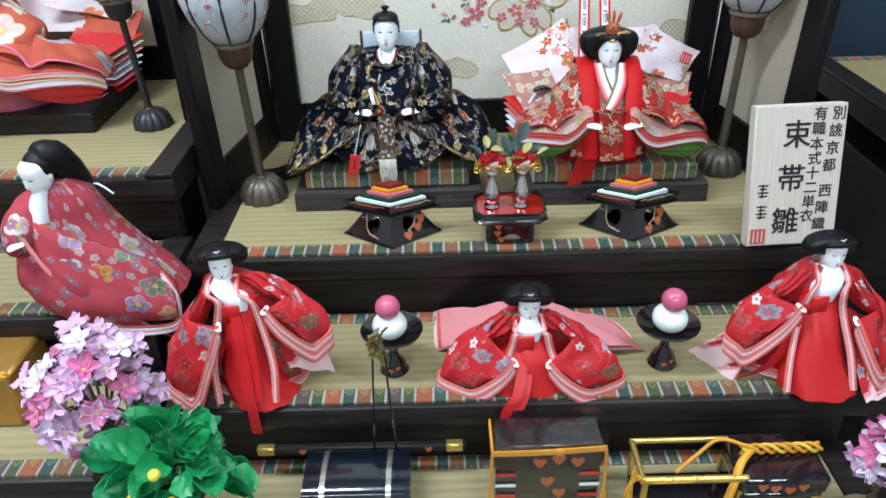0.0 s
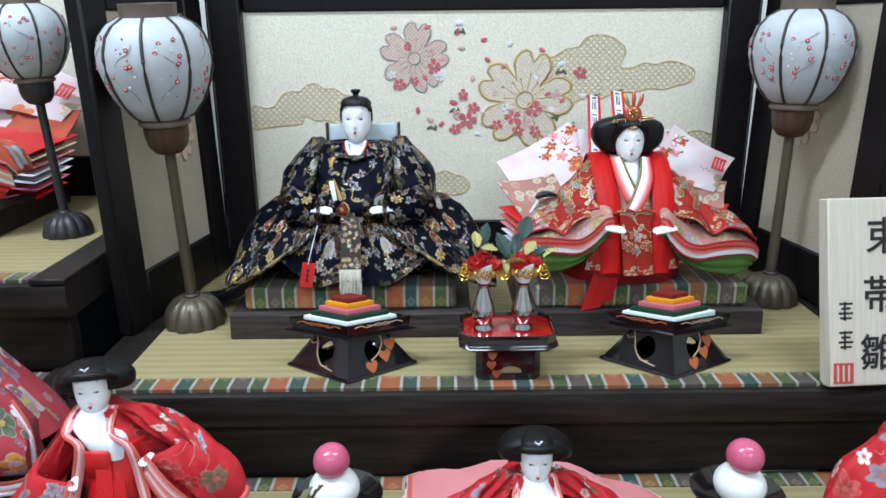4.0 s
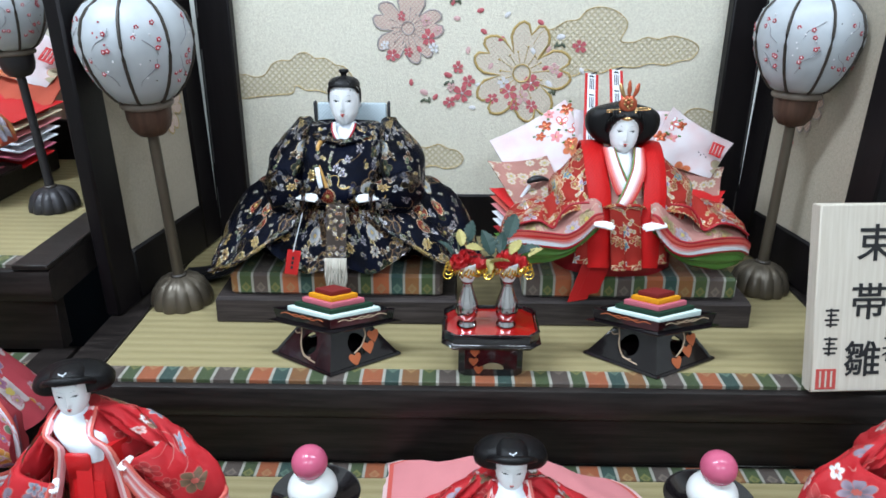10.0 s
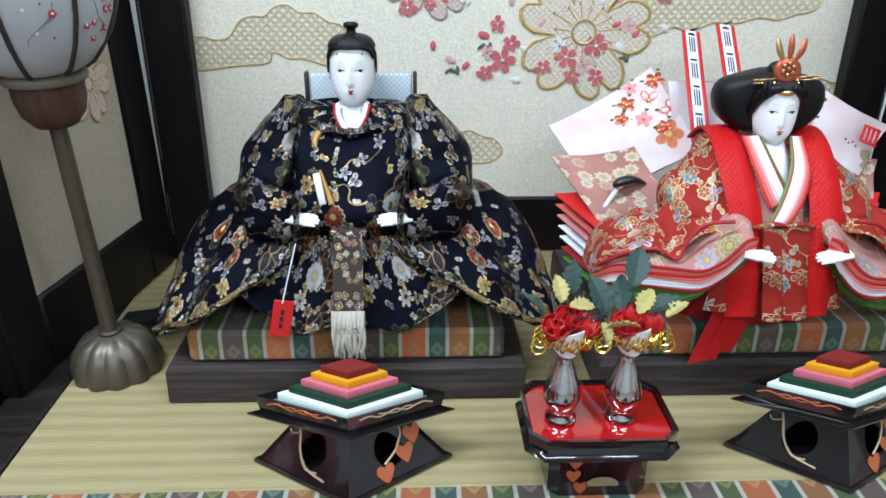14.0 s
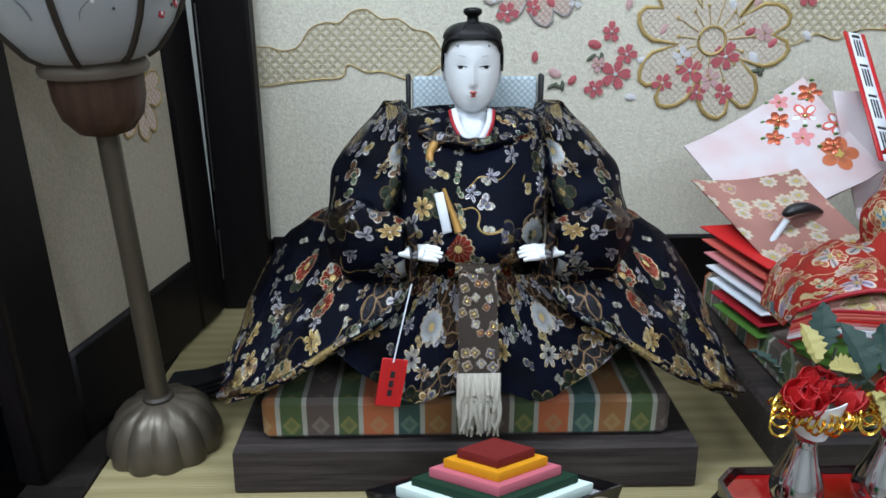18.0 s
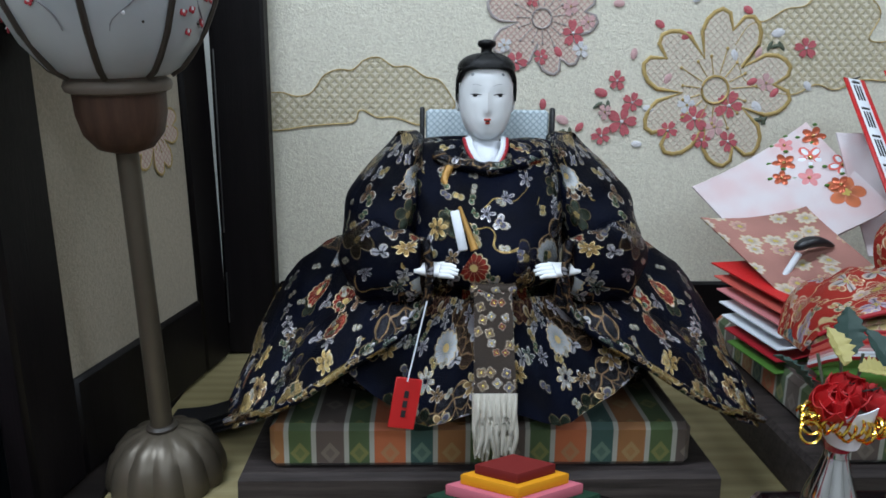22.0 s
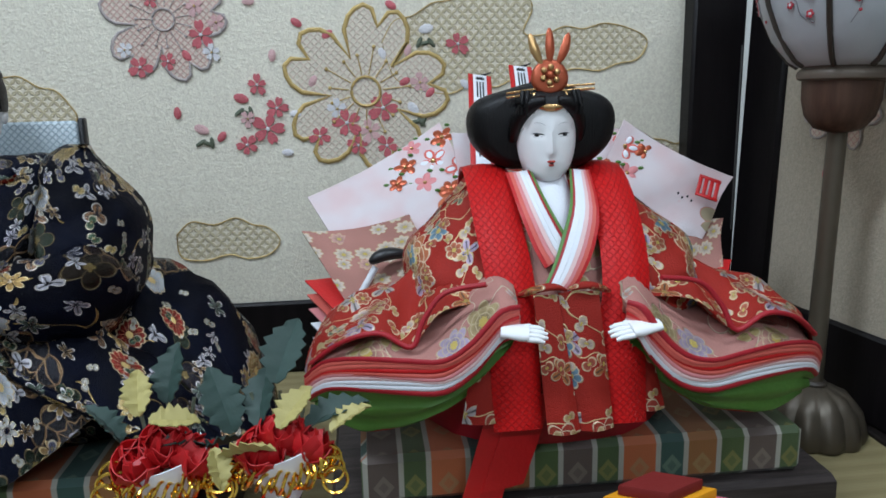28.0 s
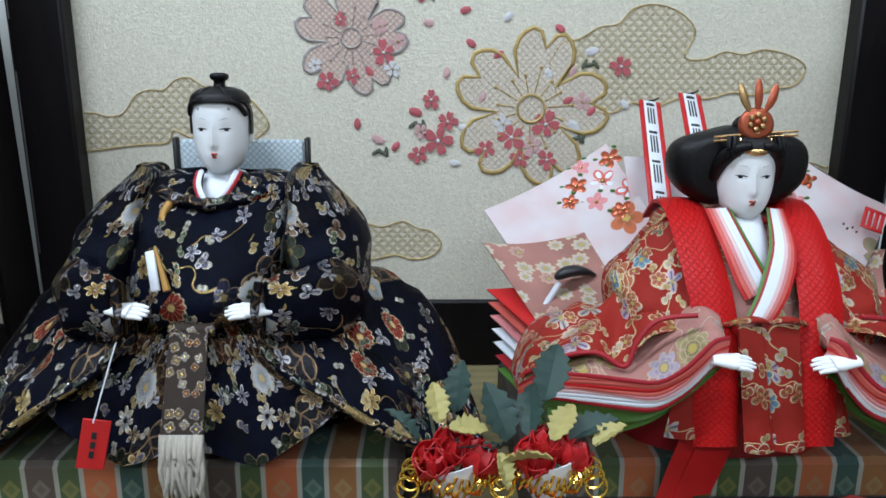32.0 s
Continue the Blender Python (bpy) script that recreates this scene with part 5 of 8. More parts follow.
def head(s, c, w, h, yaw=0, nod=0, skin=0, dark=1, lip=2, grey=None):
    """A plain porcelain doll's head: half width w, height h, looking to -y."""
    s.at = s.at @ pose(*c, nod, 0, yaw)
    keep = s.at.copy()
    d = w * 1.12
    rings, n = [], 72
    for z, wx_, fr, bk in spline([(*p,) for p in FACE], 44):
        ring = []
        for i in range(n):
            a = 2 * math.pi * i / n
            cx, sy = math.cos(a), math.sin(a)
            u = wx_ * (abs(cx) ** 0.85) * (1 if cx >= 0 else -1)
            y = sy * d * (fr if sy < 0 else bk)
            if sy < 0:
                y -= d * nose_out(u, z)
                y += d * 0.045 * math.exp(-((abs(u) - 0.42) / 0.2) ** 2 - ((z - 0.04) / 0.05) ** 2)
                y -= d * 0.05 * math.exp(-(u / 0.2) ** 2 - ((z + 0.3) / 0.05) ** 2)
            ring.append((w * u, y, z * h))
        rings.append(ring)
    s.slot = skin
    s.loft(rings)

    def on(u, z, out=0.0):
        wide, fr, _ = face_at(z)
        k = min(1.0, abs(u) / wide) ** (1 / 0.85)
        y = -d * fr * math.sqrt(max(0.0, 1 - k * k)) - d * 0.05 * math.exp(-(u / 0.2) ** 2 - ((z + 0.3) / 0.05) ** 2) + d * 0.045 * math.exp(-((abs(u) - 0.42) / 0.2) ** 2 - ((z - 0.04) / 0.05) ** 2) - d * nose_out(u, z)
        return (u * w, y - out * w, z * h)

    for sx in (-1, 1):
        s.ball((sx * w * 1.0, w * 0.22, -0.05 * h), w * 0.1, w * 0.2, h * 0.12, 10, 8)
    s.slot = dark
    for sx in (-1, 1):
        # lid line and the dark of a half-closed eye
        s.tube([on(sx * q, 0.045 - 0.2 * (q - 0.4) ** 2 + 0.03 * (q - 0.4), 0.0) for q in (0.2, 0.27, 0.34, 0.41, 0.48, 0.55, 0.61)], [w * 0.007, w * 0.019, w * 0.026, w * 0.029, w * 0.026, w * 0.017, w * 0.006], 6)
        e = on(sx * 0.405, 0.031, -0.01)
        s.ball(e, w * 0.125, w * 0.034, w * 0.062, 12, 8)
    s.slot = dark if grey is None else grey
    for sx in (-1, 1):
        s.tube([on(sx * q, 0.142 + 0.03 * math.sin((q - 0.2) * 6.5), 0.0) for q in (0.2, 0.3, 0.4, 0.5, 0.62)], [w * 0.004, w * 0.01, w * 0.012, w * 0.01, w * 0.004], 5)
        s.tube([on(sx * q, 0.012, 0.0) for q in (0.26, 0.36, 0.46, 0.56)], w * 0.006, 5)
        if grey is not None:
            e = on(sx * 0.5, 0.29, -0.012)
            s.ball(e, w * 0.1, w * 0.03, w * 0.06, 12, 8)
    s.slot = lip
    s.ball(on(0.055, -0.278, -0.02), w * 0.08, w * 0.075, h * 0.016, 10, 6)
    s.ball(on(-0.055, -0.278, -0.02), w * 0.08, w * 0.075, h * 0.016, 10, 6)
    s.ball(on(0, -0.318, -0.02), w * 0.1, w * 0.075, h * 0.018, 10, 6)
    s.slot = dark
    s.ball(on(0, -0.297, 0.035), w * 0.075, w * 0.03, h * 0.007, 8, 4)
    s.at = keep
    return keep


def hair_shell(s, w, h, low, line, grow=1.07, peak=0.0):
    """Combed hair close to the skull: down to low at the sides, its front edge at line."""
    d = w * 1.12 * grow
    rows = []
    for j in range(13):
        z = lerp(low, line, j / 12)
        wide, fr, bk = face_at(z)
        reach = 0.12 + 0.5 * max(0.0, (j - 8) / 4) ** 3
        row = []
        for i in range(33):
            a = lerp(-reach, math.pi + reach, i / 32)
            cx, sy = math.cos(a), math.sin(a)
            row.append((w * grow * max(wide, 0.86) * abs(cx) ** 0.85 * (1 if cx >= 0 else -1), sy * d * (fr if sy < 0 else max(bk, 0.75)), z * h))
        rows.append(row)
    s.sheet(rows[::-1], w * 0.06)
    rings = []
    for j in range(9):
        q = j / 8
        z = lerp(line - 0.015, 0.585, math.sin(q * math.pi / 2))
        k = max(0.03, math.cos(q * math.pi / 2)) ** 0.75
        ring = []
        for i in range(40):
            a = 2 * math.pi * i / 40
            cx, sy = math.cos(a), math.sin(a)
            dip = peak * math.exp(-(cx / 0.22) ** 2) * (1 - q) * (1 if sy < 0 else 0)
            ring.append((w * grow * 1.0 * k * abs(cx) ** 0.85 * (1 if cx >= 0 else -1), sy * d * (0.97 if sy < 0 else 1.0) * k, (z - dip) * h))
        rings.append(ring)
    s.loft(rings)


def hand(s, p, toward, size, slot, side=1):
    """A plain small hand with four fingers; toward is the fingers' direction."""
    s.slot = slot
    f = Vector(toward).normalized()
    up = Vector((0, -0.35, 1)).normalized()
    r = f.cross(up).normalized()
    u = r.cross(f)
    p = Vector(p)
    s.tube([p - f * size * 0.7, p - f * size * 0.3, p, p + f * size * 0.25], [size * 0.28, size * 0.34, size * 0.4, size * 0.36], 10, 0.55, u)
    for k in range(4):
        q = p + f * size * 0.2 + u * 0.0 + (k - 1.5) * size * 0.19 * r.cross(f) * 0.2 + r * (k - 1.5) * size * 0.18
        s.tube([q, q + f * size * 0.4, q + f * size * (0.72 if k in (1, 2) else 0.6) - u * size * 0.06], [size * 0.1, size * 0.095, size * 0.06], 7)
    q = p + r * side * size * 0.3
    s.tube([q, q + f * size * 0.35 + u * size * 0.12], [size * 0.11, size * 0.07], 7)


def flare(s, secs, n_sec=16, pleat=0.0012, freq=260.0, blunt=1.0):
    """A spread of stiff cloth, from sections (x, top, front, low, back)."""
    rings = []
    for q in spline(secs, n_sec):
        x, zt, yf, zb, yb = q
        ring = []
        yc, ry = (yf + yb) / 2, (yb - yf) / 2
        for i in range(25):
            a = math.pi * i / 24
            u = 0.5 - 0.5 * math.cos(a)
            r_ = u / 0.56 if u < 0.56 else (1 - u) / 0.44
            z = zb + (zt - zb) * (1 - (1 - max(r_, 0)) ** (1.35 * blunt))
            w = math.sin(a) * pleat
            px, py, pz = x + 0.4 * w * math.sin(a * 9), yc - ry * math.cos(a) + w * math.sin(x * freq + a * 2), z + w * math.sin(x * freq * 0.7 + a * 5)
            ring.append(Vector((px, py, pz)) + ruck(px, py, pz, math.sin(a) * pleat * 1.6))
        for i in range(1, 9):
            ring.append((x, lerp(yb, yf, i / 9), zb))
        rings.append(ring)
    s.loft(rings)


def ruck(x, y, z, amp):
    """Small irregular creases of stiff silk."""
    if not amp:
        return Vector((0, 0, 0))
    p = Vector((x, y, z))
    return Vector((noise.noise(p * 45), noise.noise(p * 45 + Vector((9, 3, 1))), noise.noise(p * 45 + Vector((2, 7, 5))))) * amp + Vector((0, 1, 0)) * noise.noise(Vector((x * 90, y * 30, z * 30))) * amp * 0.7


def body(s, rows, n=32, wrinkle=0.0, k=1.0, groove=None, crease=0.0, neck=None):
    """A trunk over rows (z, middle x, half width, front, back)."""
    rings = []
    for q in spline(rows, len(rows) * 3):
        z, cx, hw, yf, yb = q
        yc, ry = (yf + yb) / 2, (yb - yf) / 2
        ring = []
        for i in range(n):
            a = 2 * math.pi * i / n
            c, d = math.cos(a), math.sin(a)
            fold = 1 + wrinkle * math.sin(a * 11 + z * 60)
            px, py = cx + hw * fold * abs(c) ** (0.62 if groove else 0.8) * (1 if c >= 0 else -1), yc + ry * fold * (d if not groove else (1 if d > 0 else -1) * abs(d) ** 0.8)
            if neck and d < 0 and z > neck[0]:
                py += neck[2] * math.exp(-((px - cx) / neck[1]) ** 2) * min(1.0, (z - neck[0]) / 0.008)
            if groove and d < 0:
                py += groove[1] * math.exp(-((abs(px - cx) - groove[0]) / 0.005) ** 2) - 0.013 * math.exp(-((abs(px - cx) - groove[0] * 1.55) / 0.014) ** 2) * math.exp(-((z - groove[2]) / 0.022) ** 2)
            ring.append(Vector((px, py, z)) + ruck(px, py, z, crease))
        rings.append(ring)
    s.loft(rings)


def drape(s, rows, fold=0.002):
    """Stiff cloth over an upper arm, from rows (z, inner x, outer x, front, back)."""
    rings, n = [], 40
    for z, xi, xo, yf, yb in spline(rows, len(rows) * 3):
        ring = []
        for i in range(n):
            a = 2 * math.pi * i / n
            c, d = math.cos(a), math.sin(a)
            x = (xi + xo) / 2 + (xo - xi) / 2 * abs(c) ** 0.6 * (1 if c >= 0 else -1)
            u = (x - xi) / max(1e-4, xo - xi)
            y = (yf + yb) / 2 + (yb - yf) / 2 * abs(d) ** 0.55 * (1 if d >= 0 else -1)
            if d < 0:
                y += 0.012 * u * u
                y += fold * (math.sin(x * 260 + (z - 0.7) * 190) + 0.7 * math.sin(x * 120 - (z - 0.7) * 330)) * min(1, -d * 2)
            else:
                y -= 0.028 * u * u * d
            ring.append(Vector((x, y, z)) + ruck(x, y, z, fold * 0.8))
        rings.append(ring)
    s.loft(rings)


def sleeve(s, pts, rv, rh, n=18, fold=0.05):
    """A wide sleeve: vertical radii rv and level radii rh along pts."""
    k = 14
    pts, rv, rh = spline(pts, k), [v[0] for v in spline([(a, 0, 0) for a in rv], k)], [v[0] for v in spline([(a, 0, 0) for a in rh], k)]
    rings = []
    for i, p in enumerate(pts):
        d = (pts[min(i + 1, k)] - pts[max(i - 1, 0)])
        d.z *= 0.3
        d.normalize()
        side = d.cross(Vector((0, 0, 1))).normalized()
        ring = []
        for j in range(n):
            a = 2 * math.pi * j / n
            f = 1 + fold * math.sin(a * 4 + i * 0.9) + fold * 0.6 * math.sin(i * 1.9 + a)
            ring.append(p + side * rh[i] * math.cos(a) * f + Vector((0, 0, 1)) * rv[i] * math.sin(a) * f)
        rings.append(ring)
    s.loft(rings)


def emperor_doll():
    base = Vector((-0.034, 1.07, T1 + 0.0566))
    s = Shape()
    s.at = Matrix.Translation(-base)
    home = s.at.copy()
    ex = -0.034
    s.slot = 0
    body(s, [(0.6568, ex, 0.112, 1.03, 1.15), (0.6665, ex, 0.108, 1.026, 1.15), (0.69, ex, 0.086, 1.02, 1.14), (0.715, ex, 0.06, 1.018, 1.13), (0.735, ex, 0.046, 1.016, 1.13)], wrinkle=0.012, crease=0.002)
    body(s, [(0.7, ex, 0.05, 1.03, 1.12), (0.745, ex, 0.05, 1.03, 1.118), (0.775, ex, 0.048, 1.04, 1.116), (0.79, ex, 0.046, 1.05, 1.114), (0.798, ex, 0.043, 1.06, 1.112), (0.802, ex, 0.034, 1.072, 1.108), (0.797, ex, 0.016, 1.078, 1.106)], 64, 0.0, crease=0.0018, neck=(0.784, 0.013, 0.02))
    body(s, [(0.727, ex, 0.03, 1.016, 1.08), (0.731, ex, 0.039, 1.007, 1.08), (0.74, ex, 0.043, 1.0045, 1.08), (0.75, ex, 0.0425, 1.0075, 1.08), (0.762, ex, 0.042, 1.016, 1.08), (0.775, ex, 0.0425, 1.03, 1.085), (0.785, ex, 0.043, 1.043, 1.09), (0.794, ex, 0.0435, 1.055, 1.095), (0.801, ex, 0.042, 1.066, 1.1), (0.803, ex, 0.034, 1.072, 1.1), (0.796, ex, 0.016, 1.078, 1.095)], 64, 0.0, crease=0.002, neck=(0.784, 0.013, 0.02))
    # pointed front skirt over the cushion's edge
    for sx in (-1, 1):
        rows = []
        for j in range(7):
            u = j / 6
            rows.append([(ex + sx * lerp(0.004, lerp(0.034, 0.078, u), v / 10), lerp(1.008, 0.984, u) + 0.002 * math.sin(v * 1.3) + 0.012 * (v / 10) ** 2, lerp(0.724, 0.662, u) + u * (0.009 * (1 - v / 4.5) if v < 4.5 else 0.028 * ((v - 4.5) / 5.5) ** 1.2)) for v in range(11)])
        if sx < 0:
            rows = [r[::-1] for r in rows]
        s.sheet(rows, 0.0014)
    for sx, sc in ((-1, 1.0), (1, 1.06)):
        s.at = home @ Matrix.Translation((ex, 0, 0)) @ Matrix.Diagonal((sx * sc, 1, 1, 1))
        s.slot = 0
        flare(s, [(0.02, 0.745, 1.035, 0.7, 1.12), (0.05, 0.75, 1.022, 0.7, 1.13), (0.075, 0.748, 1.014, 0.696, 1.135), (0.1, 0.738, 1.006, 0.684, 1.135), (0.12, 0.719, 1.002, 0.67, 1.13), (0.134, 0.694, 1.003, 0.659, 1.11), (0.142, 0.67, 1.009, 0.6535, 1.075), (0.147, 0.657, 1.016, 0.652, 1.04)], 22, 0.0026)
        # second fold in front, falling from the cuff
        flare(s, [(0.032, 0.742, 1.006, 0.722, 1.03), (0.046, 0.742, 0.997, 0.711, 1.045), (0.07, 0.726, 0.99, 0.697, 1.048), (0.096, 0.704, 0.988, 0.68, 1.045), (0.12, 0.68, 0.992, 0.664, 1.035), (0.14, 0.659, 1.002, 0.653, 1.03)], 18, 0.002)
        drape(s, [(0.712, 0.05, 0.068, 1.022, 1.07), (0.722, 0.046, 0.0775, 1.014, 1.085), (0.735, 0.0425, 0.083, 1.013, 1.098), (0.75, 0.041, 0.0845, 1.019, 1.105), (0.764, 0.0395, 0.084, 1.027, 1.11), (0.776, 0.0385, 0.0805, 1.036, 1.112), (0.786, 0.0375, 0.072, 1.045, 1.112), (0.796, 0.0365, 0.0625, 1.056, 1.11), (0.803, 0.037, 0.056, 1.066, 1.106), (0.8065, 0.041, 0.053, 1.075, 1.1)], 0.0024)
        sleeve(s, [(0.07, 1.05, 0.742), (0.066, 1.03, 0.74), (0.056, 1.014, 0.741), (0.045, 1.007, 0.742), (0.036, 1.003, 0.743)], [0.02, 0.023, 0.021, 0.0185, 0.016], [0.014, 0.016, 0.013, 0.01, 0.007], fold=0.08)
        s.tube(spline([(0.036, 0.998, 0.759), (0.0335, 0.9945, 0.742), (0.037, 0.994, 0.724), (0.05, 0.991, 0.71), (0.076, 0.9885, 0.694), (0.108, 0.989, 0.673), (0.145, 1.008, 0.6545)], 26), 0.0024, 7)
        hand(s, (0.0315, 0.9985, 0.7435), (-1, -0.2, -0.02), 0.0138, 1)
    s.at = home.copy()
    # collar and neck
    s.slot = 1
    s.tube([(ex, 1.085, 0.795), (ex, 1.084, 0.815)], [0.0105, 0.0088], 14)
    s.slot = 3
    body(s, [(0.786, ex, 0.0185, 1.062, 1.105), (0.794, ex, 0.0165, 1.066, 1.103), (0.8025, ex, 0.012, 1.074, 1.1)], 24)
    for sx in (-1, 1):
        for slot, dx, r in ((3, 0.0, 0.0022), (4, 0.0021, 0.0011)):
            s.slot = slot
            s.tube(spline([(ex + sx * (0.0108 + dx), 1.074, 0.8045), (ex + sx * (0.0092 + dx), 1.062, 0.7985), (ex + sx * (0.004 + dx), 1.0545, 0.7905), (ex - sx * (0.002 - dx), 1.053, 0.786)], 10), r, 7, 0.6, (0, 1, 0.3))
    s.slot = 0
    s.tube(spline([(ex + x, 1.047 + 14 * x * x, 0.7905 - 0.001 * (i % 2) + 6 * x * x) for i, x in enumerate((-0.03, -0.021, -0.012, 0, 0.012, 0.021, 0.03))], 24), [0.0032 + 0.0012 * math.sin(q * 0.9) ** 2 for q in range(25)], 8)
    s.slot = 6
    s.tube(spline([(ex - 0.022, 1.05, 0.79), (ex - 0.025, 1.045, 0.783), (ex - 0.02, 1.042, 0.776)], 6), 0.0023, 7)
    # head
    head(s, (ex + 0.0005, 1.084, 0.8274), 0.0163, 0.0452, -1, -3, 1, 2, 5, 11)
    w, h = 0.0163, 0.0452
    s.slot = 2
    hair_shell(s, w, h, -0.03, 0.39)
    s.at = s.at @ Matrix.Translation((0, 0, -0.0035))
    # swept roll above the brow, side cords and topknot
    s.tube(spline([(-0.0162, -0.006, 0.0135), (-0.0135, -0.0125, 0.0192), (-0.007, -0.016, 0.0212), (0, -0.017, 0.0214), (0.007, -0.016, 0.0212), (0.0135, -0.0125, 0.0192), (0.0162, -0.006, 0.0135)], 18), 0.0016, 8)
    s.ball((0, -0.004, 0.0238), 0.0112, 0.0108, 0.0056, 20, 10)
    s.lathe([(0.0062, 0.0262), (0.0042, 0.0285), (0.0033, 0.0312), (0.0034, 0.0328), (0.005, 0.0338), (0.0056, 0.0352), (0.0052, 0.0368), (0.003, 0.0376)], 18)
    for sx in (-1, 1):
        s.tube(spline([(sx * 0.0028, -0.009, 0.0288), (sx * 0.0062, -0.0142, 0.0262), (sx * 0.0105, -0.0152, 0.0208)], 8), 0.0012, 6)
    s.at = home.copy()
    # quilted board behind the head
    s.slot = 7
    s.box(ex - 0.0355, ex + 0.044, 1.112, 1.1175, 0.765, 0.8195, 0.002)
    s.slot = 8
    for x in (ex - 0.0378, ex + 0.0463):
        s.box(x - 0.0016, x + 0.0016, 1.111, 1.1185, 0.765, 0.821, 0.001)
    # belt, sash, fringe and the white slip on the breast
    s.slot = 9
    s.tube([(ex - 0.0115, 1.006, 0.7305), (ex, 1.0035, 0.7305), (ex + 0.0115, 1.006, 0.7305)], 0.0038, 8)
    s.sheet([[(ex - 0.0005 + x * (1 + 0.1 * j / 6), lerp(1.002, 0.978, j / 6), lerp(0.73, 0.6835, j / 6)) for x in (-0.0098, -0.005, 0, 0.005, 0.0098)] for j in range(7)], 0.0016)
    s.slot = 10
    for q in range(22):
        x = ex - 0.0005 + (q - 10.5) * 0.00098
        w1, w2 = 0.0016 * math.sin(q * 2.3), 0.0022 * math.sin(q * 1.37 + 1)
        s.tube(spline([(x, 0.9772, 0.6845), (x + w1 * 0.5, 0.974 + 0.0008 * math.cos(q * 1.9), 0.674), (x + w1, 0.973 - 0.001 * math.cos(q * 1.9), 0.663), (x * 1.0 + w2, 0.9725 + 0.0014 * math.cos(q * 3), 0.6515 + 0.0028 * math.sin(q * 2.9))], 9), [0.0011, 0.0013, 0.0014, 0.0014, 0.0014, 0.0014, 0.0013, 0.0012, 0.001, 0.0006], 6)
    s.slot = 3
    s.at = home @ pose(ex - 0.0185, 1.0065, 0.7625, -22, -13, 0)
    s.box(-0.0024, 0.0024, -0.001, 0.001, -0.011, 0.0105, 0.0005)
    s.slot = 6
    s.tube([(0.003, 0.0, 0.012), (0.0045, 0.0, 0.0), (0.0058, 0.0, -0.012)], [0.0009, 0.0014, 0.0022], 8)
    s.at = home.copy()
    # black train lying on the matting
    s.slot = 8
    for k_ in range(4):
        s.sheet([[(x, y + 0.012 * v + 0.003 * k_, z + 0.0024 * k_) for v in (-1, -0.3, 0.3, 1)] for x, y, z in ((-0.13, 1.112, 0.655), (-0.16, 1.11, 0.632), (-0.19, 1.105, 0.612), (-0.222, 1.098, 0.6045), (-0.243, 1.094, 0.604))], 0.0012)
    d = part("emperor_doll", s, [M_black, M_porcelain, M_hair, M_whitesilk, M_redtrim, M_lip, M_tassel, M_paleblue, M_darkeye, M_sash, M_fringe, M_smudge], m=Matrix.Translation(base), sharp=70)
    return tagged(d, "seated emperor doll in black brocade robes on a striped cushion", "doll")


emperor_doll()

# red paper tag hanging from the doll's hand
tag = thing("hang_tag", "red paper price tag on a white thread", "tag", pose(-0.0735, 0.992, 0.735))
part("tag_card", Shape().box(-0.0068, 0.0068, -0.0006, 0.0006, -0.013, 0.013, 0.0003), plain("red_card", (0.5, 0.008, 0.008), 0.5, 0, 0.08), tag, "red card", m=pose(-0.0065, -0.013, -0.0565, -8, 12, 10))
part("thread", Shape().tube(spline([(0.007, 0.004, 0.003), (0.001, -0.005, -0.02), (-0.0052, -0.0135, -0.0445)], 8), 0.0004, 5), M_whitesilk, tag)
for q in range(3):
    part("writing_bar", Shape().box(-0.0012, 0.0012, -0.0002, 0.0, -0.0018, 0.0018, 0.0001), M_ink, tag, m=pose(-0.0065, -0.0145, -0.0565, -8, 12, 10) @ pose(0, 0.0006, 0.005 - q * 0.005))


# ---- the empress doll ----
def layered_hem(s, pts, slots, drop, push, r):
    """Edges of robes worn one over the other, along a curve."""
    for k, slot in enumerate(slots):
        s.slot = slot
        line = [p + Vector((0, push * k, -drop * k)) for p in spline(pts, 26)]
        f = []
        for i, p in enumerate(line):
            u = i / 26
            f.append(p + Vector((0, 0, -drop * k * 0.25 * math.sin(u * math.pi) + 0.0006 * math.sin(k * 1.3 + u * 9))))
        s.tube(f, r, 7, 0.55, (0, 1, 0.2))


HEMS = [4, 6, 6, 5, 6, 7, 8, 3, 3, 4]


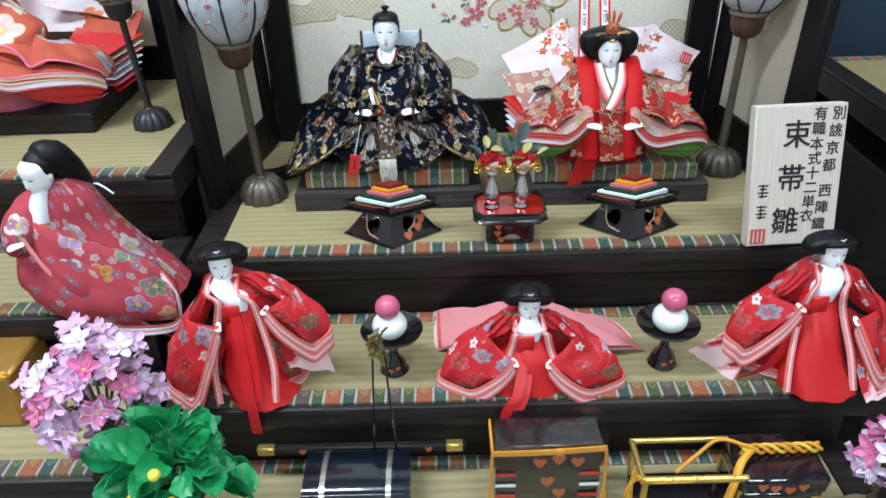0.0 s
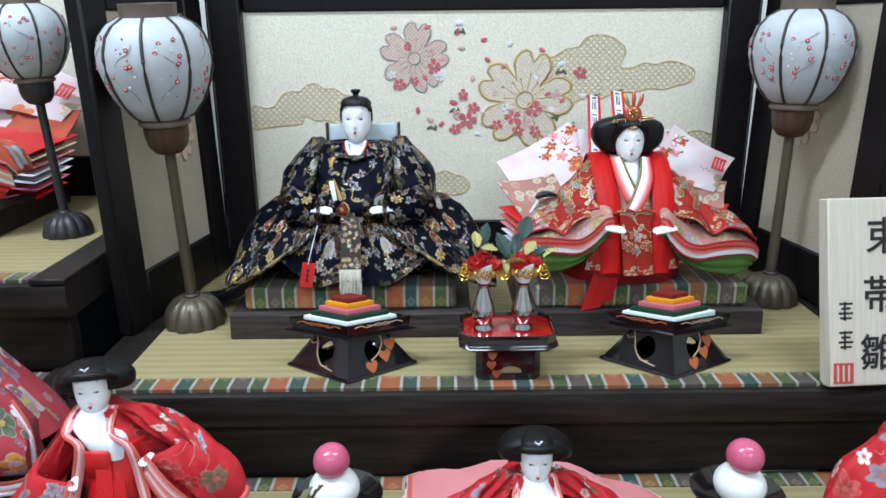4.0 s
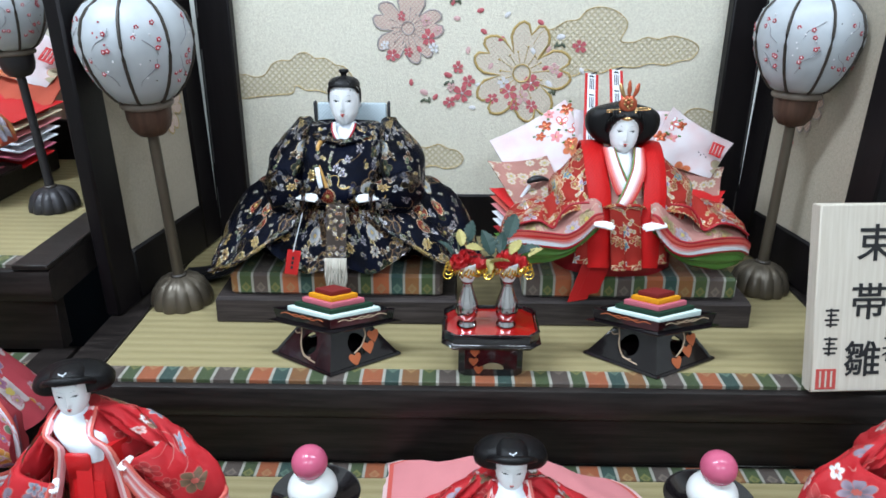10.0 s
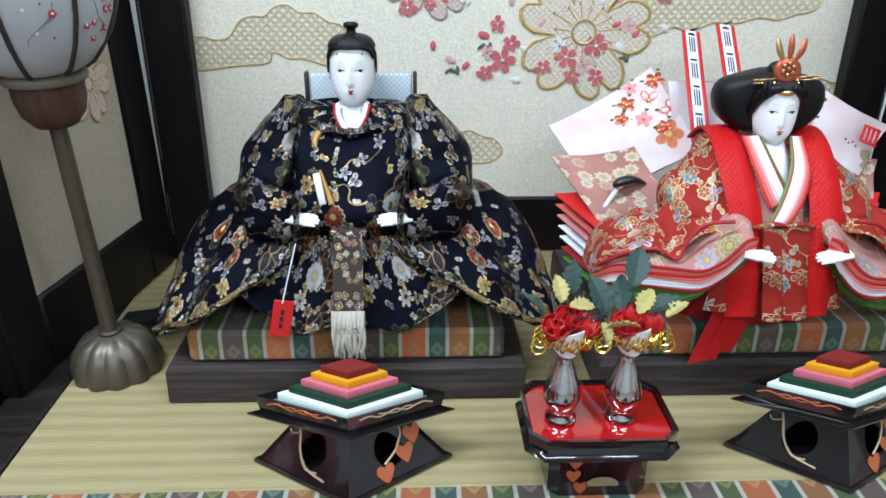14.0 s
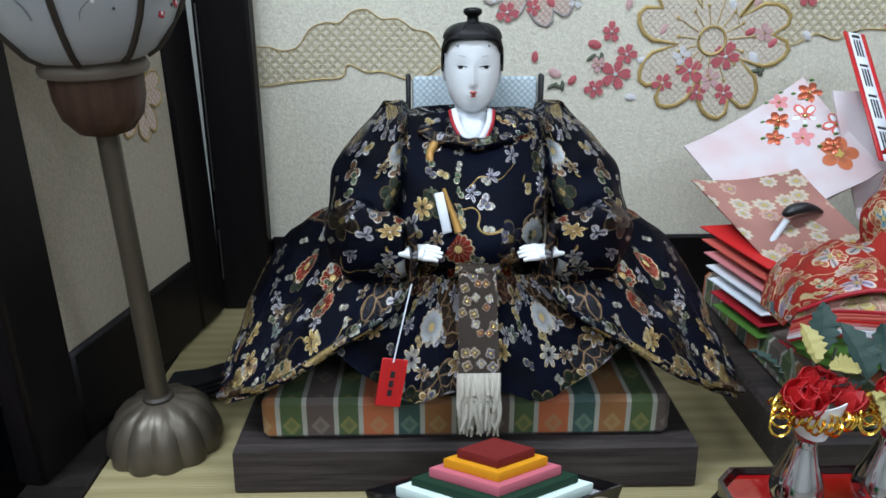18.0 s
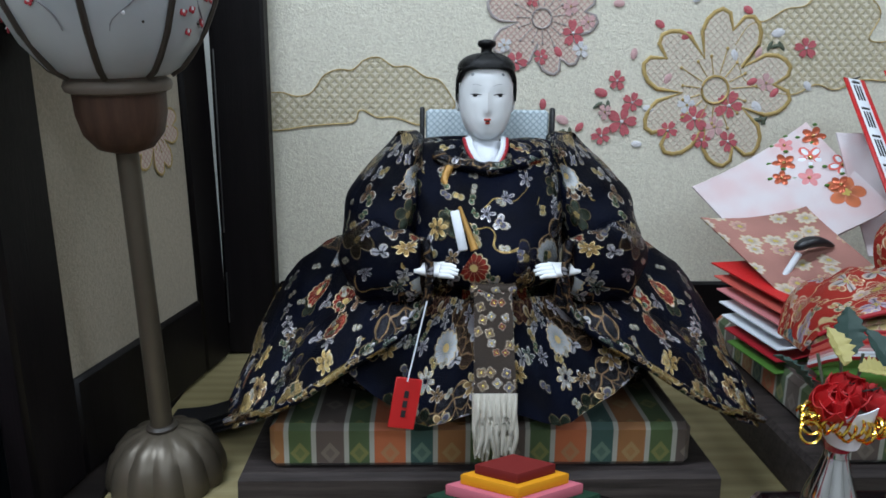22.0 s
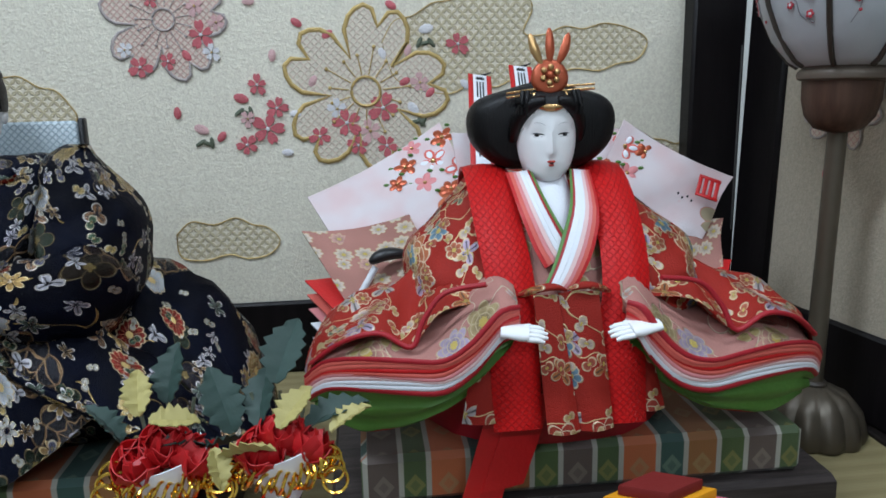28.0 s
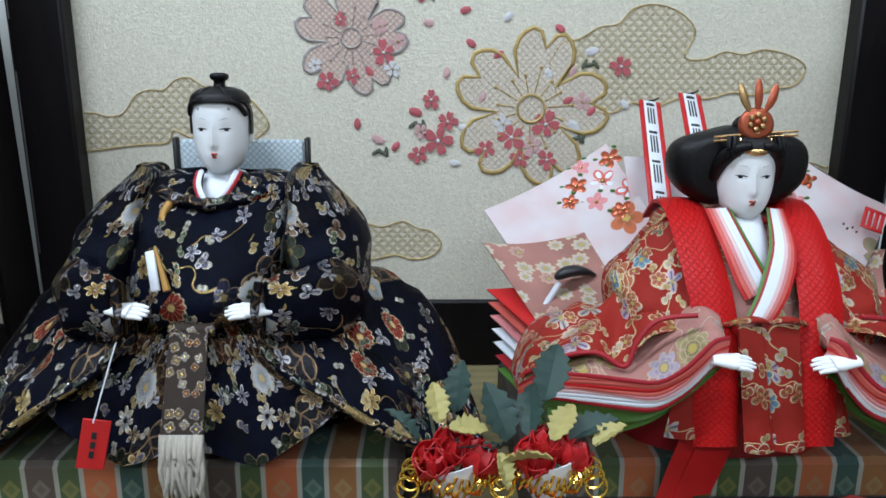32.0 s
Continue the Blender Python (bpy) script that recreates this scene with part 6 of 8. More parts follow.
def empress_doll(name, label, m=None, mats=None):
    base = Vector((0.266, 1.06, T1 + 0.0566))
    s = Shape()
    s.at = Matrix.Translation(-base)
    home = s.at.copy()
    ex = 0.2655
    # slots: 0 red brocade, 1 porcelain, 2 hair, 3 white, 4 dark red, 5 red, 6 coral, 7 pink, 8 pale pink, 9 green, 10 salmon, 11 lattice red, 12 lips, 13 gilt, 14 orange, 15 train, 16 under train, 17 black
    s.slot = 4
    body(s, [(0.6568, ex, 0.07, 1.0, 1.13), (0.672, ex, 0.068, 0.996, 1.13), (0.69, ex, 0.062, 0.994, 1.125), (0.715, ex, 0.052, 0.992, 1.12)], wrinkle=0.01)
    s.slot = 0
    body(s, [(0.695, ex, 0.05, 1.0, 1.12), (0.73, ex, 0.048, 1.002, 1.112), (0.752, ex, 0.046, 1.008, 1.108), (0.77, ex, 0.044, 1.018, 1.1), (0.781, ex, 0.041, 1.028, 1.094), (0.786, ex, 0.036, 1.036, 1.088), (0.784, ex, 0.018, 1.042, 1.08)], 64, 0.0, crease=0.0018)
    s.slot = 10
    body(s, [(0.705, ex, 0.034, 0.986, 1.06), (0.735, ex, 0.032, 0.994, 1.06), (0.754, ex, 0.03, 1.006, 1.06), (0.77, ex, 0.027, 1.018, 1.06), (0.782, ex, 0.022, 1.03, 1.06)], 32)
    # front panels of the outer robe
    s.slot = 0
    for x0, x1, b0, b1, y in ((-0.0159, -0.0045, -0.0108, 0.0028, -0.001), (-0.0042, 0.0149, 0.0042, 0.0188, 0.0), (-0.036, -0.028, -0.0495, -0.03, 0.008), (0.03, 0.034, 0.034, 0.047, 0.009)):
        s.sheet([[(ex - 0.004 + lerp(lerp(x0, x1, v / 4), lerp(b0, b1, v / 4), j / 7), lerp(0.984, 0.972, j / 7) + y - 0.003 * math.sin(math.pi * v / 4) * j / 7, lerp(0.7405, 0.678, j / 7) + y * 0.4) for v in range(5)] for j in range(8)], 0.0016)
    for sx in (-1, 1):
        s.tube(spline([(ex - 0.004, 0.984, 0.7415), (ex - 0.004 + sx * 0.009, 0.982, 0.744), (ex - 0.004 + sx * 0.0215, 0.988, 0.739)], 8), [0.0012, 0.0018, 0.0024, 0.0028, 0.003, 0.003, 0.003, 0.0026, 0.0016], 8, 0.6)
    # red lattice bands over the shoulders
    s.slot = 11
    for sx in (-1, 1):
        cl = spline([(ex + sx * 0.029, 1.085, 0.776), (ex + sx * 0.0305, 1.06, 0.7905), (ex + sx * 0.0305, 1.036, 0.787), (ex + sx * 0.03, 1.011, 0.768), (ex + sx * 0.028, 0.992, 0.745), (ex - 0.003 + sx * 0.0255, 0.98, 0.715), (ex - 0.003 + sx * 0.025, 0.974, 0.679)], 22)
        wid = [lerp(0.0115, 0.0105, min(1, i / 14)) for i in range(23)]
        s.sheet([[p + Vector((sx * (v / 4 * wid[i]), 0.004 * (v / 4) ** 2, -0.002 * (v / 4) ** 2)) for v in ((-4, -2, 0, 2, 4) if sx > 0 else (4, 2, 0, -2, -4))] for i, p in enumerate(cl)], 0.002)
    # crossed collars, green and dark red within white, pink and red
    s.slot = 3
    body(s, [(0.75, ex, 0.012, 1.007, 1.06), (0.764, ex, 0.0125, 1.0105, 1.06), (0.777, ex, 0.0125, 1.0195, 1.06), (0.791, ex, 0.0105, 1.0335, 1.06)], 24)
    inner = {-1: spline([(-0.0098, 1.0345, 0.791), (-0.0058, 1.0175, 0.777), (0.0, 1.0082, 0.7645), (0.004, 1.005, 0.757)], 12),
             1: spline([(0.0098, 1.0345, 0.791), (0.0055, 1.017, 0.7765), (-0.0005, 1.007, 0.764), (-0.0065, 1.0, 0.7515), (-0.012, 0.996, 0.7415)], 12)}
    outer = {-1: spline([(-0.0215, 1.037, 0.7895), (-0.0195, 1.0135, 0.773), (-0.0145, 1.004, 0.757), (-0.01, 1.0, 0.748)], 12),
             1: spline([(0.0215, 1.037, 0.7895), (0.0195, 1.013, 0.773), (0.0135, 1.001, 0.7565), (0.005, 0.9945, 0.743), (-0.001, 0.9925, 0.7375)], 12)}
    shares = [0, 0.07, 0.15, 0.33, 0.47, 0.6, 0.72, 0.86, 1.0]
    for sx in (-1, 1):
        for k, slot in enumerate((9, 4, 3, 3, 8, 7, 6, 5)):
            s.slot = slot
            rows = []
            for i in range(13):
                lift = Vector((0, -0.0006 * sx - 0.0004 * (8 - k), 0))
                us = [lerp(shares[k], min(1.0, shares[k + 1] + 0.02), v / 3) for v in range(4)]
                row = [Vector((ex, 0, 0)) + lerp(inner[sx][i], outer[sx][i], u) + lift + Vector((0, -0.0016 * math.sin(math.pi * u), 0)) for u in us]
                rows.append(row if sx > 0 else row[::-1])
            s.sheet(rows, 0.0009)
    # head and wide hair
    s.slot = 1
    s.tube([(ex, 1.046, 0.778), (ex, 1.044, 0.8)], [0.0105, 0.0088], 14)
    head(s, (ex - 0.0005, 1.04, 0.8078), 0.0155, 0.0425, -3, -1, 1, 2, 12, 18)
    w, h = 0.0155, 0.0425
    s.slot = 2
    hair_shell(s, w, h, -0.2, 0.4, 1.05, 0.06)
    # wide winged hair, flat below
    rings = []
    for y_, k in ((-0.0035, 0.72), (-0.002, 0.84), (0.001, 0.94), (0.006, 1.0), (0.014, 1.0), (0.021, 0.95), (0.026, 0.82), (0.028, 0.6)):
        ring = []
        for i in range(48):
            a = 2 * math.pi * i / 48
            cx, sz = math.cos(a), math.sin(a)
            px = 0.0392 * k * abs(cx) ** 0.82 * (1 if cx >= 0 else -1)
            pz = (0.0212 if sz >= 0 else 0.0225) * (k ** 0.7) * abs(sz) ** (0.85 if sz >= 0 else 0.66) * (1 if sz >= 0 else -1)
            ring.append((px * (1 - 0.1 * max(0, -sz)), y_ + 0.004 * (abs(px) / 0.039) ** 2, 0.0052 + pz + 0.0012 * math.cos(px * 150) * k))
        rings.append(ring)
    s.loft(rings, flip=True)
    for sx in (-1, 1):
        s.tube(spline([(sx * 0.003, -0.0168, 0.0178), (sx * 0.0095, -0.0138, 0.016), (sx * 0.0148, -0.0068, 0.0085), (sx * 0.0168, -0.001, -0.002)], 12), [0.002, 0.0026, 0.003, 0.0034, 0.0038, 0.004, 0.0042, 0.0044, 0.0044, 0.0042, 0.0038, 0.0032, 0.0025], 8)
        for q in (0, 1):
            s.tube(spline([(sx * (0.0112 + 0.0022 * q), -0.0135 + 0.001 * q, 0.0225), (sx * (0.0122 + 0.0024 * q), -0.0155 + 0.001 * q, 0.017), (sx * (0.0124 + 0.0022 * q), -0.0142, 0.0112)], 6), 0.0014, 6)
    s.ball((0, 0.006, 0.026), 0.007, 0.006, 0.007, 12, 8)
    s.slot = 13
    s.tube(spline([(-0.008, -0.012, 0.0215), (-0.0065, -0.0145, 0.0165), (0, -0.0162, 0.0145), (0.0065, -0.0145, 0.0165), (0.008, -0.012, 0.0215)], 14), [0.0009, 0.0012, 0.0015, 0.0017, 0.0019, 0.002, 0.0021, 0.0021, 0.0021, 0.002, 0.0019, 0.0017, 0.0015, 0.0012, 0.0009], 7)
    for zz in (0.0222, 0.0243):
        s.tube([(-0.021, -0.009, zz - 0.0025), (0, -0.0125, zz), (0.023, -0.009, zz + 0.001)], 0.0007, 6)
    s.slot = 14
    s.at = s.at @ pose(0, -0.0125, 0.0205, -8, 0, 0) @ Matrix.Diagonal((0.88, 1, 0.9, 1))
    fan = [(0.0105 * math.sin(a), 0.009 - 0.0105 * math.cos(a) * (1.0 if math.cos(a) < 0 else 0.85)) for a in (2 * math.pi * i / 28 for i in range(28))]
    s.loft([[(x, 0.0012, z) for x, z in fan], [(x, 0.0, z) for x, z in fan], [(x * 0.8, -0.0012, 0.002 + z * 0.8) for x, z in fan], [(x * 0.3, -0.0006, 0.006 + z * 0.3) for x, z in fan]])
    s.slot = 13
    for q in range(6):
        a = q * math.pi / 3 + 0.4
        s.ball((0.0042 * math.cos(a), -0.0014, 0.0105 + 0.0042 * math.sin(a)), 0.0019, 0.0012, 0.0019, 8, 5)
    s.slot = 14
    s.ball((0, -0.0016, 0.0105), 0.0022, 0.0016, 0.0022, 8, 5)
    for dx, hh, bend in ((-0.0062, 0.0165, -0.0045), (0.0002, 0.0195, 0.0), (0.0064, 0.0165, 0.0045)):
        s.slot = 13 if dx < -0.005 else 14
        s.tube(spline([(dx * 0.7, -0.0005, 0.0165), (dx * 1.1 + bend * 0.3, -0.001, 0.0165 + hh * 0.45), (dx * 1.15 + bend * 0.8, -0.0005, 0.0165 + hh)], 8), [0.001, 0.0014, 0.002, 0.0024, 0.0026, 0.0025, 0.0022, 0.0016, 0.0006], 8, 0.4, (0, 1, 0))
    s.at = home.copy()
    # arms, spreading sleeves and their layered hems
    left_hem = [(0.027, 0.9705, 0.7385), (0.0355, 0.967, 0.7375), (0.0425, 0.9655, 0.731), (0.0495, 0.9655, 0.7242), (0.061, 0.967, 0.7175), (0.076, 0.97, 0.7172), (0.095, 0.976, 0.7165), (0.113, 0.989, 0.711), (0.1235, 1.003, 0.699)]
    right_hem = [(0.024, 0.9705, 0.739), (0.029, 0.967, 0.7365), (0.0345, 0.9655, 0.727), (0.045, 0.9655, 0.7155), (0.058, 0.967, 0.711), (0.073, 0.97, 0.7125), (0.092, 0.977, 0.712), (0.112, 0.99, 0.706), (0.1235, 1.003, 0.695)]
    left_low = [(0.032, 0.978, 0.717), (0.0428, 0.984, 0.699), (0.0562, 0.985, 0.6885), (0.0716, 0.986, 0.6815), (0.087, 0.988, 0.6775), (0.1, 0.993, 0.676), (0.116, 1.005, 0.68)]
    right_low = [(0.029, 0.978, 0.716), (0.0365, 0.984, 0.706), (0.0497, 0.985, 0.691), (0.0647, 0.986, 0.681), (0.08, 0.988, 0.6755), (0.097, 0.993, 0.672), (0.116, 1.005, 0.674)]
    for sx, sc, mid, hem, low, sag in ((-1, 1.0, ex - 0.002, left_hem, left_low, 0.0), (1, 1.16, ex - 0.0075, right_hem, right_low, 0.007)):
        s.at = home @ Matrix.Translation((mid, 0, -0.001 if sx > 0 else 0.0)) @ Matrix.Diagonal((sx * sc, 1, 1, 1))
        s.slot = 0
        drape(s, [(0.705, 0.034, 0.062, 1.0, 1.05), (0.718, 0.026, 0.069, 0.994, 1.06), (0.732, 0.024, 0.0725, 0.994, 1.065), (0.745, 0.023, 0.073, 1.0, 1.068), (0.756, 0.022, 0.0705, 1.008, 1.068), (0.765, 0.022, 0.062, 1.016, 1.067), (0.773, 0.022, 0.052, 1.024, 1.066), (0.781, 0.023, 0.043, 1.033, 1.064), (0.7865, 0.026, 0.037, 1.042, 1.06)], 0.0022)
        flare(s, [(0.03, 0.753, 0.992, 0.735, 1.05), (0.058, 0.75, 0.99, 0.733, 1.055), (0.074, 0.741, 0.985, 0.718, 1.055), (0.09, 0.737, 0.988, 0.724, 1.055), (0.106, 0.728, 0.994, 0.72, 1.055), (0.118, 0.716, 1.003, 0.709, 1.05), (0.125, 0.698, 1.01, 0.694, 1.04)], 24, 0.0022)
        s.slot = 4
        s.tube(spline([(0.04, 0.979, 0.7475), (0.058, 0.984, 0.743), (0.068, 0.984, 0.731), (0.074, 0.982, 0.719), (0.088, 0.985, 0.7255), (0.105, 0.992, 0.72), (0.121, 1.004, 0.706)], 30), 0.0013, 6)
        s.slot = 10
        flare(s, [(0.026, 0.742, 0.972, 0.731, 1.0), (0.036, 0.7445 - sag * 0.3, 0.969, 0.73 - sag, 1.02), (0.05, 0.737 - sag * 0.6, 0.969, 0.717 - sag, 1.035), (0.065, 0.729 - sag * 0.5, 0.97, 0.71 - sag * 0.8, 1.045), (0.09, 0.7275 - sag * 0.5, 0.977, 0.712 - sag * 0.6, 1.045), (0.11, 0.719 - sag * 0.4, 0.99, 0.704 - sag * 0.5, 1.04), (0.1215, 0.705, 1.0, 0.695 - sag * 0.4, 1.03)], 24, 0.0014)
        layered_hem(s, hem, HEMS, 0.00135, 0.0002, 0.0017)
        s.slot = 9
        # green robes below the pale hems, in soft lengthwise folds
        A, B = [p + Vector((0, 0.0035, -0.0115)) for p in spline(hem, 28)], spline(low, 28)
        s.sheet([[lerp(a, b, v / 10) + Vector((0, 0.0018 * math.sin(v * 1.5 + i * 0.12) - 0.002 * math.sin(math.pi * v / 10), 0.0009 * math.sin(v * 1.5 + i * 0.3) * min(1, v / 2))) for v in range(11)] for i, (a, b) in enumerate(zip(A, B))], 0.0011)
        for k in range(2):
            s.tube([p + Vector((0, 0.0012 + 0.003 * k, -0.0016 * k + 0.0005 * math.sin(i * 0.7 + k))) for i, p in enumerate(B)], 0.0011, 6)
        s.slot = 4
        s.sheet([[p + Vector((0, 0.004 + 0.02 * v, -0.003 - 0.002 * v)) for v in (0, 0.5, 1)] for p in B], 0.001)
        hand(s, (0.027, 0.966, 0.7285), (-1, -0.12, -0.1), 0.0128, 1)
    s.at = home.copy()
    # painted train spread behind like a fan
    s.slot = 15
    def leaf_sheet(a, b, c, d, sag=0.004, t=0.0012):
        a, b, c, d = (Vector(q) for q in (a, b, c, d))
        s.sheet([[lerp(lerp(a, b, u / 8), lerp(d, c, u / 8), v / 6) + Vector((0, sag * math.sin(u * 1.1) * math.sin(v * 0.9), -sag * math.sin(math.pi * u / 8) * (1 - v / 6))) for u in range(9)] for v in range(7)], t)
    leaf_sheet((0.132, 1.18, 0.76), (0.228, 1.208, 0.807), (0.25, 1.125, 0.755), (0.17, 1.115, 0.709))
    leaf_sheet((0.35, 1.162, 0.808), (0.424, 1.148, 0.768), (0.394, 1.13, 0.73), (0.31, 1.12, 0.755))
    leaf_sheet((0.232, 1.172, 0.802), (0.362, 1.17, 0.802), (0.35, 1.125, 0.72), (0.24, 1.125, 0.72), 0.002)
    s.slot = 16
    leaf_sheet((0.129, 1.15, 0.742), (0.2, 1.14, 0.752), (0.215, 1.07, 0.722), (0.163, 1.085, 0.703))
    leaf_sheet((0.36, 1.14, 0.75), (0.412, 1.135, 0.742), (0.4, 1.11, 0.706), (0.33, 1.1, 0.7))
    for k, slot in enumerate((5, 6, 7, 3, 3, 4, 9)):
        s.slot = slot
        z = 0.714 - 0.0082 * k
        leaf_sheet((0.131 + 0.001 * k, 1.128 - 0.004 * k, z), (0.2, 1.12, z + 0.012), (0.21, 1.09, z - 0.01), (0.158, 1.075, z - 0.012), 0.002, 0.0009)
        leaf_sheet((0.34, 1.12, z + 0.012), (0.412 - 0.001 * k, 1.12 - 0.004 * k, z + 0.002), (0.385, 1.075, z - 0.012), (0.33, 1.09, z - 0.01), 0.002, 0.0009)
    def painted(c, ux, uy, r, slot, heart):
        c, ux, uy = Vector(c), Vector(ux).normalized(), Vector(uy).normalized()
        nn = ux.cross(uy)
        for i in range(5):
            a = i * 2 * math.pi / 5 + r * 900
            q = c + (ux * math.cos(a) + uy * math.sin(a)) * r * 0.6
            s.slot = slot
            s.at = home @ Matrix(((ux.x, uy.x, nn.x, q.x), (ux.y, uy.y, nn.y, q.y), (ux.z, uy.z, nn.z, q.z), (0, 0, 0, 1))) @ Matrix.Rotation(a, 4, "Z")
            s.ball((0, 0, 0), r * 0.5, r * 0.36, 0.0006, 8, 4)
            if slot == 6:
                s.slot = 3
                s.ball((0, 0, 0.0003), r * 0.36, r * 0.22, 0.0006, 8, 4)
        s.slot = heart
        s.at = home @ Matrix.Translation(c)
        s.ball((0, 0, 0), r * 0.2, r * 0.2, r * 0.2, 6, 4)
        s.at = home.copy()
    left_t = [Vector(q) for q in ((0.132, 1.18, 0.76), (0.228, 1.208, 0.807), (0.25, 1.125, 0.755), (0.17, 1.115, 0.709))]
    right_t = [Vector(q) for q in ((0.35, 1.162, 0.808), (0.424, 1.148, 0.768), (0.394, 1.13, 0.73), (0.31, 1.12, 0.755))]
    for quad, marks in ((left_t, ((0.84, 0.32, 0.0115, 6), (0.66, 0.2, 0.0085, 14), (0.72, 0.45, 0.008, 7), (0.97, 0.52, 0.01, 6), (0.97, 0.16, 0.009, 14), (0.56, 0.3, 0.0065, 14), (0.85, 0.64, 0.0075, 14), (0.76, 0.07, 0.007, 7))),
                        (right_t, ((0.1, 0.25, 0.01, 6), (0.2, 0.5, 0.008, 7), (0.05, 0.55, 0.008, 14), (0.26, 0.18, 0.007, 14)))):
        a, b, c, d = quad
        across, down = (b - a + c - d).normalized(), (d - a + c - b).normalized()
        face = across.cross(down).normalized()
        face = face if face.y < 0 else -face
        for u, v, r, slot in marks:
            sag = Vector((0, 0.004 * math.sin(u * 8.8) * math.sin(v * 5.4), -0.004 * math.sin(math.pi * u) * (1 - v)))
            q = lerp(lerp(a, b, u), lerp(d, c, u), v) + sag + face * 0.0014
            painted(q, across, -down, r, slot, 13)
            for e in (0.8, 2.6):
                s.slot = 9
                w = q + (across * math.cos(e) - down * math.sin(e)) * r * 1.3
                s.at = home @ Matrix.Translation(w)
                s.ball((0, 0, 0), 0.0022, 0.0006, 0.0012, 7, 4)
                s.at = home.copy()
    s.slot = 5
    s.at = home @ pose(0.3995, 1.1335, 0.763, -32, 0, 0) @ pose(0, 0, 0, 0, 24, 0)
    for q in range(4):
        s.box(-0.0075 + q * 0.004, -0.005 + q * 0.004, -0.0012, 0.0, -0.008, 0.008, 0.0002)
    for q in (-0.008, 0.006):
        s.box(-0.0075, 0.0075, -0.0013, 0.0, q, q + 0.002, 0.0002)
    s.slot = 17
    for q in range(4):
        s.box(-0.019 + q * 0.0032, -0.0178 + q * 0.0032, -0.0012, 0.0, -0.012 - 0.0022 * (q % 2), -0.0105 - 0.0022 * (q % 2), 0.0002)
    s.at = home.copy()
    s.slot = 17
    s.tube(spline([(0.1725, 1.096, 0.732), (0.18, 1.097, 0.736), (0.19, 1.098, 0.7365), (0.2, 1.099, 0.7335)], 12), [0.0015, 0.0032, 0.0042, 0.0048, 0.0051, 0.0052, 0.0051, 0.0048, 0.0043, 0.0036, 0.0028, 0.0018, 0.0008], 10, 0.75)
    s.slot = 3
    s.tube([(0.176, 1.097, 0.729), (0.164, 1.094, 0.7095)], 0.0022, 8)
    # two upright striped ribbons
    for x, y, z, yaw in ((0.2568, 1.2, 0.841, 9), (0.2855, 1.197, 0.8465, 7)):
        s.slot = 3
        s.at = home @ pose(x, y, z, -50, yaw, 0)
        s.box(-0.0052, 0.0052, 0, 0.0008, -0.12, 0, 0.0003)
        s.slot = 5
        for q in (-1, 1):
            s.box(q * 0.0066 - 0.0018, q * 0.0066 + 0.0018, -0.0002, 0.001, -0.12, 0.0, 0.0003)
        s.slot = 17
        for j in range(4):
            for q in (-1, 0, 1):
                s.box(q * 0.0021 - 0.0005, q * 0.0021 + 0.0005, -0.0005, 0.0002, -0.029 * j - 0.0245, -0.029 * j - 0.008, 0.0001)
            s.box(-0.003, 0.003, -0.0005, 0.0002, -0.029 * j - 0.0055, -0.029 * j - 0.0035, 0.0001)
        for q in (-1, 0, 1):
            s.tube(spline([(q * 0.0014, 0, -0.003), (0.002 + q * 0.0014, 0.004, 0.004), (0.008 + q * 0.0012, 0.003, 0.0075 + q * 0.001)], 6), 0.0006, 5)
    s.at = home.copy()
    # red ribbon hanging over the cushion
    s.slot = 5
    for dx, zb in ((0.0, 0.639), (0.0105, 0.647)):
        s.sheet([[(lerp(0.236, 0.221, j / 6) + dx + v, lerp(0.986, 0.988, j / 6) - 0.001 * dx * 100, lerp(0.69, zb - 0.005, j / 6) + v * 0.2) for v in (-0.0105, -0.005, 0.005, 0.0105)] for j in range(7)], 0.0008)
    d = part(name, s, mats or [M_uchi, M_porcelain, M_hair, M_whitesilk, M_redtrim, M_hakama, M_coral, M_pink, M_palepink, M_greensilk, M_salmon, M_karaginu, M_lip, M_crown, M_orange, M_train, M_undertrain, M_darkeye, M_smudge], m=m or Matrix.Translation(base), sharp=70)
    return tagged(d, label, "doll")


empress_doll("empress_doll", "seated empress doll in layered red brocade robes on a striped cushion")

# ---- ladies in waiting on the second tier ----
def panel(s, top, low, thick, n=18, k=12, fold=0.0, crease=0.0):
    """A hanging sleeve between an upper and a lower line."""
    A, B = spline(top, n), spline(low, n)
    depth = [p.x for p in spline([(t_, 0, 0) for t_ in thick], n)] if isinstance(thick, list) else [thick] * (n + 1)
    rings = []
    for i in range(n + 1):
        a, b = A[i], B[i]
        along = (A[min(i + 1, n)] + B[min(i + 1, n)] - A[max(i - 1, 0)] - B[max(i - 1, 0)])
        nrm = along.cross(a - b)
        nrm = nrm.normalized() if nrm.length > 1e-9 else Vector((0, -1, 0))
        c, h = (a + b) / 2, (a - b) / 2
        ring = []
        for j in range(2 * k):
            q = math.pi * j / k
            p = c + h * math.cos(q) + nrm * depth[i] * math.sin(q) * (0.8 + 0.2 * math.cos(3 * q)) + nrm * fold * math.sin(i * 1.1 + 4 * math.cos(q)) * abs(math.sin(q))
            ring.append(p + ruck(p.x, p.y, p.z, crease * abs(math.sin(q))))
        rings.append(ring)
    s.loft(rings)


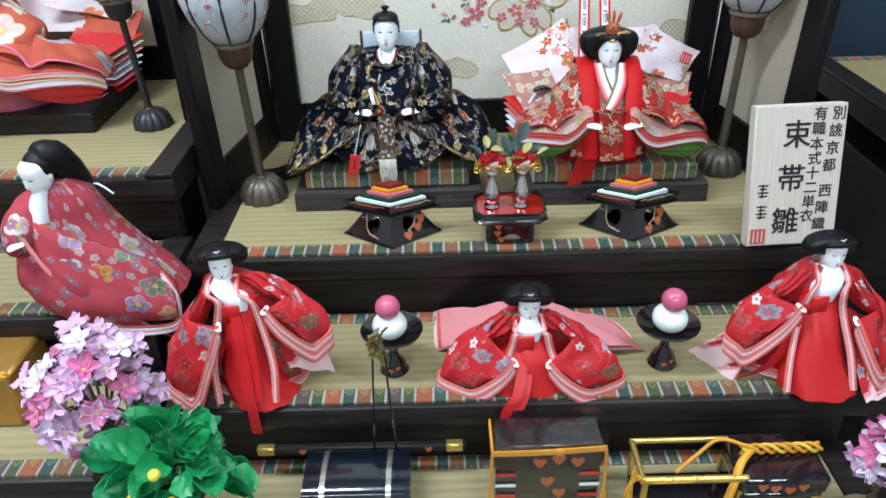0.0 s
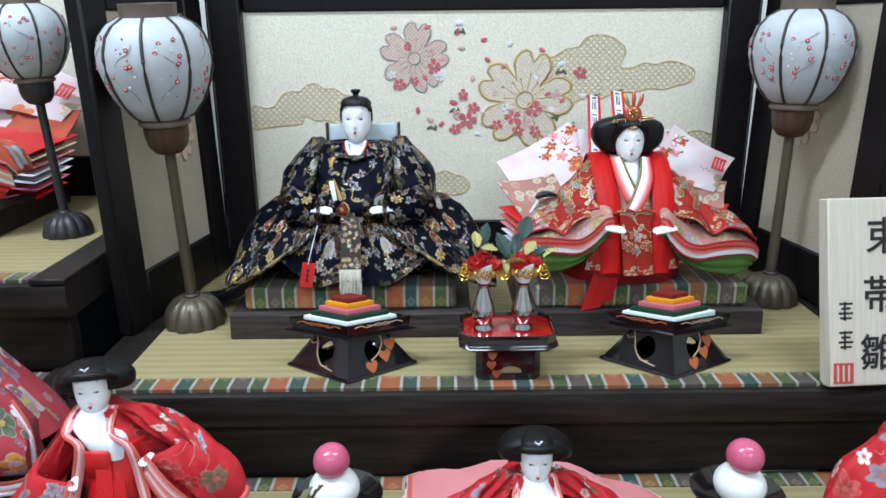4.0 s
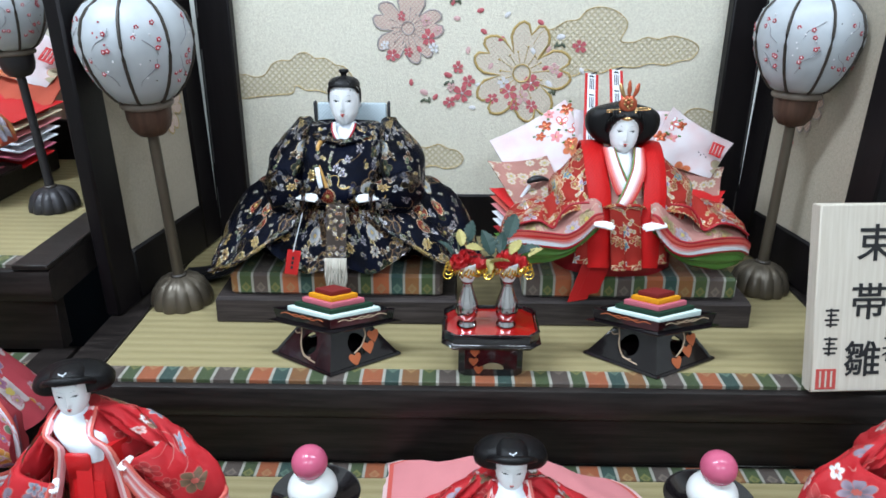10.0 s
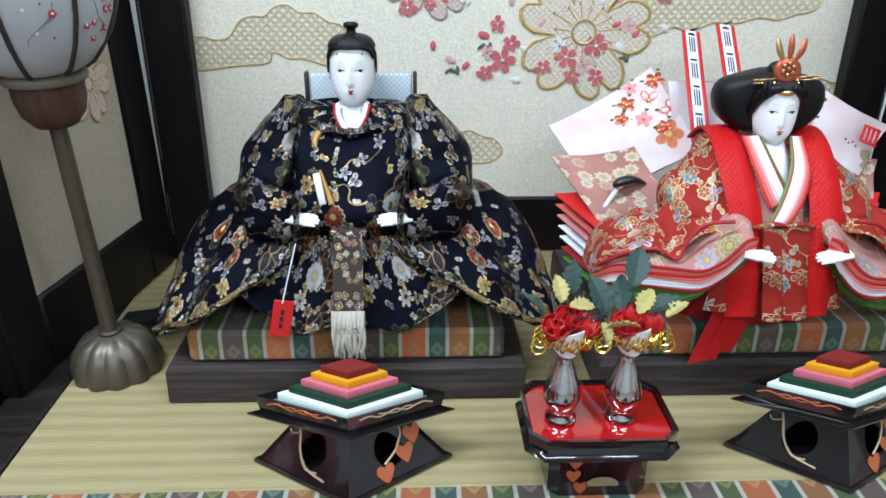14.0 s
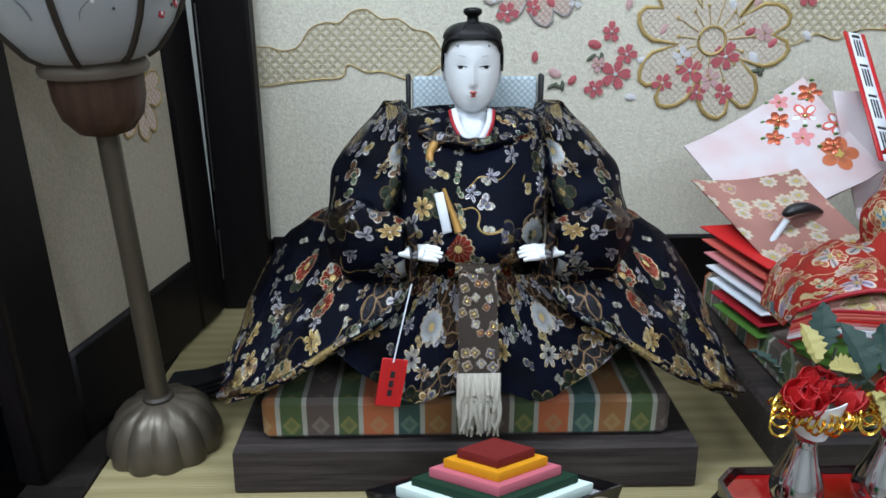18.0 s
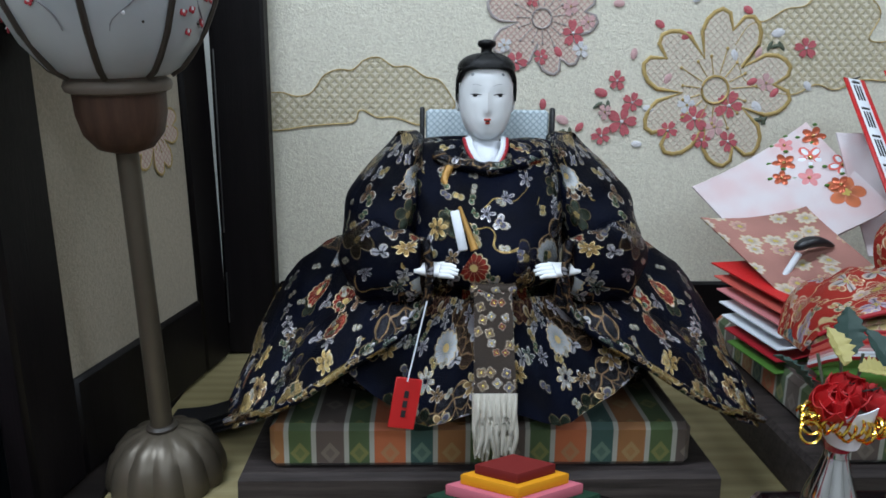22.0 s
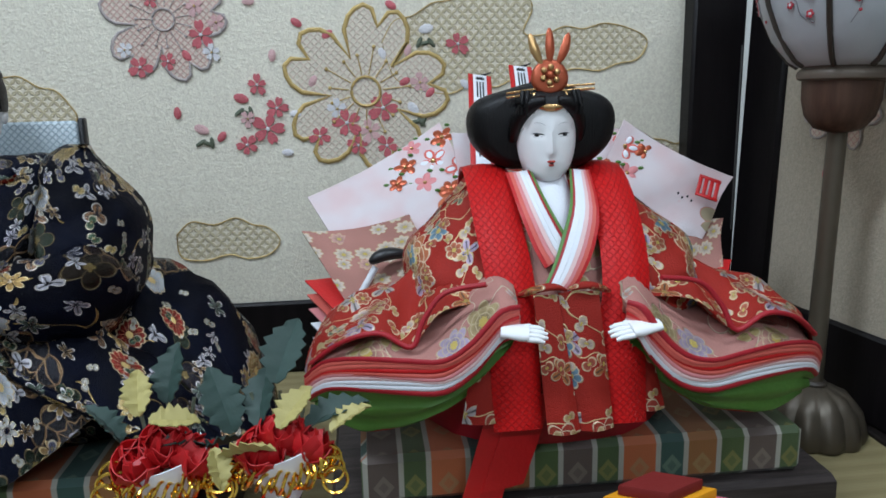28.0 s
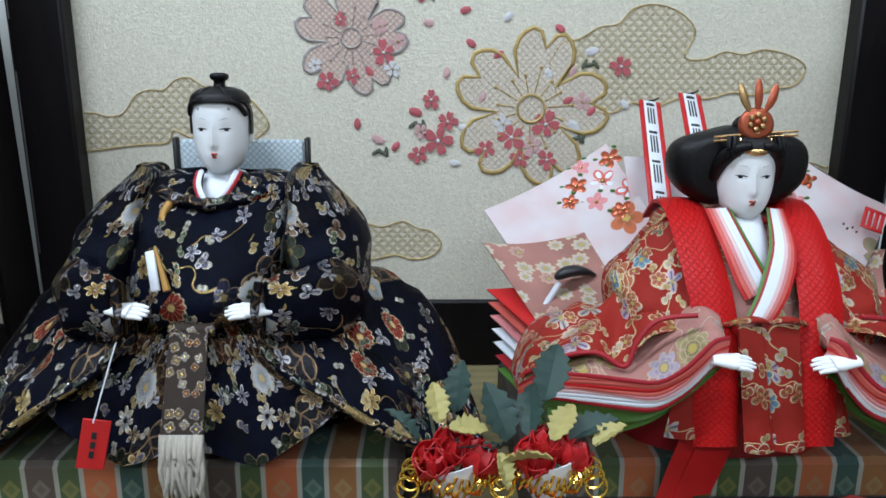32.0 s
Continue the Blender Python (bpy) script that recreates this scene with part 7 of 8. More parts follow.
def lady_hair(s, w, h):
    """Wide winged hair swept back from the brow, with a white tie on top."""
    s.slot = 2
    hair_shell(s, w, h, -0.12, 0.36, 1.06)
    rings = []
    for y_, k in ((-0.0065, 0.66), (-0.0045, 0.84), (0.0, 0.96), (0.006, 1.0), (0.013, 0.97), (0.018, 0.84), (0.0205, 0.6)):
        ring = []
        for i in range(44):
            a = 2 * math.pi * i / 44
            cx, sz = math.cos(a), math.sin(a)
            px = 2.3 * w * k * abs(cx) ** 0.8 * (1 if cx >= 0 else -1)
            pz = (0.8 if sz >= 0 else 0.85) * w * k ** 0.7 * abs(sz) ** 0.78 * (1 if sz >= 0 else -1)
            ring.append((px, y_ + 0.003 * (px / (2.3 * w)) ** 2, 0.62 * w + pz - 0.5 * w * (px / (2.3 * w)) ** 2))
        rings.append(ring)
    s.loft(rings, flip=True)
    s.tube(spline([(-1.5 * w, -0.15 * w, 0.5 * w), (-1.05 * w, -0.75 * w, 0.98 * w), (-0.5 * w, -1.05 * w, 1.16 * w), (0, -1.12 * w, 1.2 * w), (0.5 * w, -1.05 * w, 1.16 * w), (1.05 * w, -0.75 * w, 0.98 * w), (1.5 * w, -0.15 * w, 0.5 * w)], 24), [0.0022 + 0.0014 * math.sin(math.pi * q / 24) for q in range(25)], 9)
    s.slot = 3
    s.tube([(-0.0032, -0.0125, w * 1.62), (0, -0.0132, w * 1.5), (0.0028, -0.0122, w * 1.66)], 0.0006, 6)
    s.tube([(0.0, -0.0133, w * 1.4), (0.0004, -0.013, w * 1.56)], 0.0006, 6)


LADY_HEM = [5, 6, 7, 6, 5, 6, 7, 6, 5]


def lady(label, base, hd, waist, hem, shoulders, sleeves, train, ribbon, yaw=0, nod=8, drop=0.0, turn=0.0):
    """hd: head middle; waist: (x, y, z); hem: (half width, front, back); sleeves: two of (shoulder, elbow, hand, tip, inner)."""
    s = Shape()
    b = Vector(base)
    s.at = Matrix.Translation(-b)
    home = s.at.copy()
    # slots: 0 red floral, 1 porcelain, 2 hair, 3 white, 4 dark red, 5 coral, 6 pink, 7 pale pink, 8 hakama, 9 lips
    x, y, z = waist
    z -= 0.6 * drop
    hd = (hd[0] + turn, hd[1], hd[2] - drop)
    gz = base[2] + 0.0008
    s.slot = 8
    rows = [(gz, hem[3] if len(hem) > 3 else x, hem[0], hem[1], hem[2]), (lerp(gz, z, 0.3), x, hem[0] * 0.8, lerp(hem[1], y - 0.02, 0.35), lerp(hem[2], y + 0.03, 0.3)), (lerp(gz, z, 0.65), x, hem[0] * 0.55, lerp(hem[1], y - 0.02, 0.7), lerp(hem[2], y + 0.03, 0.6)), (z, x, 0.026, y - 0.012, y + 0.045), (z + 0.012, x, 0.024, y - 0.009, y + 0.04)]
    body(s, rows, 48, 0.03)
    hx, hy, hz = hd
    s.slot = 0
    body(s, [(z - 0.02, x, 0.036, y - 0.002, y + 0.06), (z, x, 0.036, y - 0.004, y + 0.055), (lerp(z, hz, 0.35), lerp(x, hx, 0.4), shoulders, y - 0.002, y + 0.048), (hz - 0.026, hx, shoulders * 0.86, hy - 0.014, hy + 0.03), (hz - 0.018, hx, shoulders * 0.5, hy - 0.01, hy + 0.022)], 28, 0.015)
    # outer robe spreading behind the trousers, with pale hems
    body(s, [(gz + 0.001, x, hem[0] * 1.45, lerp(hem[1], y, 0.55), hem[2] + 0.015), (lerp(gz, z, 0.3), x, hem[0] * 1.2, lerp(hem[1], y, 0.8), hem[2]), (lerp(gz, z, 0.65), x, max(0.042, hem[0] * 0.85), y, lerp(hem[2], y + 0.06, 0.5)), (z, x, 0.037, y + 0.002, y + 0.06), (z + 0.01, x, 0.03, y + 0.004, y + 0.05)], 48, 0.02, crease=0.003)
    for k, slot in enumerate((7, 6, 5)):
        s.slot = slot
        yc, ry = (lerp(hem[1], y, 0.55) + hem[2] + 0.015) / 2, (hem[2] + 0.015 - lerp(hem[1], y, 0.55)) / 2
        s.tube([(x + hem[0] * 1.46 * (1 if math.cos(a) >= 0 else -1) * abs(math.cos(a)) ** 0.8, yc + (ry + 0.001) * math.sin(a), gz + 0.003 + 0.0042 * k + 0.002 * math.sin(a * 5)) for a in (math.pi * (0.88 + 1.24 * i / 40) for i in range(41))], 0.0027, 6)
    s.slot = 3
    body(s, [(z + 0.002, x, 0.015, y - 0.0135, y + 0.02), (lerp(z, hz, 0.35), lerp(x, hx, 0.4), 0.0175, y - 0.0135, y + 0.02), (hz - 0.026, hx, 0.015, hy - 0.021, hy + 0.01), (hz - 0.016, hx, 0.009, hy - 0.014, hy + 0.01)], 20)
    s.slot = 8
    s.box(x - 0.016, x + 0.004, y - 0.0165, y - 0.012, z - 0.012, z + 0.012, 0.002)
    for k, slot in enumerate((6, 7, 5)):
        s.slot = slot
        for sx in (-1, 1):
            g = k * 0.0022
            s.tube(spline([(hx + sx * (0.0105 + g), hy + 0.002, hz - 0.0175), (hx + sx * (0.0145 + g), hy - 0.018, hz - 0.03), (x + sx * (0.0165 + g), y - 0.014, lerp(z, hz, 0.3)), (x + sx * (0.022 + g), y - 0.014, z - 0.012), (x + sx * (0.032 + g), lerp(y - 0.014, hem[1], 0.4), lerp(gz, z, 0.45)), (x + sx * (hem[0] * 0.72 + g), lerp(y - 0.014, hem[1], 0.75), gz + 0.006)], 18), 0.0023, 6, 0.6, (0, 1, 0.3))
    for side in sleeves:
        sh, el, hn, tip, inner = (Vector(q) - Vector((0, 0, drop * f)) for q, f in zip(side, (0.9, 0.8, 0.4, 0.0, 0.0)))
        s.slot = 0
        side_x = 1 if sh.x > hx else -1
        near = Vector((hx + side_x * 0.011, hy + 0.006, hz - 0.019))
        under = Vector((x + side_x * 0.024, y + 0.012, lerp(z, hz, 0.25)))
        panel(s, [near, lerp(near, sh, 0.6) + Vector((0, 0, 0.004)), sh, el, hn], [under, lerp(under, tip, 0.3), lerp(sh, tip, 0.62), tip, inner], [0.015, 0.014, 0.0125, 0.009, 0.006], 34, 16, 0.003, 0.004)
        layered_hem(s, [hn + Vector((0, -0.003, 0.004)), lerp(hn, inner, 0.4) + Vector((0, -0.008, 0)), inner + Vector((0, -0.006, 0.002)), lerp(inner, tip, 0.5) + Vector((0, -0.008, 0.0)), tip + Vector((0, -0.003, 0.002)), lerp(tip, sh, 0.22)], LADY_HEM, 0.0021, -0.0003, 0.0021)
        hand(s, hn, (0.25 if hn.x < hx else -0.25, -0.9, -0.1), 0.0088, 1)
    for sheet_rows, slots in train:
        for k, slot in enumerate(slots):
            s.slot = slot
            s.sheet([[Vector(p) + Vector((0.0, 0.0, -0.0042 * k)) + (Vector(p) - Vector((x, y, p[2]))) * 0.045 * k for p in r] for r in sheet_rows], 0.0011)
    s.slot = 8
    for r in ribbon:
        s.sheet([[p + Vector((v, 0, 0)) for v in (-0.006, 0, 0.006)] for p in spline(r, 8)], 0.0009)
    s.slot = 1
    s.tube([(hx, hy + 0.003, hz - 0.026), (hx, hy + 0.002, hz - 0.012)], [0.0085, 0.0075], 12)
    head(s, hd, 0.0132, 0.035, yaw, nod, 1, 2, 9, 10)
    lady_hair(s, 0.0132, 0.035)
    s.at = home
    d = part("court_lady_doll", s, [M_ladyred, M_porcelain, M_hair, M_whitesilk, M_redtrim, M_coral, M_pink, M_palepink, M_hakama, M_lip, M_smudge], m=Matrix.Translation(b), sharp=70)
    return tagged(d, label, "doll", "court lady dolls")


def fan_sheet(a, b, c, d, n=6):
    a, b, c, d = (Vector(q) for q in (a, b, c, d))
    return [[lerp(lerp(a, b, i / n), lerp(d, c, i / n), j / n) + Vector((0, 0, 0.0025 * math.sin(i * 1.7 + j))) for i in range(n + 1)] for j in range(n + 1)]


lady("standing court lady doll in red floral silk and red hakama", (-0.2, 0.76, T2), (-0.2035, 0.763, 0.6795), (-0.194, 0.748, 0.622), (0.042, 0.7, 0.8, -0.18), 0.031,
     [((-0.236, 0.765, 0.642), (-0.252, 0.74, 0.617), (-0.212, 0.718, 0.613), (-0.284, 0.722, 0.525), (-0.25, 0.705, 0.515)),
      ((-0.162, 0.77, 0.655), (-0.143, 0.755, 0.636), (-0.161, 0.73, 0.6255), (-0.094, 0.752, 0.575), (-0.118, 0.74, 0.562))],
     [(fan_sheet((-0.25, 0.78, 0.58), (-0.23, 0.72, 0.56), (-0.245, 0.69, 0.499), (-0.295, 0.735, 0.5)), (0, 6, 7)), (fan_sheet((-0.165, 0.76, 0.6), (-0.12, 0.765, 0.575), (-0.108, 0.765, 0.505), (-0.15, 0.735, 0.54)), (0, 6, 7))],
     [[(-0.196, 0.733, 0.61), (-0.19, 0.712, 0.55), (-0.187, 0.699, 0.5), (-0.1865, 0.6985, 0.463)], [(-0.186, 0.73, 0.6), (-0.181, 0.714, 0.55), (-0.18, 0.702, 0.51)]], yaw=12, nod=0, drop=0.018, turn=-0.007)
lady("kneeling court lady doll in red floral silk and red hakama", (0.137, 0.76, T2), (0.137, 0.759, 0.6085), (0.136, 0.75, 0.562), (0.062, 0.712, 0.82), 0.03,
     [((0.104, 0.765, 0.588), (0.088, 0.748, 0.57), (0.117, 0.727, 0.5415), (0.028, 0.742, 0.508), (0.07, 0.722, 0.504)),
      ((0.172, 0.765, 0.585), (0.188, 0.748, 0.567), (0.157, 0.727, 0.538), (0.248, 0.735, 0.506), (0.2, 0.718, 0.504))],
     [(fan_sheet((0.12, 0.83, 0.55), (0.03, 0.878, 0.504), (0.032, 0.8, 0.502), (0.1, 0.77, 0.54)), (6, 5, 7)), (fan_sheet((0.25, 0.85, 0.504), (0.16, 0.83, 0.55), (0.19, 0.77, 0.535), (0.282, 0.79, 0.502)), (6, 5, 7))],
     [[(0.128, 0.735, 0.545), (0.12, 0.705, 0.51), (0.108, 0.697, 0.495), (0.1, 0.694, 0.46)], [(0.135, 0.735, 0.54), (0.128, 0.708, 0.508), (0.12, 0.698, 0.49)]], yaw=0, nod=2, drop=0.01, turn=-0.002)
lady("standing court lady doll in red floral silk beside the sign", (0.475, 0.77, T2), (0.4795, 0.773, 0.667), (0.468, 0.758, 0.606), (0.05, 0.692, 0.81, 0.475), 0.031,
     [((0.44, 0.775, 0.635), (0.414, 0.76, 0.617), (0.437, 0.736, 0.606), (0.366, 0.755, 0.55), (0.388, 0.738, 0.541)),
      ((0.52, 0.775, 0.632), (0.538, 0.755, 0.6), (0.504, 0.735, 0.586), (0.562, 0.735, 0.525), (0.535, 0.715, 0.52))],
     [(fan_sheet((0.43, 0.77, 0.585), (0.4, 0.745, 0.53), (0.385, 0.735, 0.5), (0.352, 0.79, 0.502)), (0, 6, 7)), (fan_sheet((0.5, 0.76, 0.58), (0.55, 0.76, 0.56), (0.545, 0.71, 0.5), (0.515, 0.7, 0.5)), (0, 6, 7))],
     [[(0.448, 0.745, 0.6), (0.42, 0.73, 0.53), (0.392, 0.735, 0.502), (0.38, 0.742, 0.4985)]], yaw=4, nod=0, drop=0.017, turn=-0.002)

# ---- round rice cakes on lacquer pedestals ----
def pedestal(label, m):
    t = thing("pedestal_dish", label, "dish", m, "lacquer pedestal dishes")
    part("foot", Shape().lathe([(0.0175, 0.0005), (0.018, 0.002), (0.016, 0.005), (0.0145, 0.014), (0.0115, 0.022), (0.006, 0.03), (0.005, 0.045), (0.0075, 0.054), (0.012, 0.0585)], 32), M_lacquer, t, "black lacquer stem")
    part("dish", Shape().lathe([(0.01, 0.057), (0.026, 0.0605), (0.0365, 0.0685), (0.0375, 0.0715), (0.0355, 0.0712), (0.025, 0.0645), (0.0, 0.0625)], 40), M_lacquer, t, "black lacquer dish")
    for a, r, z in ((-1.75, 0.0153, 0.011), (-1.2, 0.0153, 0.015), (-1.5, 0.031, 0.0625), (-0.9, 0.031, 0.0625)):
        q = Shape()
        q.at = Matrix.Rotation(a + math.pi / 2, 4, "Z") @ pose(0, -r, z, 90 if r < 0.02 else 140, 0, 0)
        leaf_heart(q, 0.0036)
        part("painted_leaf", q, M_copper, t)
    return t


def round_cakes(label, m):
    t = thing("round_rice_cakes", label, "rice cakes", m, "round rice cakes")
    part("white_cake", Shape().ball((0, 0, 0.0165), 0.0208, 0.0208, 0.0168, 28, 16), plain("glossy_white_cake", (0.74, 0.76, 0.74), 0.25, 0, 0.03, 60, 0.01), t, "white round cake")
    part("pink_cake", Shape().ball((0, 0, 0.0425), 0.0148, 0.0148, 0.0142, 28, 16), plain("glossy_pink_cake", (0.52, 0.1, 0.18), 0.22, 0, 0.06, 60, 0.01), t, "pink round cake")
    return t


for x in (-0.0265, 0.3035):
    pedestal("black lacquer pedestal dish with copper leaves on rush matting", pose(x, 0.77, T2) @ Matrix.Diagonal((1, 1, 0.88, 1)))
    round_cakes("pink rice cake stacked on a white one in a dish", pose(x - 0.001, 0.767, T2 + 0.0553, 2, 3 if x > 0.1 else -2, 0))

# ---- third tier: trousseau ----
M_cord = plain("orange_yellow_silk_cord", (0.6, 0.26, 0.02), 0.5, 0, 0.3, 700, 0.5)
M_cordy = plain("bright_yellow_cord", (0.7, 0.45, 0.05), 0.5, 0, 0.2, 700, 0.5)
M_band = plain("silver_band", (0.6, 0.58, 0.5), 0.25, 0.9, 0.1)
M_brass = plain("gilt_metal", (0.6, 0.42, 0.12), 0.3, 0.8, 0.2, 200)
M_navy = plain("blue_black_lacquer", (0.004, 0.006, 0.012), 0.15, 0, 0.2, 60, 0.01, coat=0.5)
M_wrap = Nodes("clear_wrapping_film")
M_wrap.put(M_wrap.bsdf, "Transmission Weight", 1.0)
M_wrap.put(M_wrap.bsdf, "Alpha", 0.07)
M_wrap.put(M_wrap.bsdf, "IOR", 1.3)
M_wrap = M_wrap.done((0.95, 0.95, 0.95), 0.08)


def hearts_on(parent, spots, y, r=0.007):
    for x, z in spots:
        q = Shape()
        q.at = pose(x, y, z, 90, 0, 0)
        leaf_heart(q, r)
        part("painted_leaf", q, M_copper, parent)


chest = thing("carrying_chest", "black lacquer carrying chest with silver bands and a carrying pole", "chest", pose(-0.066, 0.655, T3))
bd = part("chest_body", Shape().box(-0.058, 0.058, -0.034, 0.034, 0.0005, 0.044, 0.002), M_navy, chest)
hearts_on(bd, ((0.005, 0.03), (0.025, 0.033), (0.04, 0.02)), -0.0342, 0.0085)
lid = Shape()
lid.loft([[(x, -0.036 * math.cos(a), 0.044 + 0.015 * math.sin(a) ** 0.7) for a in (math.pi * i / 14 for i in range(15))] for x in (-0.06, -0.058, 0.058, 0.06)], True)
part("lid", lid, M_navy, chest, "rounded blue-black lid")
for x in (-0.038, 0.036):
    s = Shape()
    s.loft([[(x + d, -0.0372 * math.cos(a) * k, 0.0435 + 0.0162 * math.sin(a) ** 0.7 * k) for a in (math.pi * i / 14 for i in range(15))] for d, k in ((-0.003, 1.0), (0.003, 1.0))], True)
    part("band", s, M_band, chest, "silver band")
pole = part("carrying_pole", Shape().box(-0.125, 0.125, 0.0385, 0.0485, 0.04, 0.051, 0.002), M_dark, chest)
for x in (-0.125, 0.1):
    part("pole_end", Shape().box(x, x + 0.022, 0.0378, 0.0492, 0.0393, 0.0517, 0.002), M_brass, pole, "gilt pole end")
hearts_on(pole, ((-0.07, 0.0455), (0.08, 0.0455)), 0.0383, 0.0045)

rods = thing("flower_wand", "two thin black wands with gold and green cloth flowers", "ornament", pose(-0.034, 0.69, T3))
for x0, x1, z1 in ((-0.019, -0.0075, 0.226), (0.0125, 0.0045, 0.23)):
    part("wand", Shape().tube([(x0, 0, 0.0), (x1, 0.0, z1 - 0.03)], 0.0013, 7), M_lacquer, rods)
M_goldleaf = plain("dull_gold_cloth", (0.32, 0.22, 0.05), 0.5, 0.2, 0.35, 400, 0.4)
M_olive = plain("olive_cloth", (0.12, 0.12, 0.05), 0.6, 0, 0.35, 400, 0.4)
rnd = random.Random(5)
for x1, z1 in ((-0.0085, 0.2), (0.004, 0.2)):
    for k in range(7):
        part("cloth_petal", serrated_leaf(rnd.uniform(0.016, 0.028), 0.005, 3), M_goldleaf if k % 2 else M_olive, rods, m=pose(x1 + rnd.uniform(-0.003, 0.003), -0.002, z1 + rnd.uniform(-0.014, 0.014), 0, rnd.choice((-75, -60, 70, 85)), rnd.uniform(0, 360)))

wrapped = thing("wrapped_box", "dark lacquer box tied with orange cord in clear film", "box", pose(0.148, 0.66, T3) @ Matrix.Diagonal((0.94, 0.62, 0.96, 1)))
bd = part("box_body", Shape().box(-0.062, 0.062, -0.034, 0.034, 0.0005, 0.07, 0.002), M_lacquer, wrapped)
part("box_lid", Shape().box(-0.065, 0.065, -0.037, 0.037, 0.0705, 0.108, 0.004), M_lacquer, wrapped)
hearts_on(wrapped, ((-0.01, 0.083), (0.012, 0.088), (0.034, 0.084)), -0.0374, 0.0085)
hearts_on(bd, ((0.0, 0.05), (0.015, 0.03)), -0.0344, 0.0085)
for sx in (-1, 1):
    for k in range(3):
        part("paper_strip", Shape().box(sx * 0.05 - 0.012, sx * 0.05 + 0.012, -0.0385, -0.0378, 0.062 - k * 0.018, 0.067 - k * 0.018, 0.0005), M_white if k % 2 else M_hakama, wrapped, m=pose(0, 0, 0, 0, 0, 0))
cord = Shape()
for k in range(3):
    cord.tube(spline([(-0.066, -0.0385, 0.097 + k * 0.0028), (-0.02, -0.04, 0.098 + k * 0.0028), (0.02, -0.04, 0.1 + k * 0.0028), (0.066, -0.0385, 0.102 + k * 0.0028)], 12), 0.0016, 6)
    cord.tube(spline([(-0.066, -0.0385, 0.099 + k * 0.0028), (-0.068, -0.038, 0.05), (-0.072 + k * 0.004, -0.04, 0.01)], 8), 0.0016, 6)
    cord.tube(spline([(0.066, -0.0385, 0.104), (0.068, -0.038, 0.05), (0.064 + k * 0.004, -0.04, 0.01)], 8), 0.0016, 6)
    cord.tube([(-0.066, -0.038, 0.099 + k * 0.0028), (-0.0665, 0.0375, 0.099 + k * 0.0028)], 0.0016, 6)
cord.ball((0.012, -0.041, 0.102), 0.006, 0.004, 0.006, 10, 8)
part("cord", cord, M_cord, wrapped, "orange and yellow silk cord")
film = []
for j in range(9):
    u = j / 8
    film.append([(lerp(-0.07, 0.07, i / 10) * (1 + 0.06 * math.sin(i * 2 + j)), -0.045 + 0.086 * (max(0, u - 0.5) * 2), 0.02 + 0.1 * min(1, u * 2) + 0.004 * math.sin(i * 1.9 + j * 1.3)) for i in range(11)])
part("film", Shape().sheet(film, 0.0004), M_wrap, wrapped, "crinkled clear wrapping film").visible_shadow = False

litter = thing("litter_frame", "gilt litter frame bound with orange cord", "ornament", pose(0.306, 0.65, T3))
part("litter_floor", Shape().box(-0.055, 0.055, -0.03, 0.03, 0.0005, 0.012, 0.002), M_lacquer, litter)
for x in (-0.053, 0.053):
    for y in (-0.028, 0.028):
        part("post", Shape().box(x - 0.003, x + 0.003, y - 0.003, y + 0.003, 0.012, 0.064, 0.001), M_brass, litter)
part("front_rail", Shape().tube([(-0.058, -0.029, 0.066), (0.058, -0.029, 0.066)], 0.0045, 10), M_brass, litter, "shiny gilt rail")
part("back_rail", Shape().tube([(-0.058, 0.029, 0.066), (0.058, 0.029, 0.066)], 0.0035, 10), M_brass, litter)
part("side_rail", Shape().tube([(-0.056, -0.029, 0.066), (-0.056, 0.029, 0.066)], 0.0035, 10), M_brass, litter)
part("side_rail", Shape().box(0.05, 0.062, -0.03, 0.03, 0.0405, 0.062, 0.002), M_brass, litter)
for k in range(3):
    part("cord", Shape().tube(spline([(-0.052 - k * 0.003, -0.031, 0.064), (-0.066 - k * 0.002, -0.034, 0.074 + 0.006 * k), (-0.076 + k * 0.003, -0.035, 0.05), (-0.068, -0.036, 0.02), (-0.074 + 0.006 * k, -0.037, 0.004)], 16), 0.002, 7), (M_cord, M_cordy, M_cord)[k], litter)
for k in range(3):
    part("cord", Shape().tube([Vector((0.004 * math.cos(a * 6 + k * 2), 0.004 * math.sin(a * 6 + k * 2), 0)) + lerp(Vector((-0.045, -0.029, 0.066)), Vector((-0.005, -0.029, 0.066)), a / 6) for a in (i * 6 / 40 for i in range(41))], 0.0013, 6), (M_cord, M_cordy, M_cord)[k], litter)

cbox = thing("corded_box", "black lacquer box with copper painting and twisted orange cord", "box", pose(0.404, 0.65, T3))
bd = part("box_body", Shape().box(-0.046, 0.046, -0.034, 0.034, 0.0005, 0.044, 0.004), M_lacquer, cbox)
part("box_lid", Shape().box(-0.05, 0.05, -0.038, 0.038, 0.0445, 0.07, 0.007), M_lacquer, cbox)
hearts_on(cbox, ((-0.012, 0.0585), (0.004, 0.0555), (0.018, 0.0595), (-0.026, 0.0605)), -0.0384, 0.006)
part("label", Shape().box(-0.02, 0.022, -0.0352, -0.0342, 0.012, 0.036, 0.0005), M_white, bd, "pale paper label")
for i in range(3):
    part("writing_bar", Shape().box(-0.012, 0.014, -0.0357, -0.0353, 0.016 + i * 0.006, 0.0185 + i * 0.006, 0.0002), M_brass, bd)
for x in (-0.038, 0.038):
    part("corner_mount", Shape().box(x - 0.006, x + 0.006, -0.0355, -0.0342, 0.026, 0.04, 0.001), M_brass, bd)
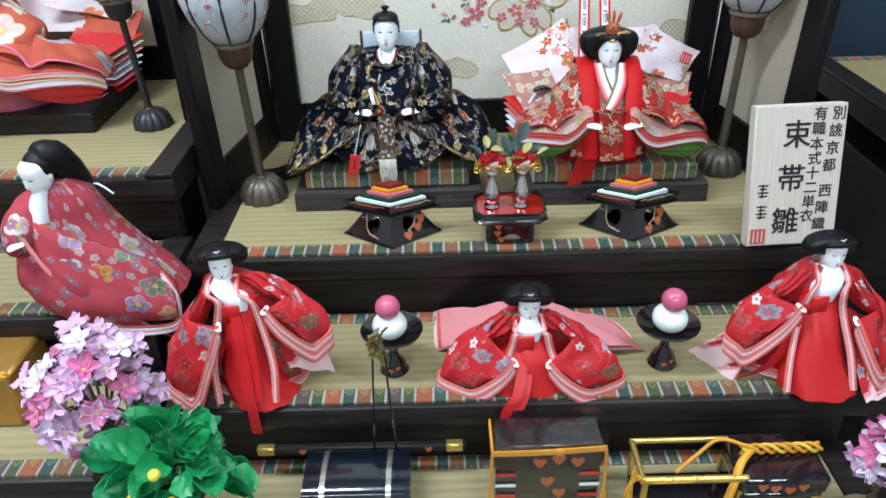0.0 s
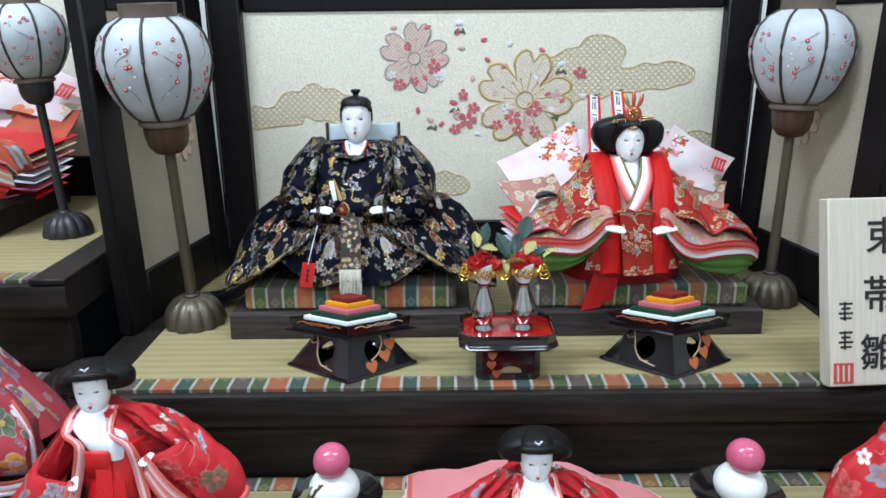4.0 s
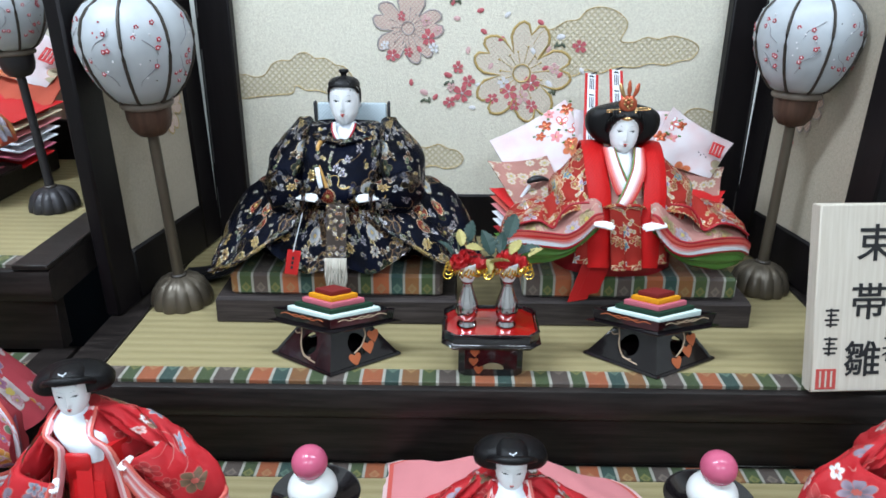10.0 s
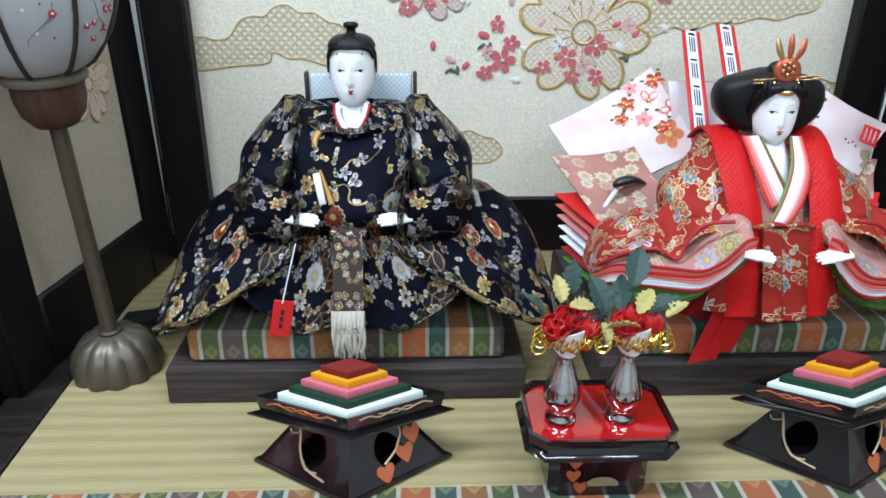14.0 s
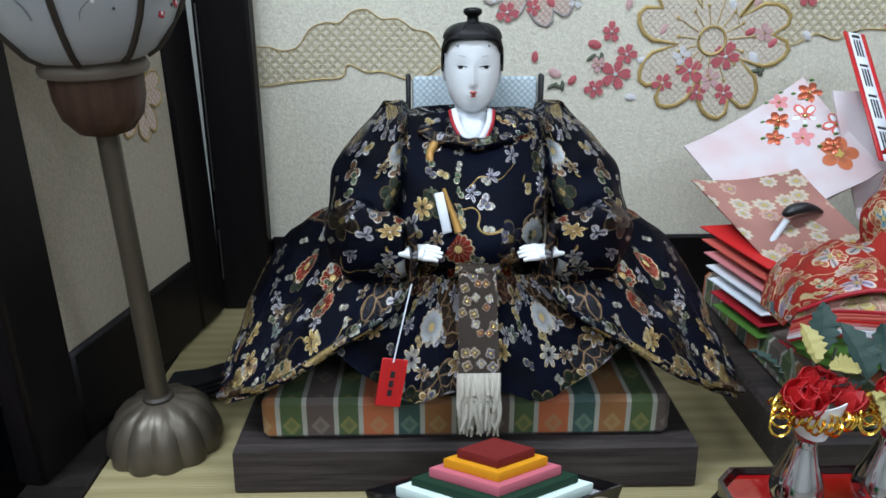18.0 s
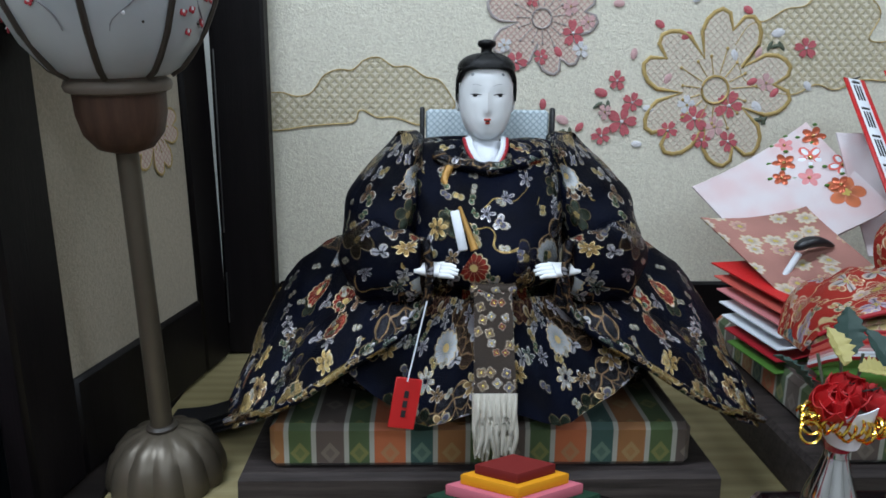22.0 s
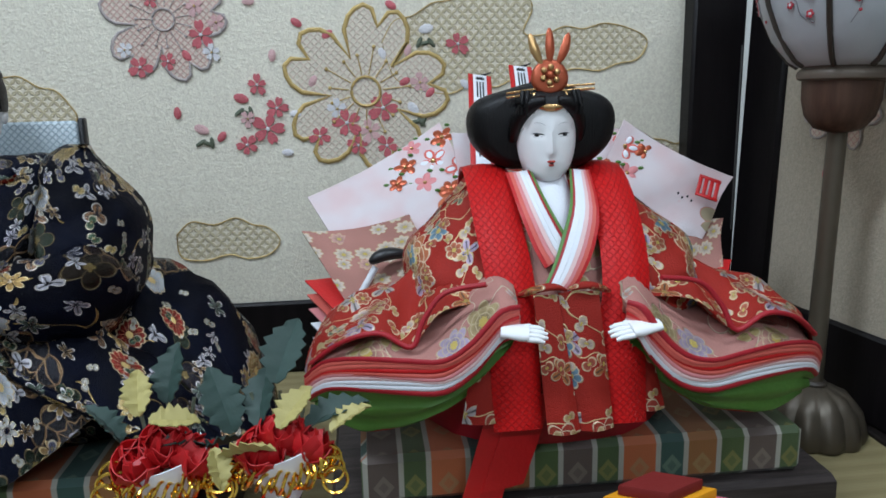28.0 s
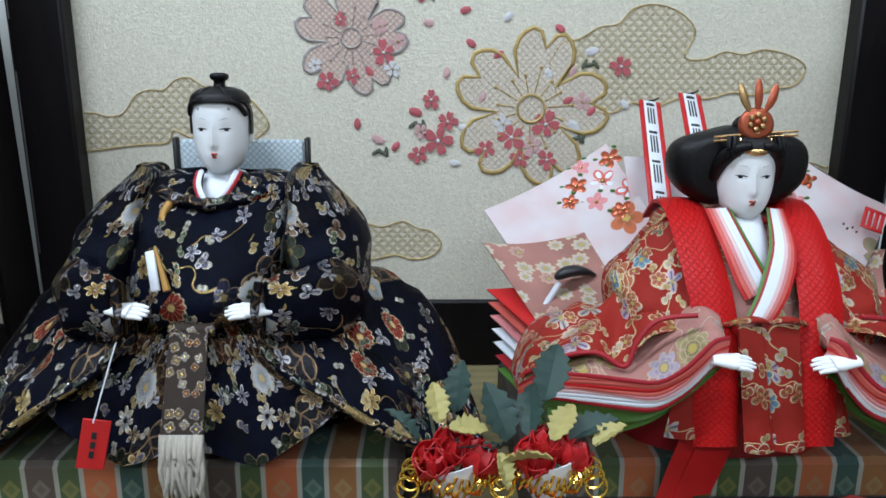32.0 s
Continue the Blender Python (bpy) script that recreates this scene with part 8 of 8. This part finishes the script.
for k in range(3):
    part("cord", Shape().tube([Vector((0, 0.0045 * math.cos(a * 2.6 + k * 2.1), 0.0045 * math.sin(a * 2.6 + k * 2.1))) + lerp(Vector((-0.04, 0.0, 0.079)), Vector((0.05, 0.004, 0.076)), a / 6) for a in (i * 6 / 40 for i in range(41))], 0.0022, 7), (M_cord, M_cordy, M_cord)[k], cbox)
for k in range(3):
    part("cord", Shape().tube(spline([(-0.032 + k * 0.003, -0.002, 0.08), (-0.05 + k * 0.003, -0.02, 0.08), (-0.06 + k * 0.003, -0.034, 0.058), (-0.07 + k * 0.003, -0.04, 0.015)], 14), 0.002, 7), (M_cord, M_cordy, M_cord)[k], cbox)
part("cord", Shape().tube(spline([(-0.03, 0.0, 0.081), (-0.06, 0.012, 0.083), (-0.085, 0.006, 0.066), (-0.11, -0.005, 0.05)], 14), 0.0022, 7), M_cord, cbox)

# ---- cherry and mandarin trees ----
M_cherry = plain("lilac_pink_petal_cloth", (0.62, 0.38, 0.56), 0.6, 0, 0.3, 60, 0.2)
M_cherryd = plain("rose_petal_cloth", (0.62, 0.16, 0.32), 0.6, 0, 0.3, 60, 0.2)
M_cherryw = plain("whitish_petal_cloth", (0.72, 0.6, 0.74), 0.6, 0, 0.15, 60, 0.2)
M_stamen = plain("yellow_stamen", (0.6, 0.42, 0.12), 0.6)
M_bark = plain("brown_wrapped_twig", (0.09, 0.06, 0.035), 0.7, 0, 0.3, 200, 0.5)
M_mandarin = plain("emerald_velvet_leaf", (0.004, 0.21, 0.06), 0.42, 0, 0.5, 60, 0.4)
M_fruit = plain("yellow_felt_fruit", (0.72, 0.58, 0.06), 0.7, 0, 0.15, 500, 0.3)
M_moss = plain("tan_moss", (0.3, 0.24, 0.14), 0.9, 0, 0.4, 300, 1.0)


def cloth_blossom(r, seed):
    """Five cupped petals; shared by many blossoms."""
    rnd = random.Random(seed)
    s = Shape()
    for i in range(5):
        s.at = Matrix.Rotation(2 * math.pi * i / 5 + rnd.uniform(-0.15, 0.15), 4, "Z") @ Matrix.Rotation(rnd.uniform(-0.5, -0.15), 4, "Y")
        rows = []
        for j in range(5):
            u = j / 4
            w = r * 0.31 * math.sin(math.pi * (0.08 + 0.82 * u)) ** 0.8
            rows.append([(u * r * (1 - 0.1 * (abs(v) < 0.3) * (j == 4)), v * w, 0.2 * r * v * v + (0.1 - 0.35 * rnd.random()) * r * u * u) for v in (-1, -0.5, 0, 0.5, 1)])
        s.sheet(rows, 0.0005)
    s.at = Matrix.Identity(4)
    return s


def cherry_tree(label, m, rx, rz, count, seed, cz, dark_share=0.25):
    rnd = random.Random(seed)
    t = thing("cherry_tree", label, "artificial tree", m)
    tr = Shape()
    tr.tube(spline([(0, 0, 0), (0.004, 0.002, cz * 0.35), (-0.003, 0, cz * 0.7), (0, 0, cz)], 10), [0.006, 0.0055, 0.005, 0.005, 0.0045, 0.004, 0.004, 0.0035, 0.003, 0.003, 0.002], 8)
    part("trunk", tr, M_bark, t)
    part("moss_base", Shape().ball((0, 0, 0.006), 0.03, 0.025, 0.01, 16, 8), M_moss, t)
    stock = []
    for k in range(4):
        stock.append((cloth_blossom(rnd.uniform(0.0135, 0.0185), seed + k), k))
    meshes = {}
    for i in range(count):
        a, b = rnd.uniform(0, 2 * math.pi), rnd.uniform(-1, 1)
        q = rnd.uniform(0.72, 1.0)
        p = Vector((rx * q * math.cos(a) * math.sqrt(1 - b * b), rx * 0.8 * q * math.sin(a) * math.sqrt(1 - b * b), cz + rz * q * b))
        if p.y > rx * 0.45:
            p.y *= 0.6
        sh, k = stock[rnd.randrange(4)]
        mt = M_cherryd if rnd.random() < dark_share else (M_cherryw if rnd.random() < 0.4 else M_cherry)
        key = (k, mt.name)
        out = (p - Vector((0, 0, cz))).normalized() + Vector((0, -0.4, 0.25))
        mm = Matrix.Translation(p) @ out.to_track_quat("Z", "Y").to_matrix().to_4x4() @ Matrix.Rotation(rnd.uniform(0, 6), 4, "Z")
        if key in meshes:
            o = new("blossom", meshes[key].data)
            o.parent, o.matrix_basis = t, mm
        else:
            o = part("blossom", sh, mt, t, m=mm)
            meshes[key] = o
        if rnd.random() < 0.8:
            if "st" in meshes:
                c = new("stamen", meshes["st"].data)
                c.parent = o
            else:
                meshes["st"] = part("stamen", Shape().ball((0, 0, 0.0022), 0.0024, 0.0024, 0.002, 8, 5), M_stamen, o)
    tw = Shape()
    for i in range(16):
        a, b = i * 2.4, -0.8 + i * 0.1
        e = Vector((rx * 0.85 * math.cos(a), rx * 0.6 * math.sin(a), cz + rz * b))
        tw.tube(spline([(0, 0, cz * 0.75), lerp(Vector((0, 0, cz)), e, 0.5) + Vector((0, 0, 0.008)), e], 6), [0.002, 0.0018, 0.0016, 0.0014, 0.0012, 0.001, 0.0008], 6)
    part("branch", tw, M_bark, t)
    return t


cherry_tree("lilac-pink artificial cherry tree in bloom", pose(-0.307, 0.615, T3), 0.062, 0.08, 84, 11, 0.21)
cherry_tree("small pink artificial cherry branch in bloom", pose(0.505, 0.62, T3), 0.028, 0.04, 24, 23, 0.1, 0.5)

mand = thing("mandarin_tree", "artificial mandarin tree with green cloth leaves and yellow fruit", "artificial tree", pose(-0.222, 0.565, T3))
part("trunk", Shape().tube([(0, 0, 0), (0.003, 0, 0.08), (0, 0, 0.16)], [0.006, 0.005, 0.003], 8), M_bark, mand)
rnd = random.Random(31)
leaves = {}
for i in range(84):
    a, b = rnd.uniform(0, 2 * math.pi), rnd.uniform(-0.9, 1)
    q = rnd.uniform(0.2, 1.0)
    p = Vector((0.062 * q * math.cos(a) * math.sqrt(1 - b * b), 0.045 * q * math.sin(a) * math.sqrt(1 - b * b), 0.165 + 0.055 * q * b))
    out = (p - Vector((0, 0, 0.15))).normalized() + Vector((0, -0.3, 0.3))
    mm = Matrix.Translation(p) @ out.to_track_quat("X", "Z").to_matrix().to_4x4() @ pose(0, 0, 0, rnd.uniform(-70, 70), rnd.uniform(-25, 40), 0)
    k = i % 4
    if k in leaves:
        o = new("velvet_leaf", leaves[k].data)
        o.parent, o.matrix_basis = mand, mm
    else:
        l = (0.028, 0.033, 0.025, 0.03)[k]
        rows = []
        for j in range(8):
            u = j / 7
            w = l * 0.52 * math.sin(math.pi * (0.05 + 0.9 * u)) ** 0.6
            rows.append([(u * l, v * w, 0.45 * v * v * w - 0.35 * l * u * u + 0.0016 * math.sin(u * 11 + v * 5)) for v in (-1, -0.6, -0.2, 0, 0.2, 0.6, 1)])
        leaves[k] = part("velvet_leaf", Shape().sheet(rows, 0.0006), M_mandarin, mand, m=mm)
for x, y, z in ((-0.026, -0.044, 0.172), (0.012, -0.05, 0.174), (-0.03, -0.046, 0.142), (0.03, -0.044, 0.146), (0.002, -0.046, 0.205)):
    part("fruit", Shape().ball((x, y, z), 0.0058, 0.0058, 0.0054, 10, 8), M_fruit, mand, "yellow felt fruit")

# ---- neighbouring displays ----
tiered_stand("display_stand", "dark wooden tiered stand of a neighbouring doll display", -0.762, 0.45, [(0.69, 0.932, 1.36), (0.585, 0.775, 0.955), (0.48, 0.62, 0.8)])
tiered_stand("display_stand", "dark wooden tiered stand of another neighbouring display", 1.14, 0.45, [(0.69, 0.932, 1.36)])
for x0, x1, y0, h in ((-1.2, -0.33, 0.7, 0.375), (0.72, 1.57, 0.95, 0.585)):
    tagged(part("stand_base", Shape().box(x0, x1, y0, 1.33, 0.0, h, 0.004), M_dark), "dark box base under a neighbouring stand", "base")
nscr = thing("folding_screen", "taller folding screen with gold panels on the neighbouring display", "screen", pose(-1.15, 1.325, 0.69))
framed_panel(nscr, 0.745, 0.44, 0.04, 0.06, M_silk, pose(0, 0, 0), "middle_leaf")
# side leaf again in the silk with shade painted in
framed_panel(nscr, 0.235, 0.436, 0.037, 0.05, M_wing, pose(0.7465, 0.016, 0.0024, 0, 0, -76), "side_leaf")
M_dgrey = plain("dark_grey_metal", (0.035, 0.033, 0.036), 0.45, 0.4, 0.2)
nl = lantern("dark grey stemmed paper lantern on the neighbouring display", pose(-0.392, 1.11, 0.69, 0, -3.2, 10) @ Matrix.Diagonal((0.83, 0.83, 0.78, 1)), 15, M_dgrey, M_dgrey, M_dgrey)
tagged(part("plinth", Shape().box(-0.86, -0.47, 1.086, 1.28, 0.6906, 0.7206, 0.002), M_dark), "black plinth under the neighbouring doll", "plinth")
M_nbr = brocade("orange_red_floral_brocade", (0.62, 0.12, 0.07), [dict(scale=22, petals=6, present=0.7, palette=[(0.72, 0.66, 0.6), (0.65, 0.26, 0.08), (0.7, 0.5, 0.45), (0.5, 0.46, 0.55)], size=0.46, shift=3.1)], rough=0.5)
M_cream = plain("cream_silk", (0.7, 0.6, 0.42), 0.5, 0, 0.1, 700, 0.2)
M_rosy = plain("rose_silk", (0.65, 0.16, 0.25), 0.5, 0, 0.1, 700, 0.2)
empress_doll("empress_doll", "seated empress doll in orange-red layered robes on the neighbouring display", Matrix.Translation((-0.64, 1.17, 0.7208)) @ Matrix.Diagonal((1.45, 1.25, 1.2, 1)),
             [M_nbr, M_porcelain, M_hair, M_whitesilk, M_rosy, M_hakama, M_cream, M_pink, M_cream, M_hakama, M_nbr, M_hakama, M_lip, M_crown, M_orange, M_train, M_nbr, M_darkeye, M_smudge])

M_nrobe = brocade("rose_red_flowered_crepe", (0.52, 0.07, 0.09), [
    dict(scale=25, petals=5, present=0.55, palette=[(0.6, 0.25, 0.04), (0.34, 0.2, 0.34), (0.65, 0.55, 0.55), (0.14, 0.2, 0.12)], size=0.46, shift=0.4, outline=(0.6, 0.45, 0.4), notch=0.3),
    dict(scale=60, petals=5, present=0.4, palette=[(0.6, 0.35, 0.4), (0.34, 0.14, 0.26)], size=0.42, shift=2.2, outline=(0.4, 0.15, 0.15))], rough=0.6)


def long_haired_lady():
    """A kneeling lady seen from her side, with hair down her back."""
    b = Vector((-0.37, 0.83, 0.585))
    s = Shape()
    s.at = Matrix.Translation(-b) @ Matrix.Translation((-0.008, 0, 0))
    home = s.at.copy()
    s.slot = 0
    body(s, [(0.5858, -0.35, 0.075, 0.775, 0.9), (0.61, -0.358, 0.068, 0.78, 0.89), (0.65, -0.375, 0.052, 0.79, 0.88), (0.69, -0.388, 0.042, 0.795, 0.87), (0.72, -0.392, 0.034, 0.8, 0.86), (0.74, -0.395, 0.018, 0.81, 0.85)], 40, 0.012)
    # long panel of the robe falling over the tier's edge
    s.sheet([[(lerp(-0.43, -0.37, u / 8) + lerp(0.0, 0.085, v / 8) + 0.004 * math.sin(v), 0.79 - 0.028 * math.sin(v * 0.35) , lerp(0.7, 0.56, v / 8) + 0.004 * math.sin(u * 1.3) - 0.012 * (u / 8)) for u in range(9)] for v in range(9)], 0.003)
    panel(s, [(-0.42, 0.8, 0.715), (-0.38, 0.785, 0.69), (-0.3, 0.79, 0.655), (-0.27, 0.79, 0.62)], [(-0.44, 0.78, 0.62), (-0.4, 0.77, 0.585), (-0.33, 0.772, 0.575), (-0.27, 0.78, 0.574)], 0.022, 24, 10, 0.003)
    sleeve(s, [(-0.41, 0.825, 0.72), (-0.425, 0.8, 0.7), (-0.425, 0.775, 0.69), (-0.418, 0.765, 0.69)], [0.018, 0.025, 0.022, 0.012], [0.016, 0.02, 0.018, 0.01])
    layered_hem(s, [(-0.418, 0.77, 0.7), (-0.4, 0.765, 0.66), (-0.37, 0.765, 0.61), (-0.35, 0.768, 0.58)], [4, 5, 5], 0.001, -0.001, 0.0022)
    layered_hem(s, [(-0.37, 0.764, 0.579), (-0.32, 0.764, 0.573), (-0.276, 0.77, 0.574), (-0.268, 0.776, 0.59), (-0.268, 0.779, 0.615), (-0.28, 0.782, 0.64)], [4, 3, 5, 3], 0.0024, -0.0006, 0.0024)
    s.slot = 3
    body(s, [(0.7, -0.41, 0.014, 0.785, 0.83), (0.72, -0.406, 0.013, 0.793, 0.83), (0.74, -0.4, 0.008, 0.8, 0.83)], 20)
    hand(s, (-0.418, 0.757, 0.692), (-0.8, -0.4, -0.1), 0.011, 1)
    s.slot = 1
    s.tube([(-0.4, 0.82, 0.735), (-0.4, 0.818, 0.752)], [0.0095, 0.0085], 12)
    head(s, (-0.402, 0.812, 0.752), 0.0155, 0.0385, -25, 8, 1, 2, 6)
    s.slot = 2
    s.ball((0, 0.008, 0.008), 0.0185, 0.0185, 0.018, 18, 12)
    s.tube(spline([(0, 0.005, 0.02), (0.004, 0.022, 0.012), (0.006, 0.034, -0.012), (0.004, 0.042, -0.035), (0.002, 0.046, -0.06)], 12), [0.012, 0.016, 0.018, 0.019, 0.0185, 0.018, 0.017, 0.016, 0.015, 0.014, 0.012, 0.011, 0.008], 12)
    s.slot = 3
    for q in (-1, 1):
        s.tube(spline([(0.0, 0.046, -0.045), (q * 0.01 + 0.01, 0.05, -0.04), (q * 0.014 + 0.02, 0.055, -0.055)], 6), 0.0016, 6, 0.5)
    s.at = home
    d = part("court_lady_doll", s, [M_nrobe, M_porcelain, M_hair, M_whitesilk, M_coral, M_pink, M_lip], m=Matrix.Translation(b), sharp=70)
    return tagged(d, "kneeling long-haired court lady doll in rose-red flowered robe", "doll")


long_haired_lady()
gb = thing("gilt_box", "gold lacquer box tied with yellow cord on the neighbouring stand", "box", pose(-0.5, 0.75, 0.48))
M_giltlac = plain("gold_lacquer", (0.42, 0.22, 0.05), 0.3, 0.5, 0.35, 40, 0.05)
part("box_body", Shape().box(-0.07, 0.045, -0.05, 0.04, 0.0005, 0.075, 0.004), M_giltlac, gb)
for k in range(3):
    part("cord", Shape().tube([Vector((0, 0.003 * math.cos(a * 3 + k * 2.1), 0.003 * math.sin(a * 3 + k * 2.1))) + lerp(Vector((-0.07, -0.05, 0.079)), Vector((0.047, -0.05, 0.079)), a / 6) for a in (i * 6 / 40 for i in range(41))], 0.002, 7), (M_cord, M_cordy, M_cord)[k], gb)
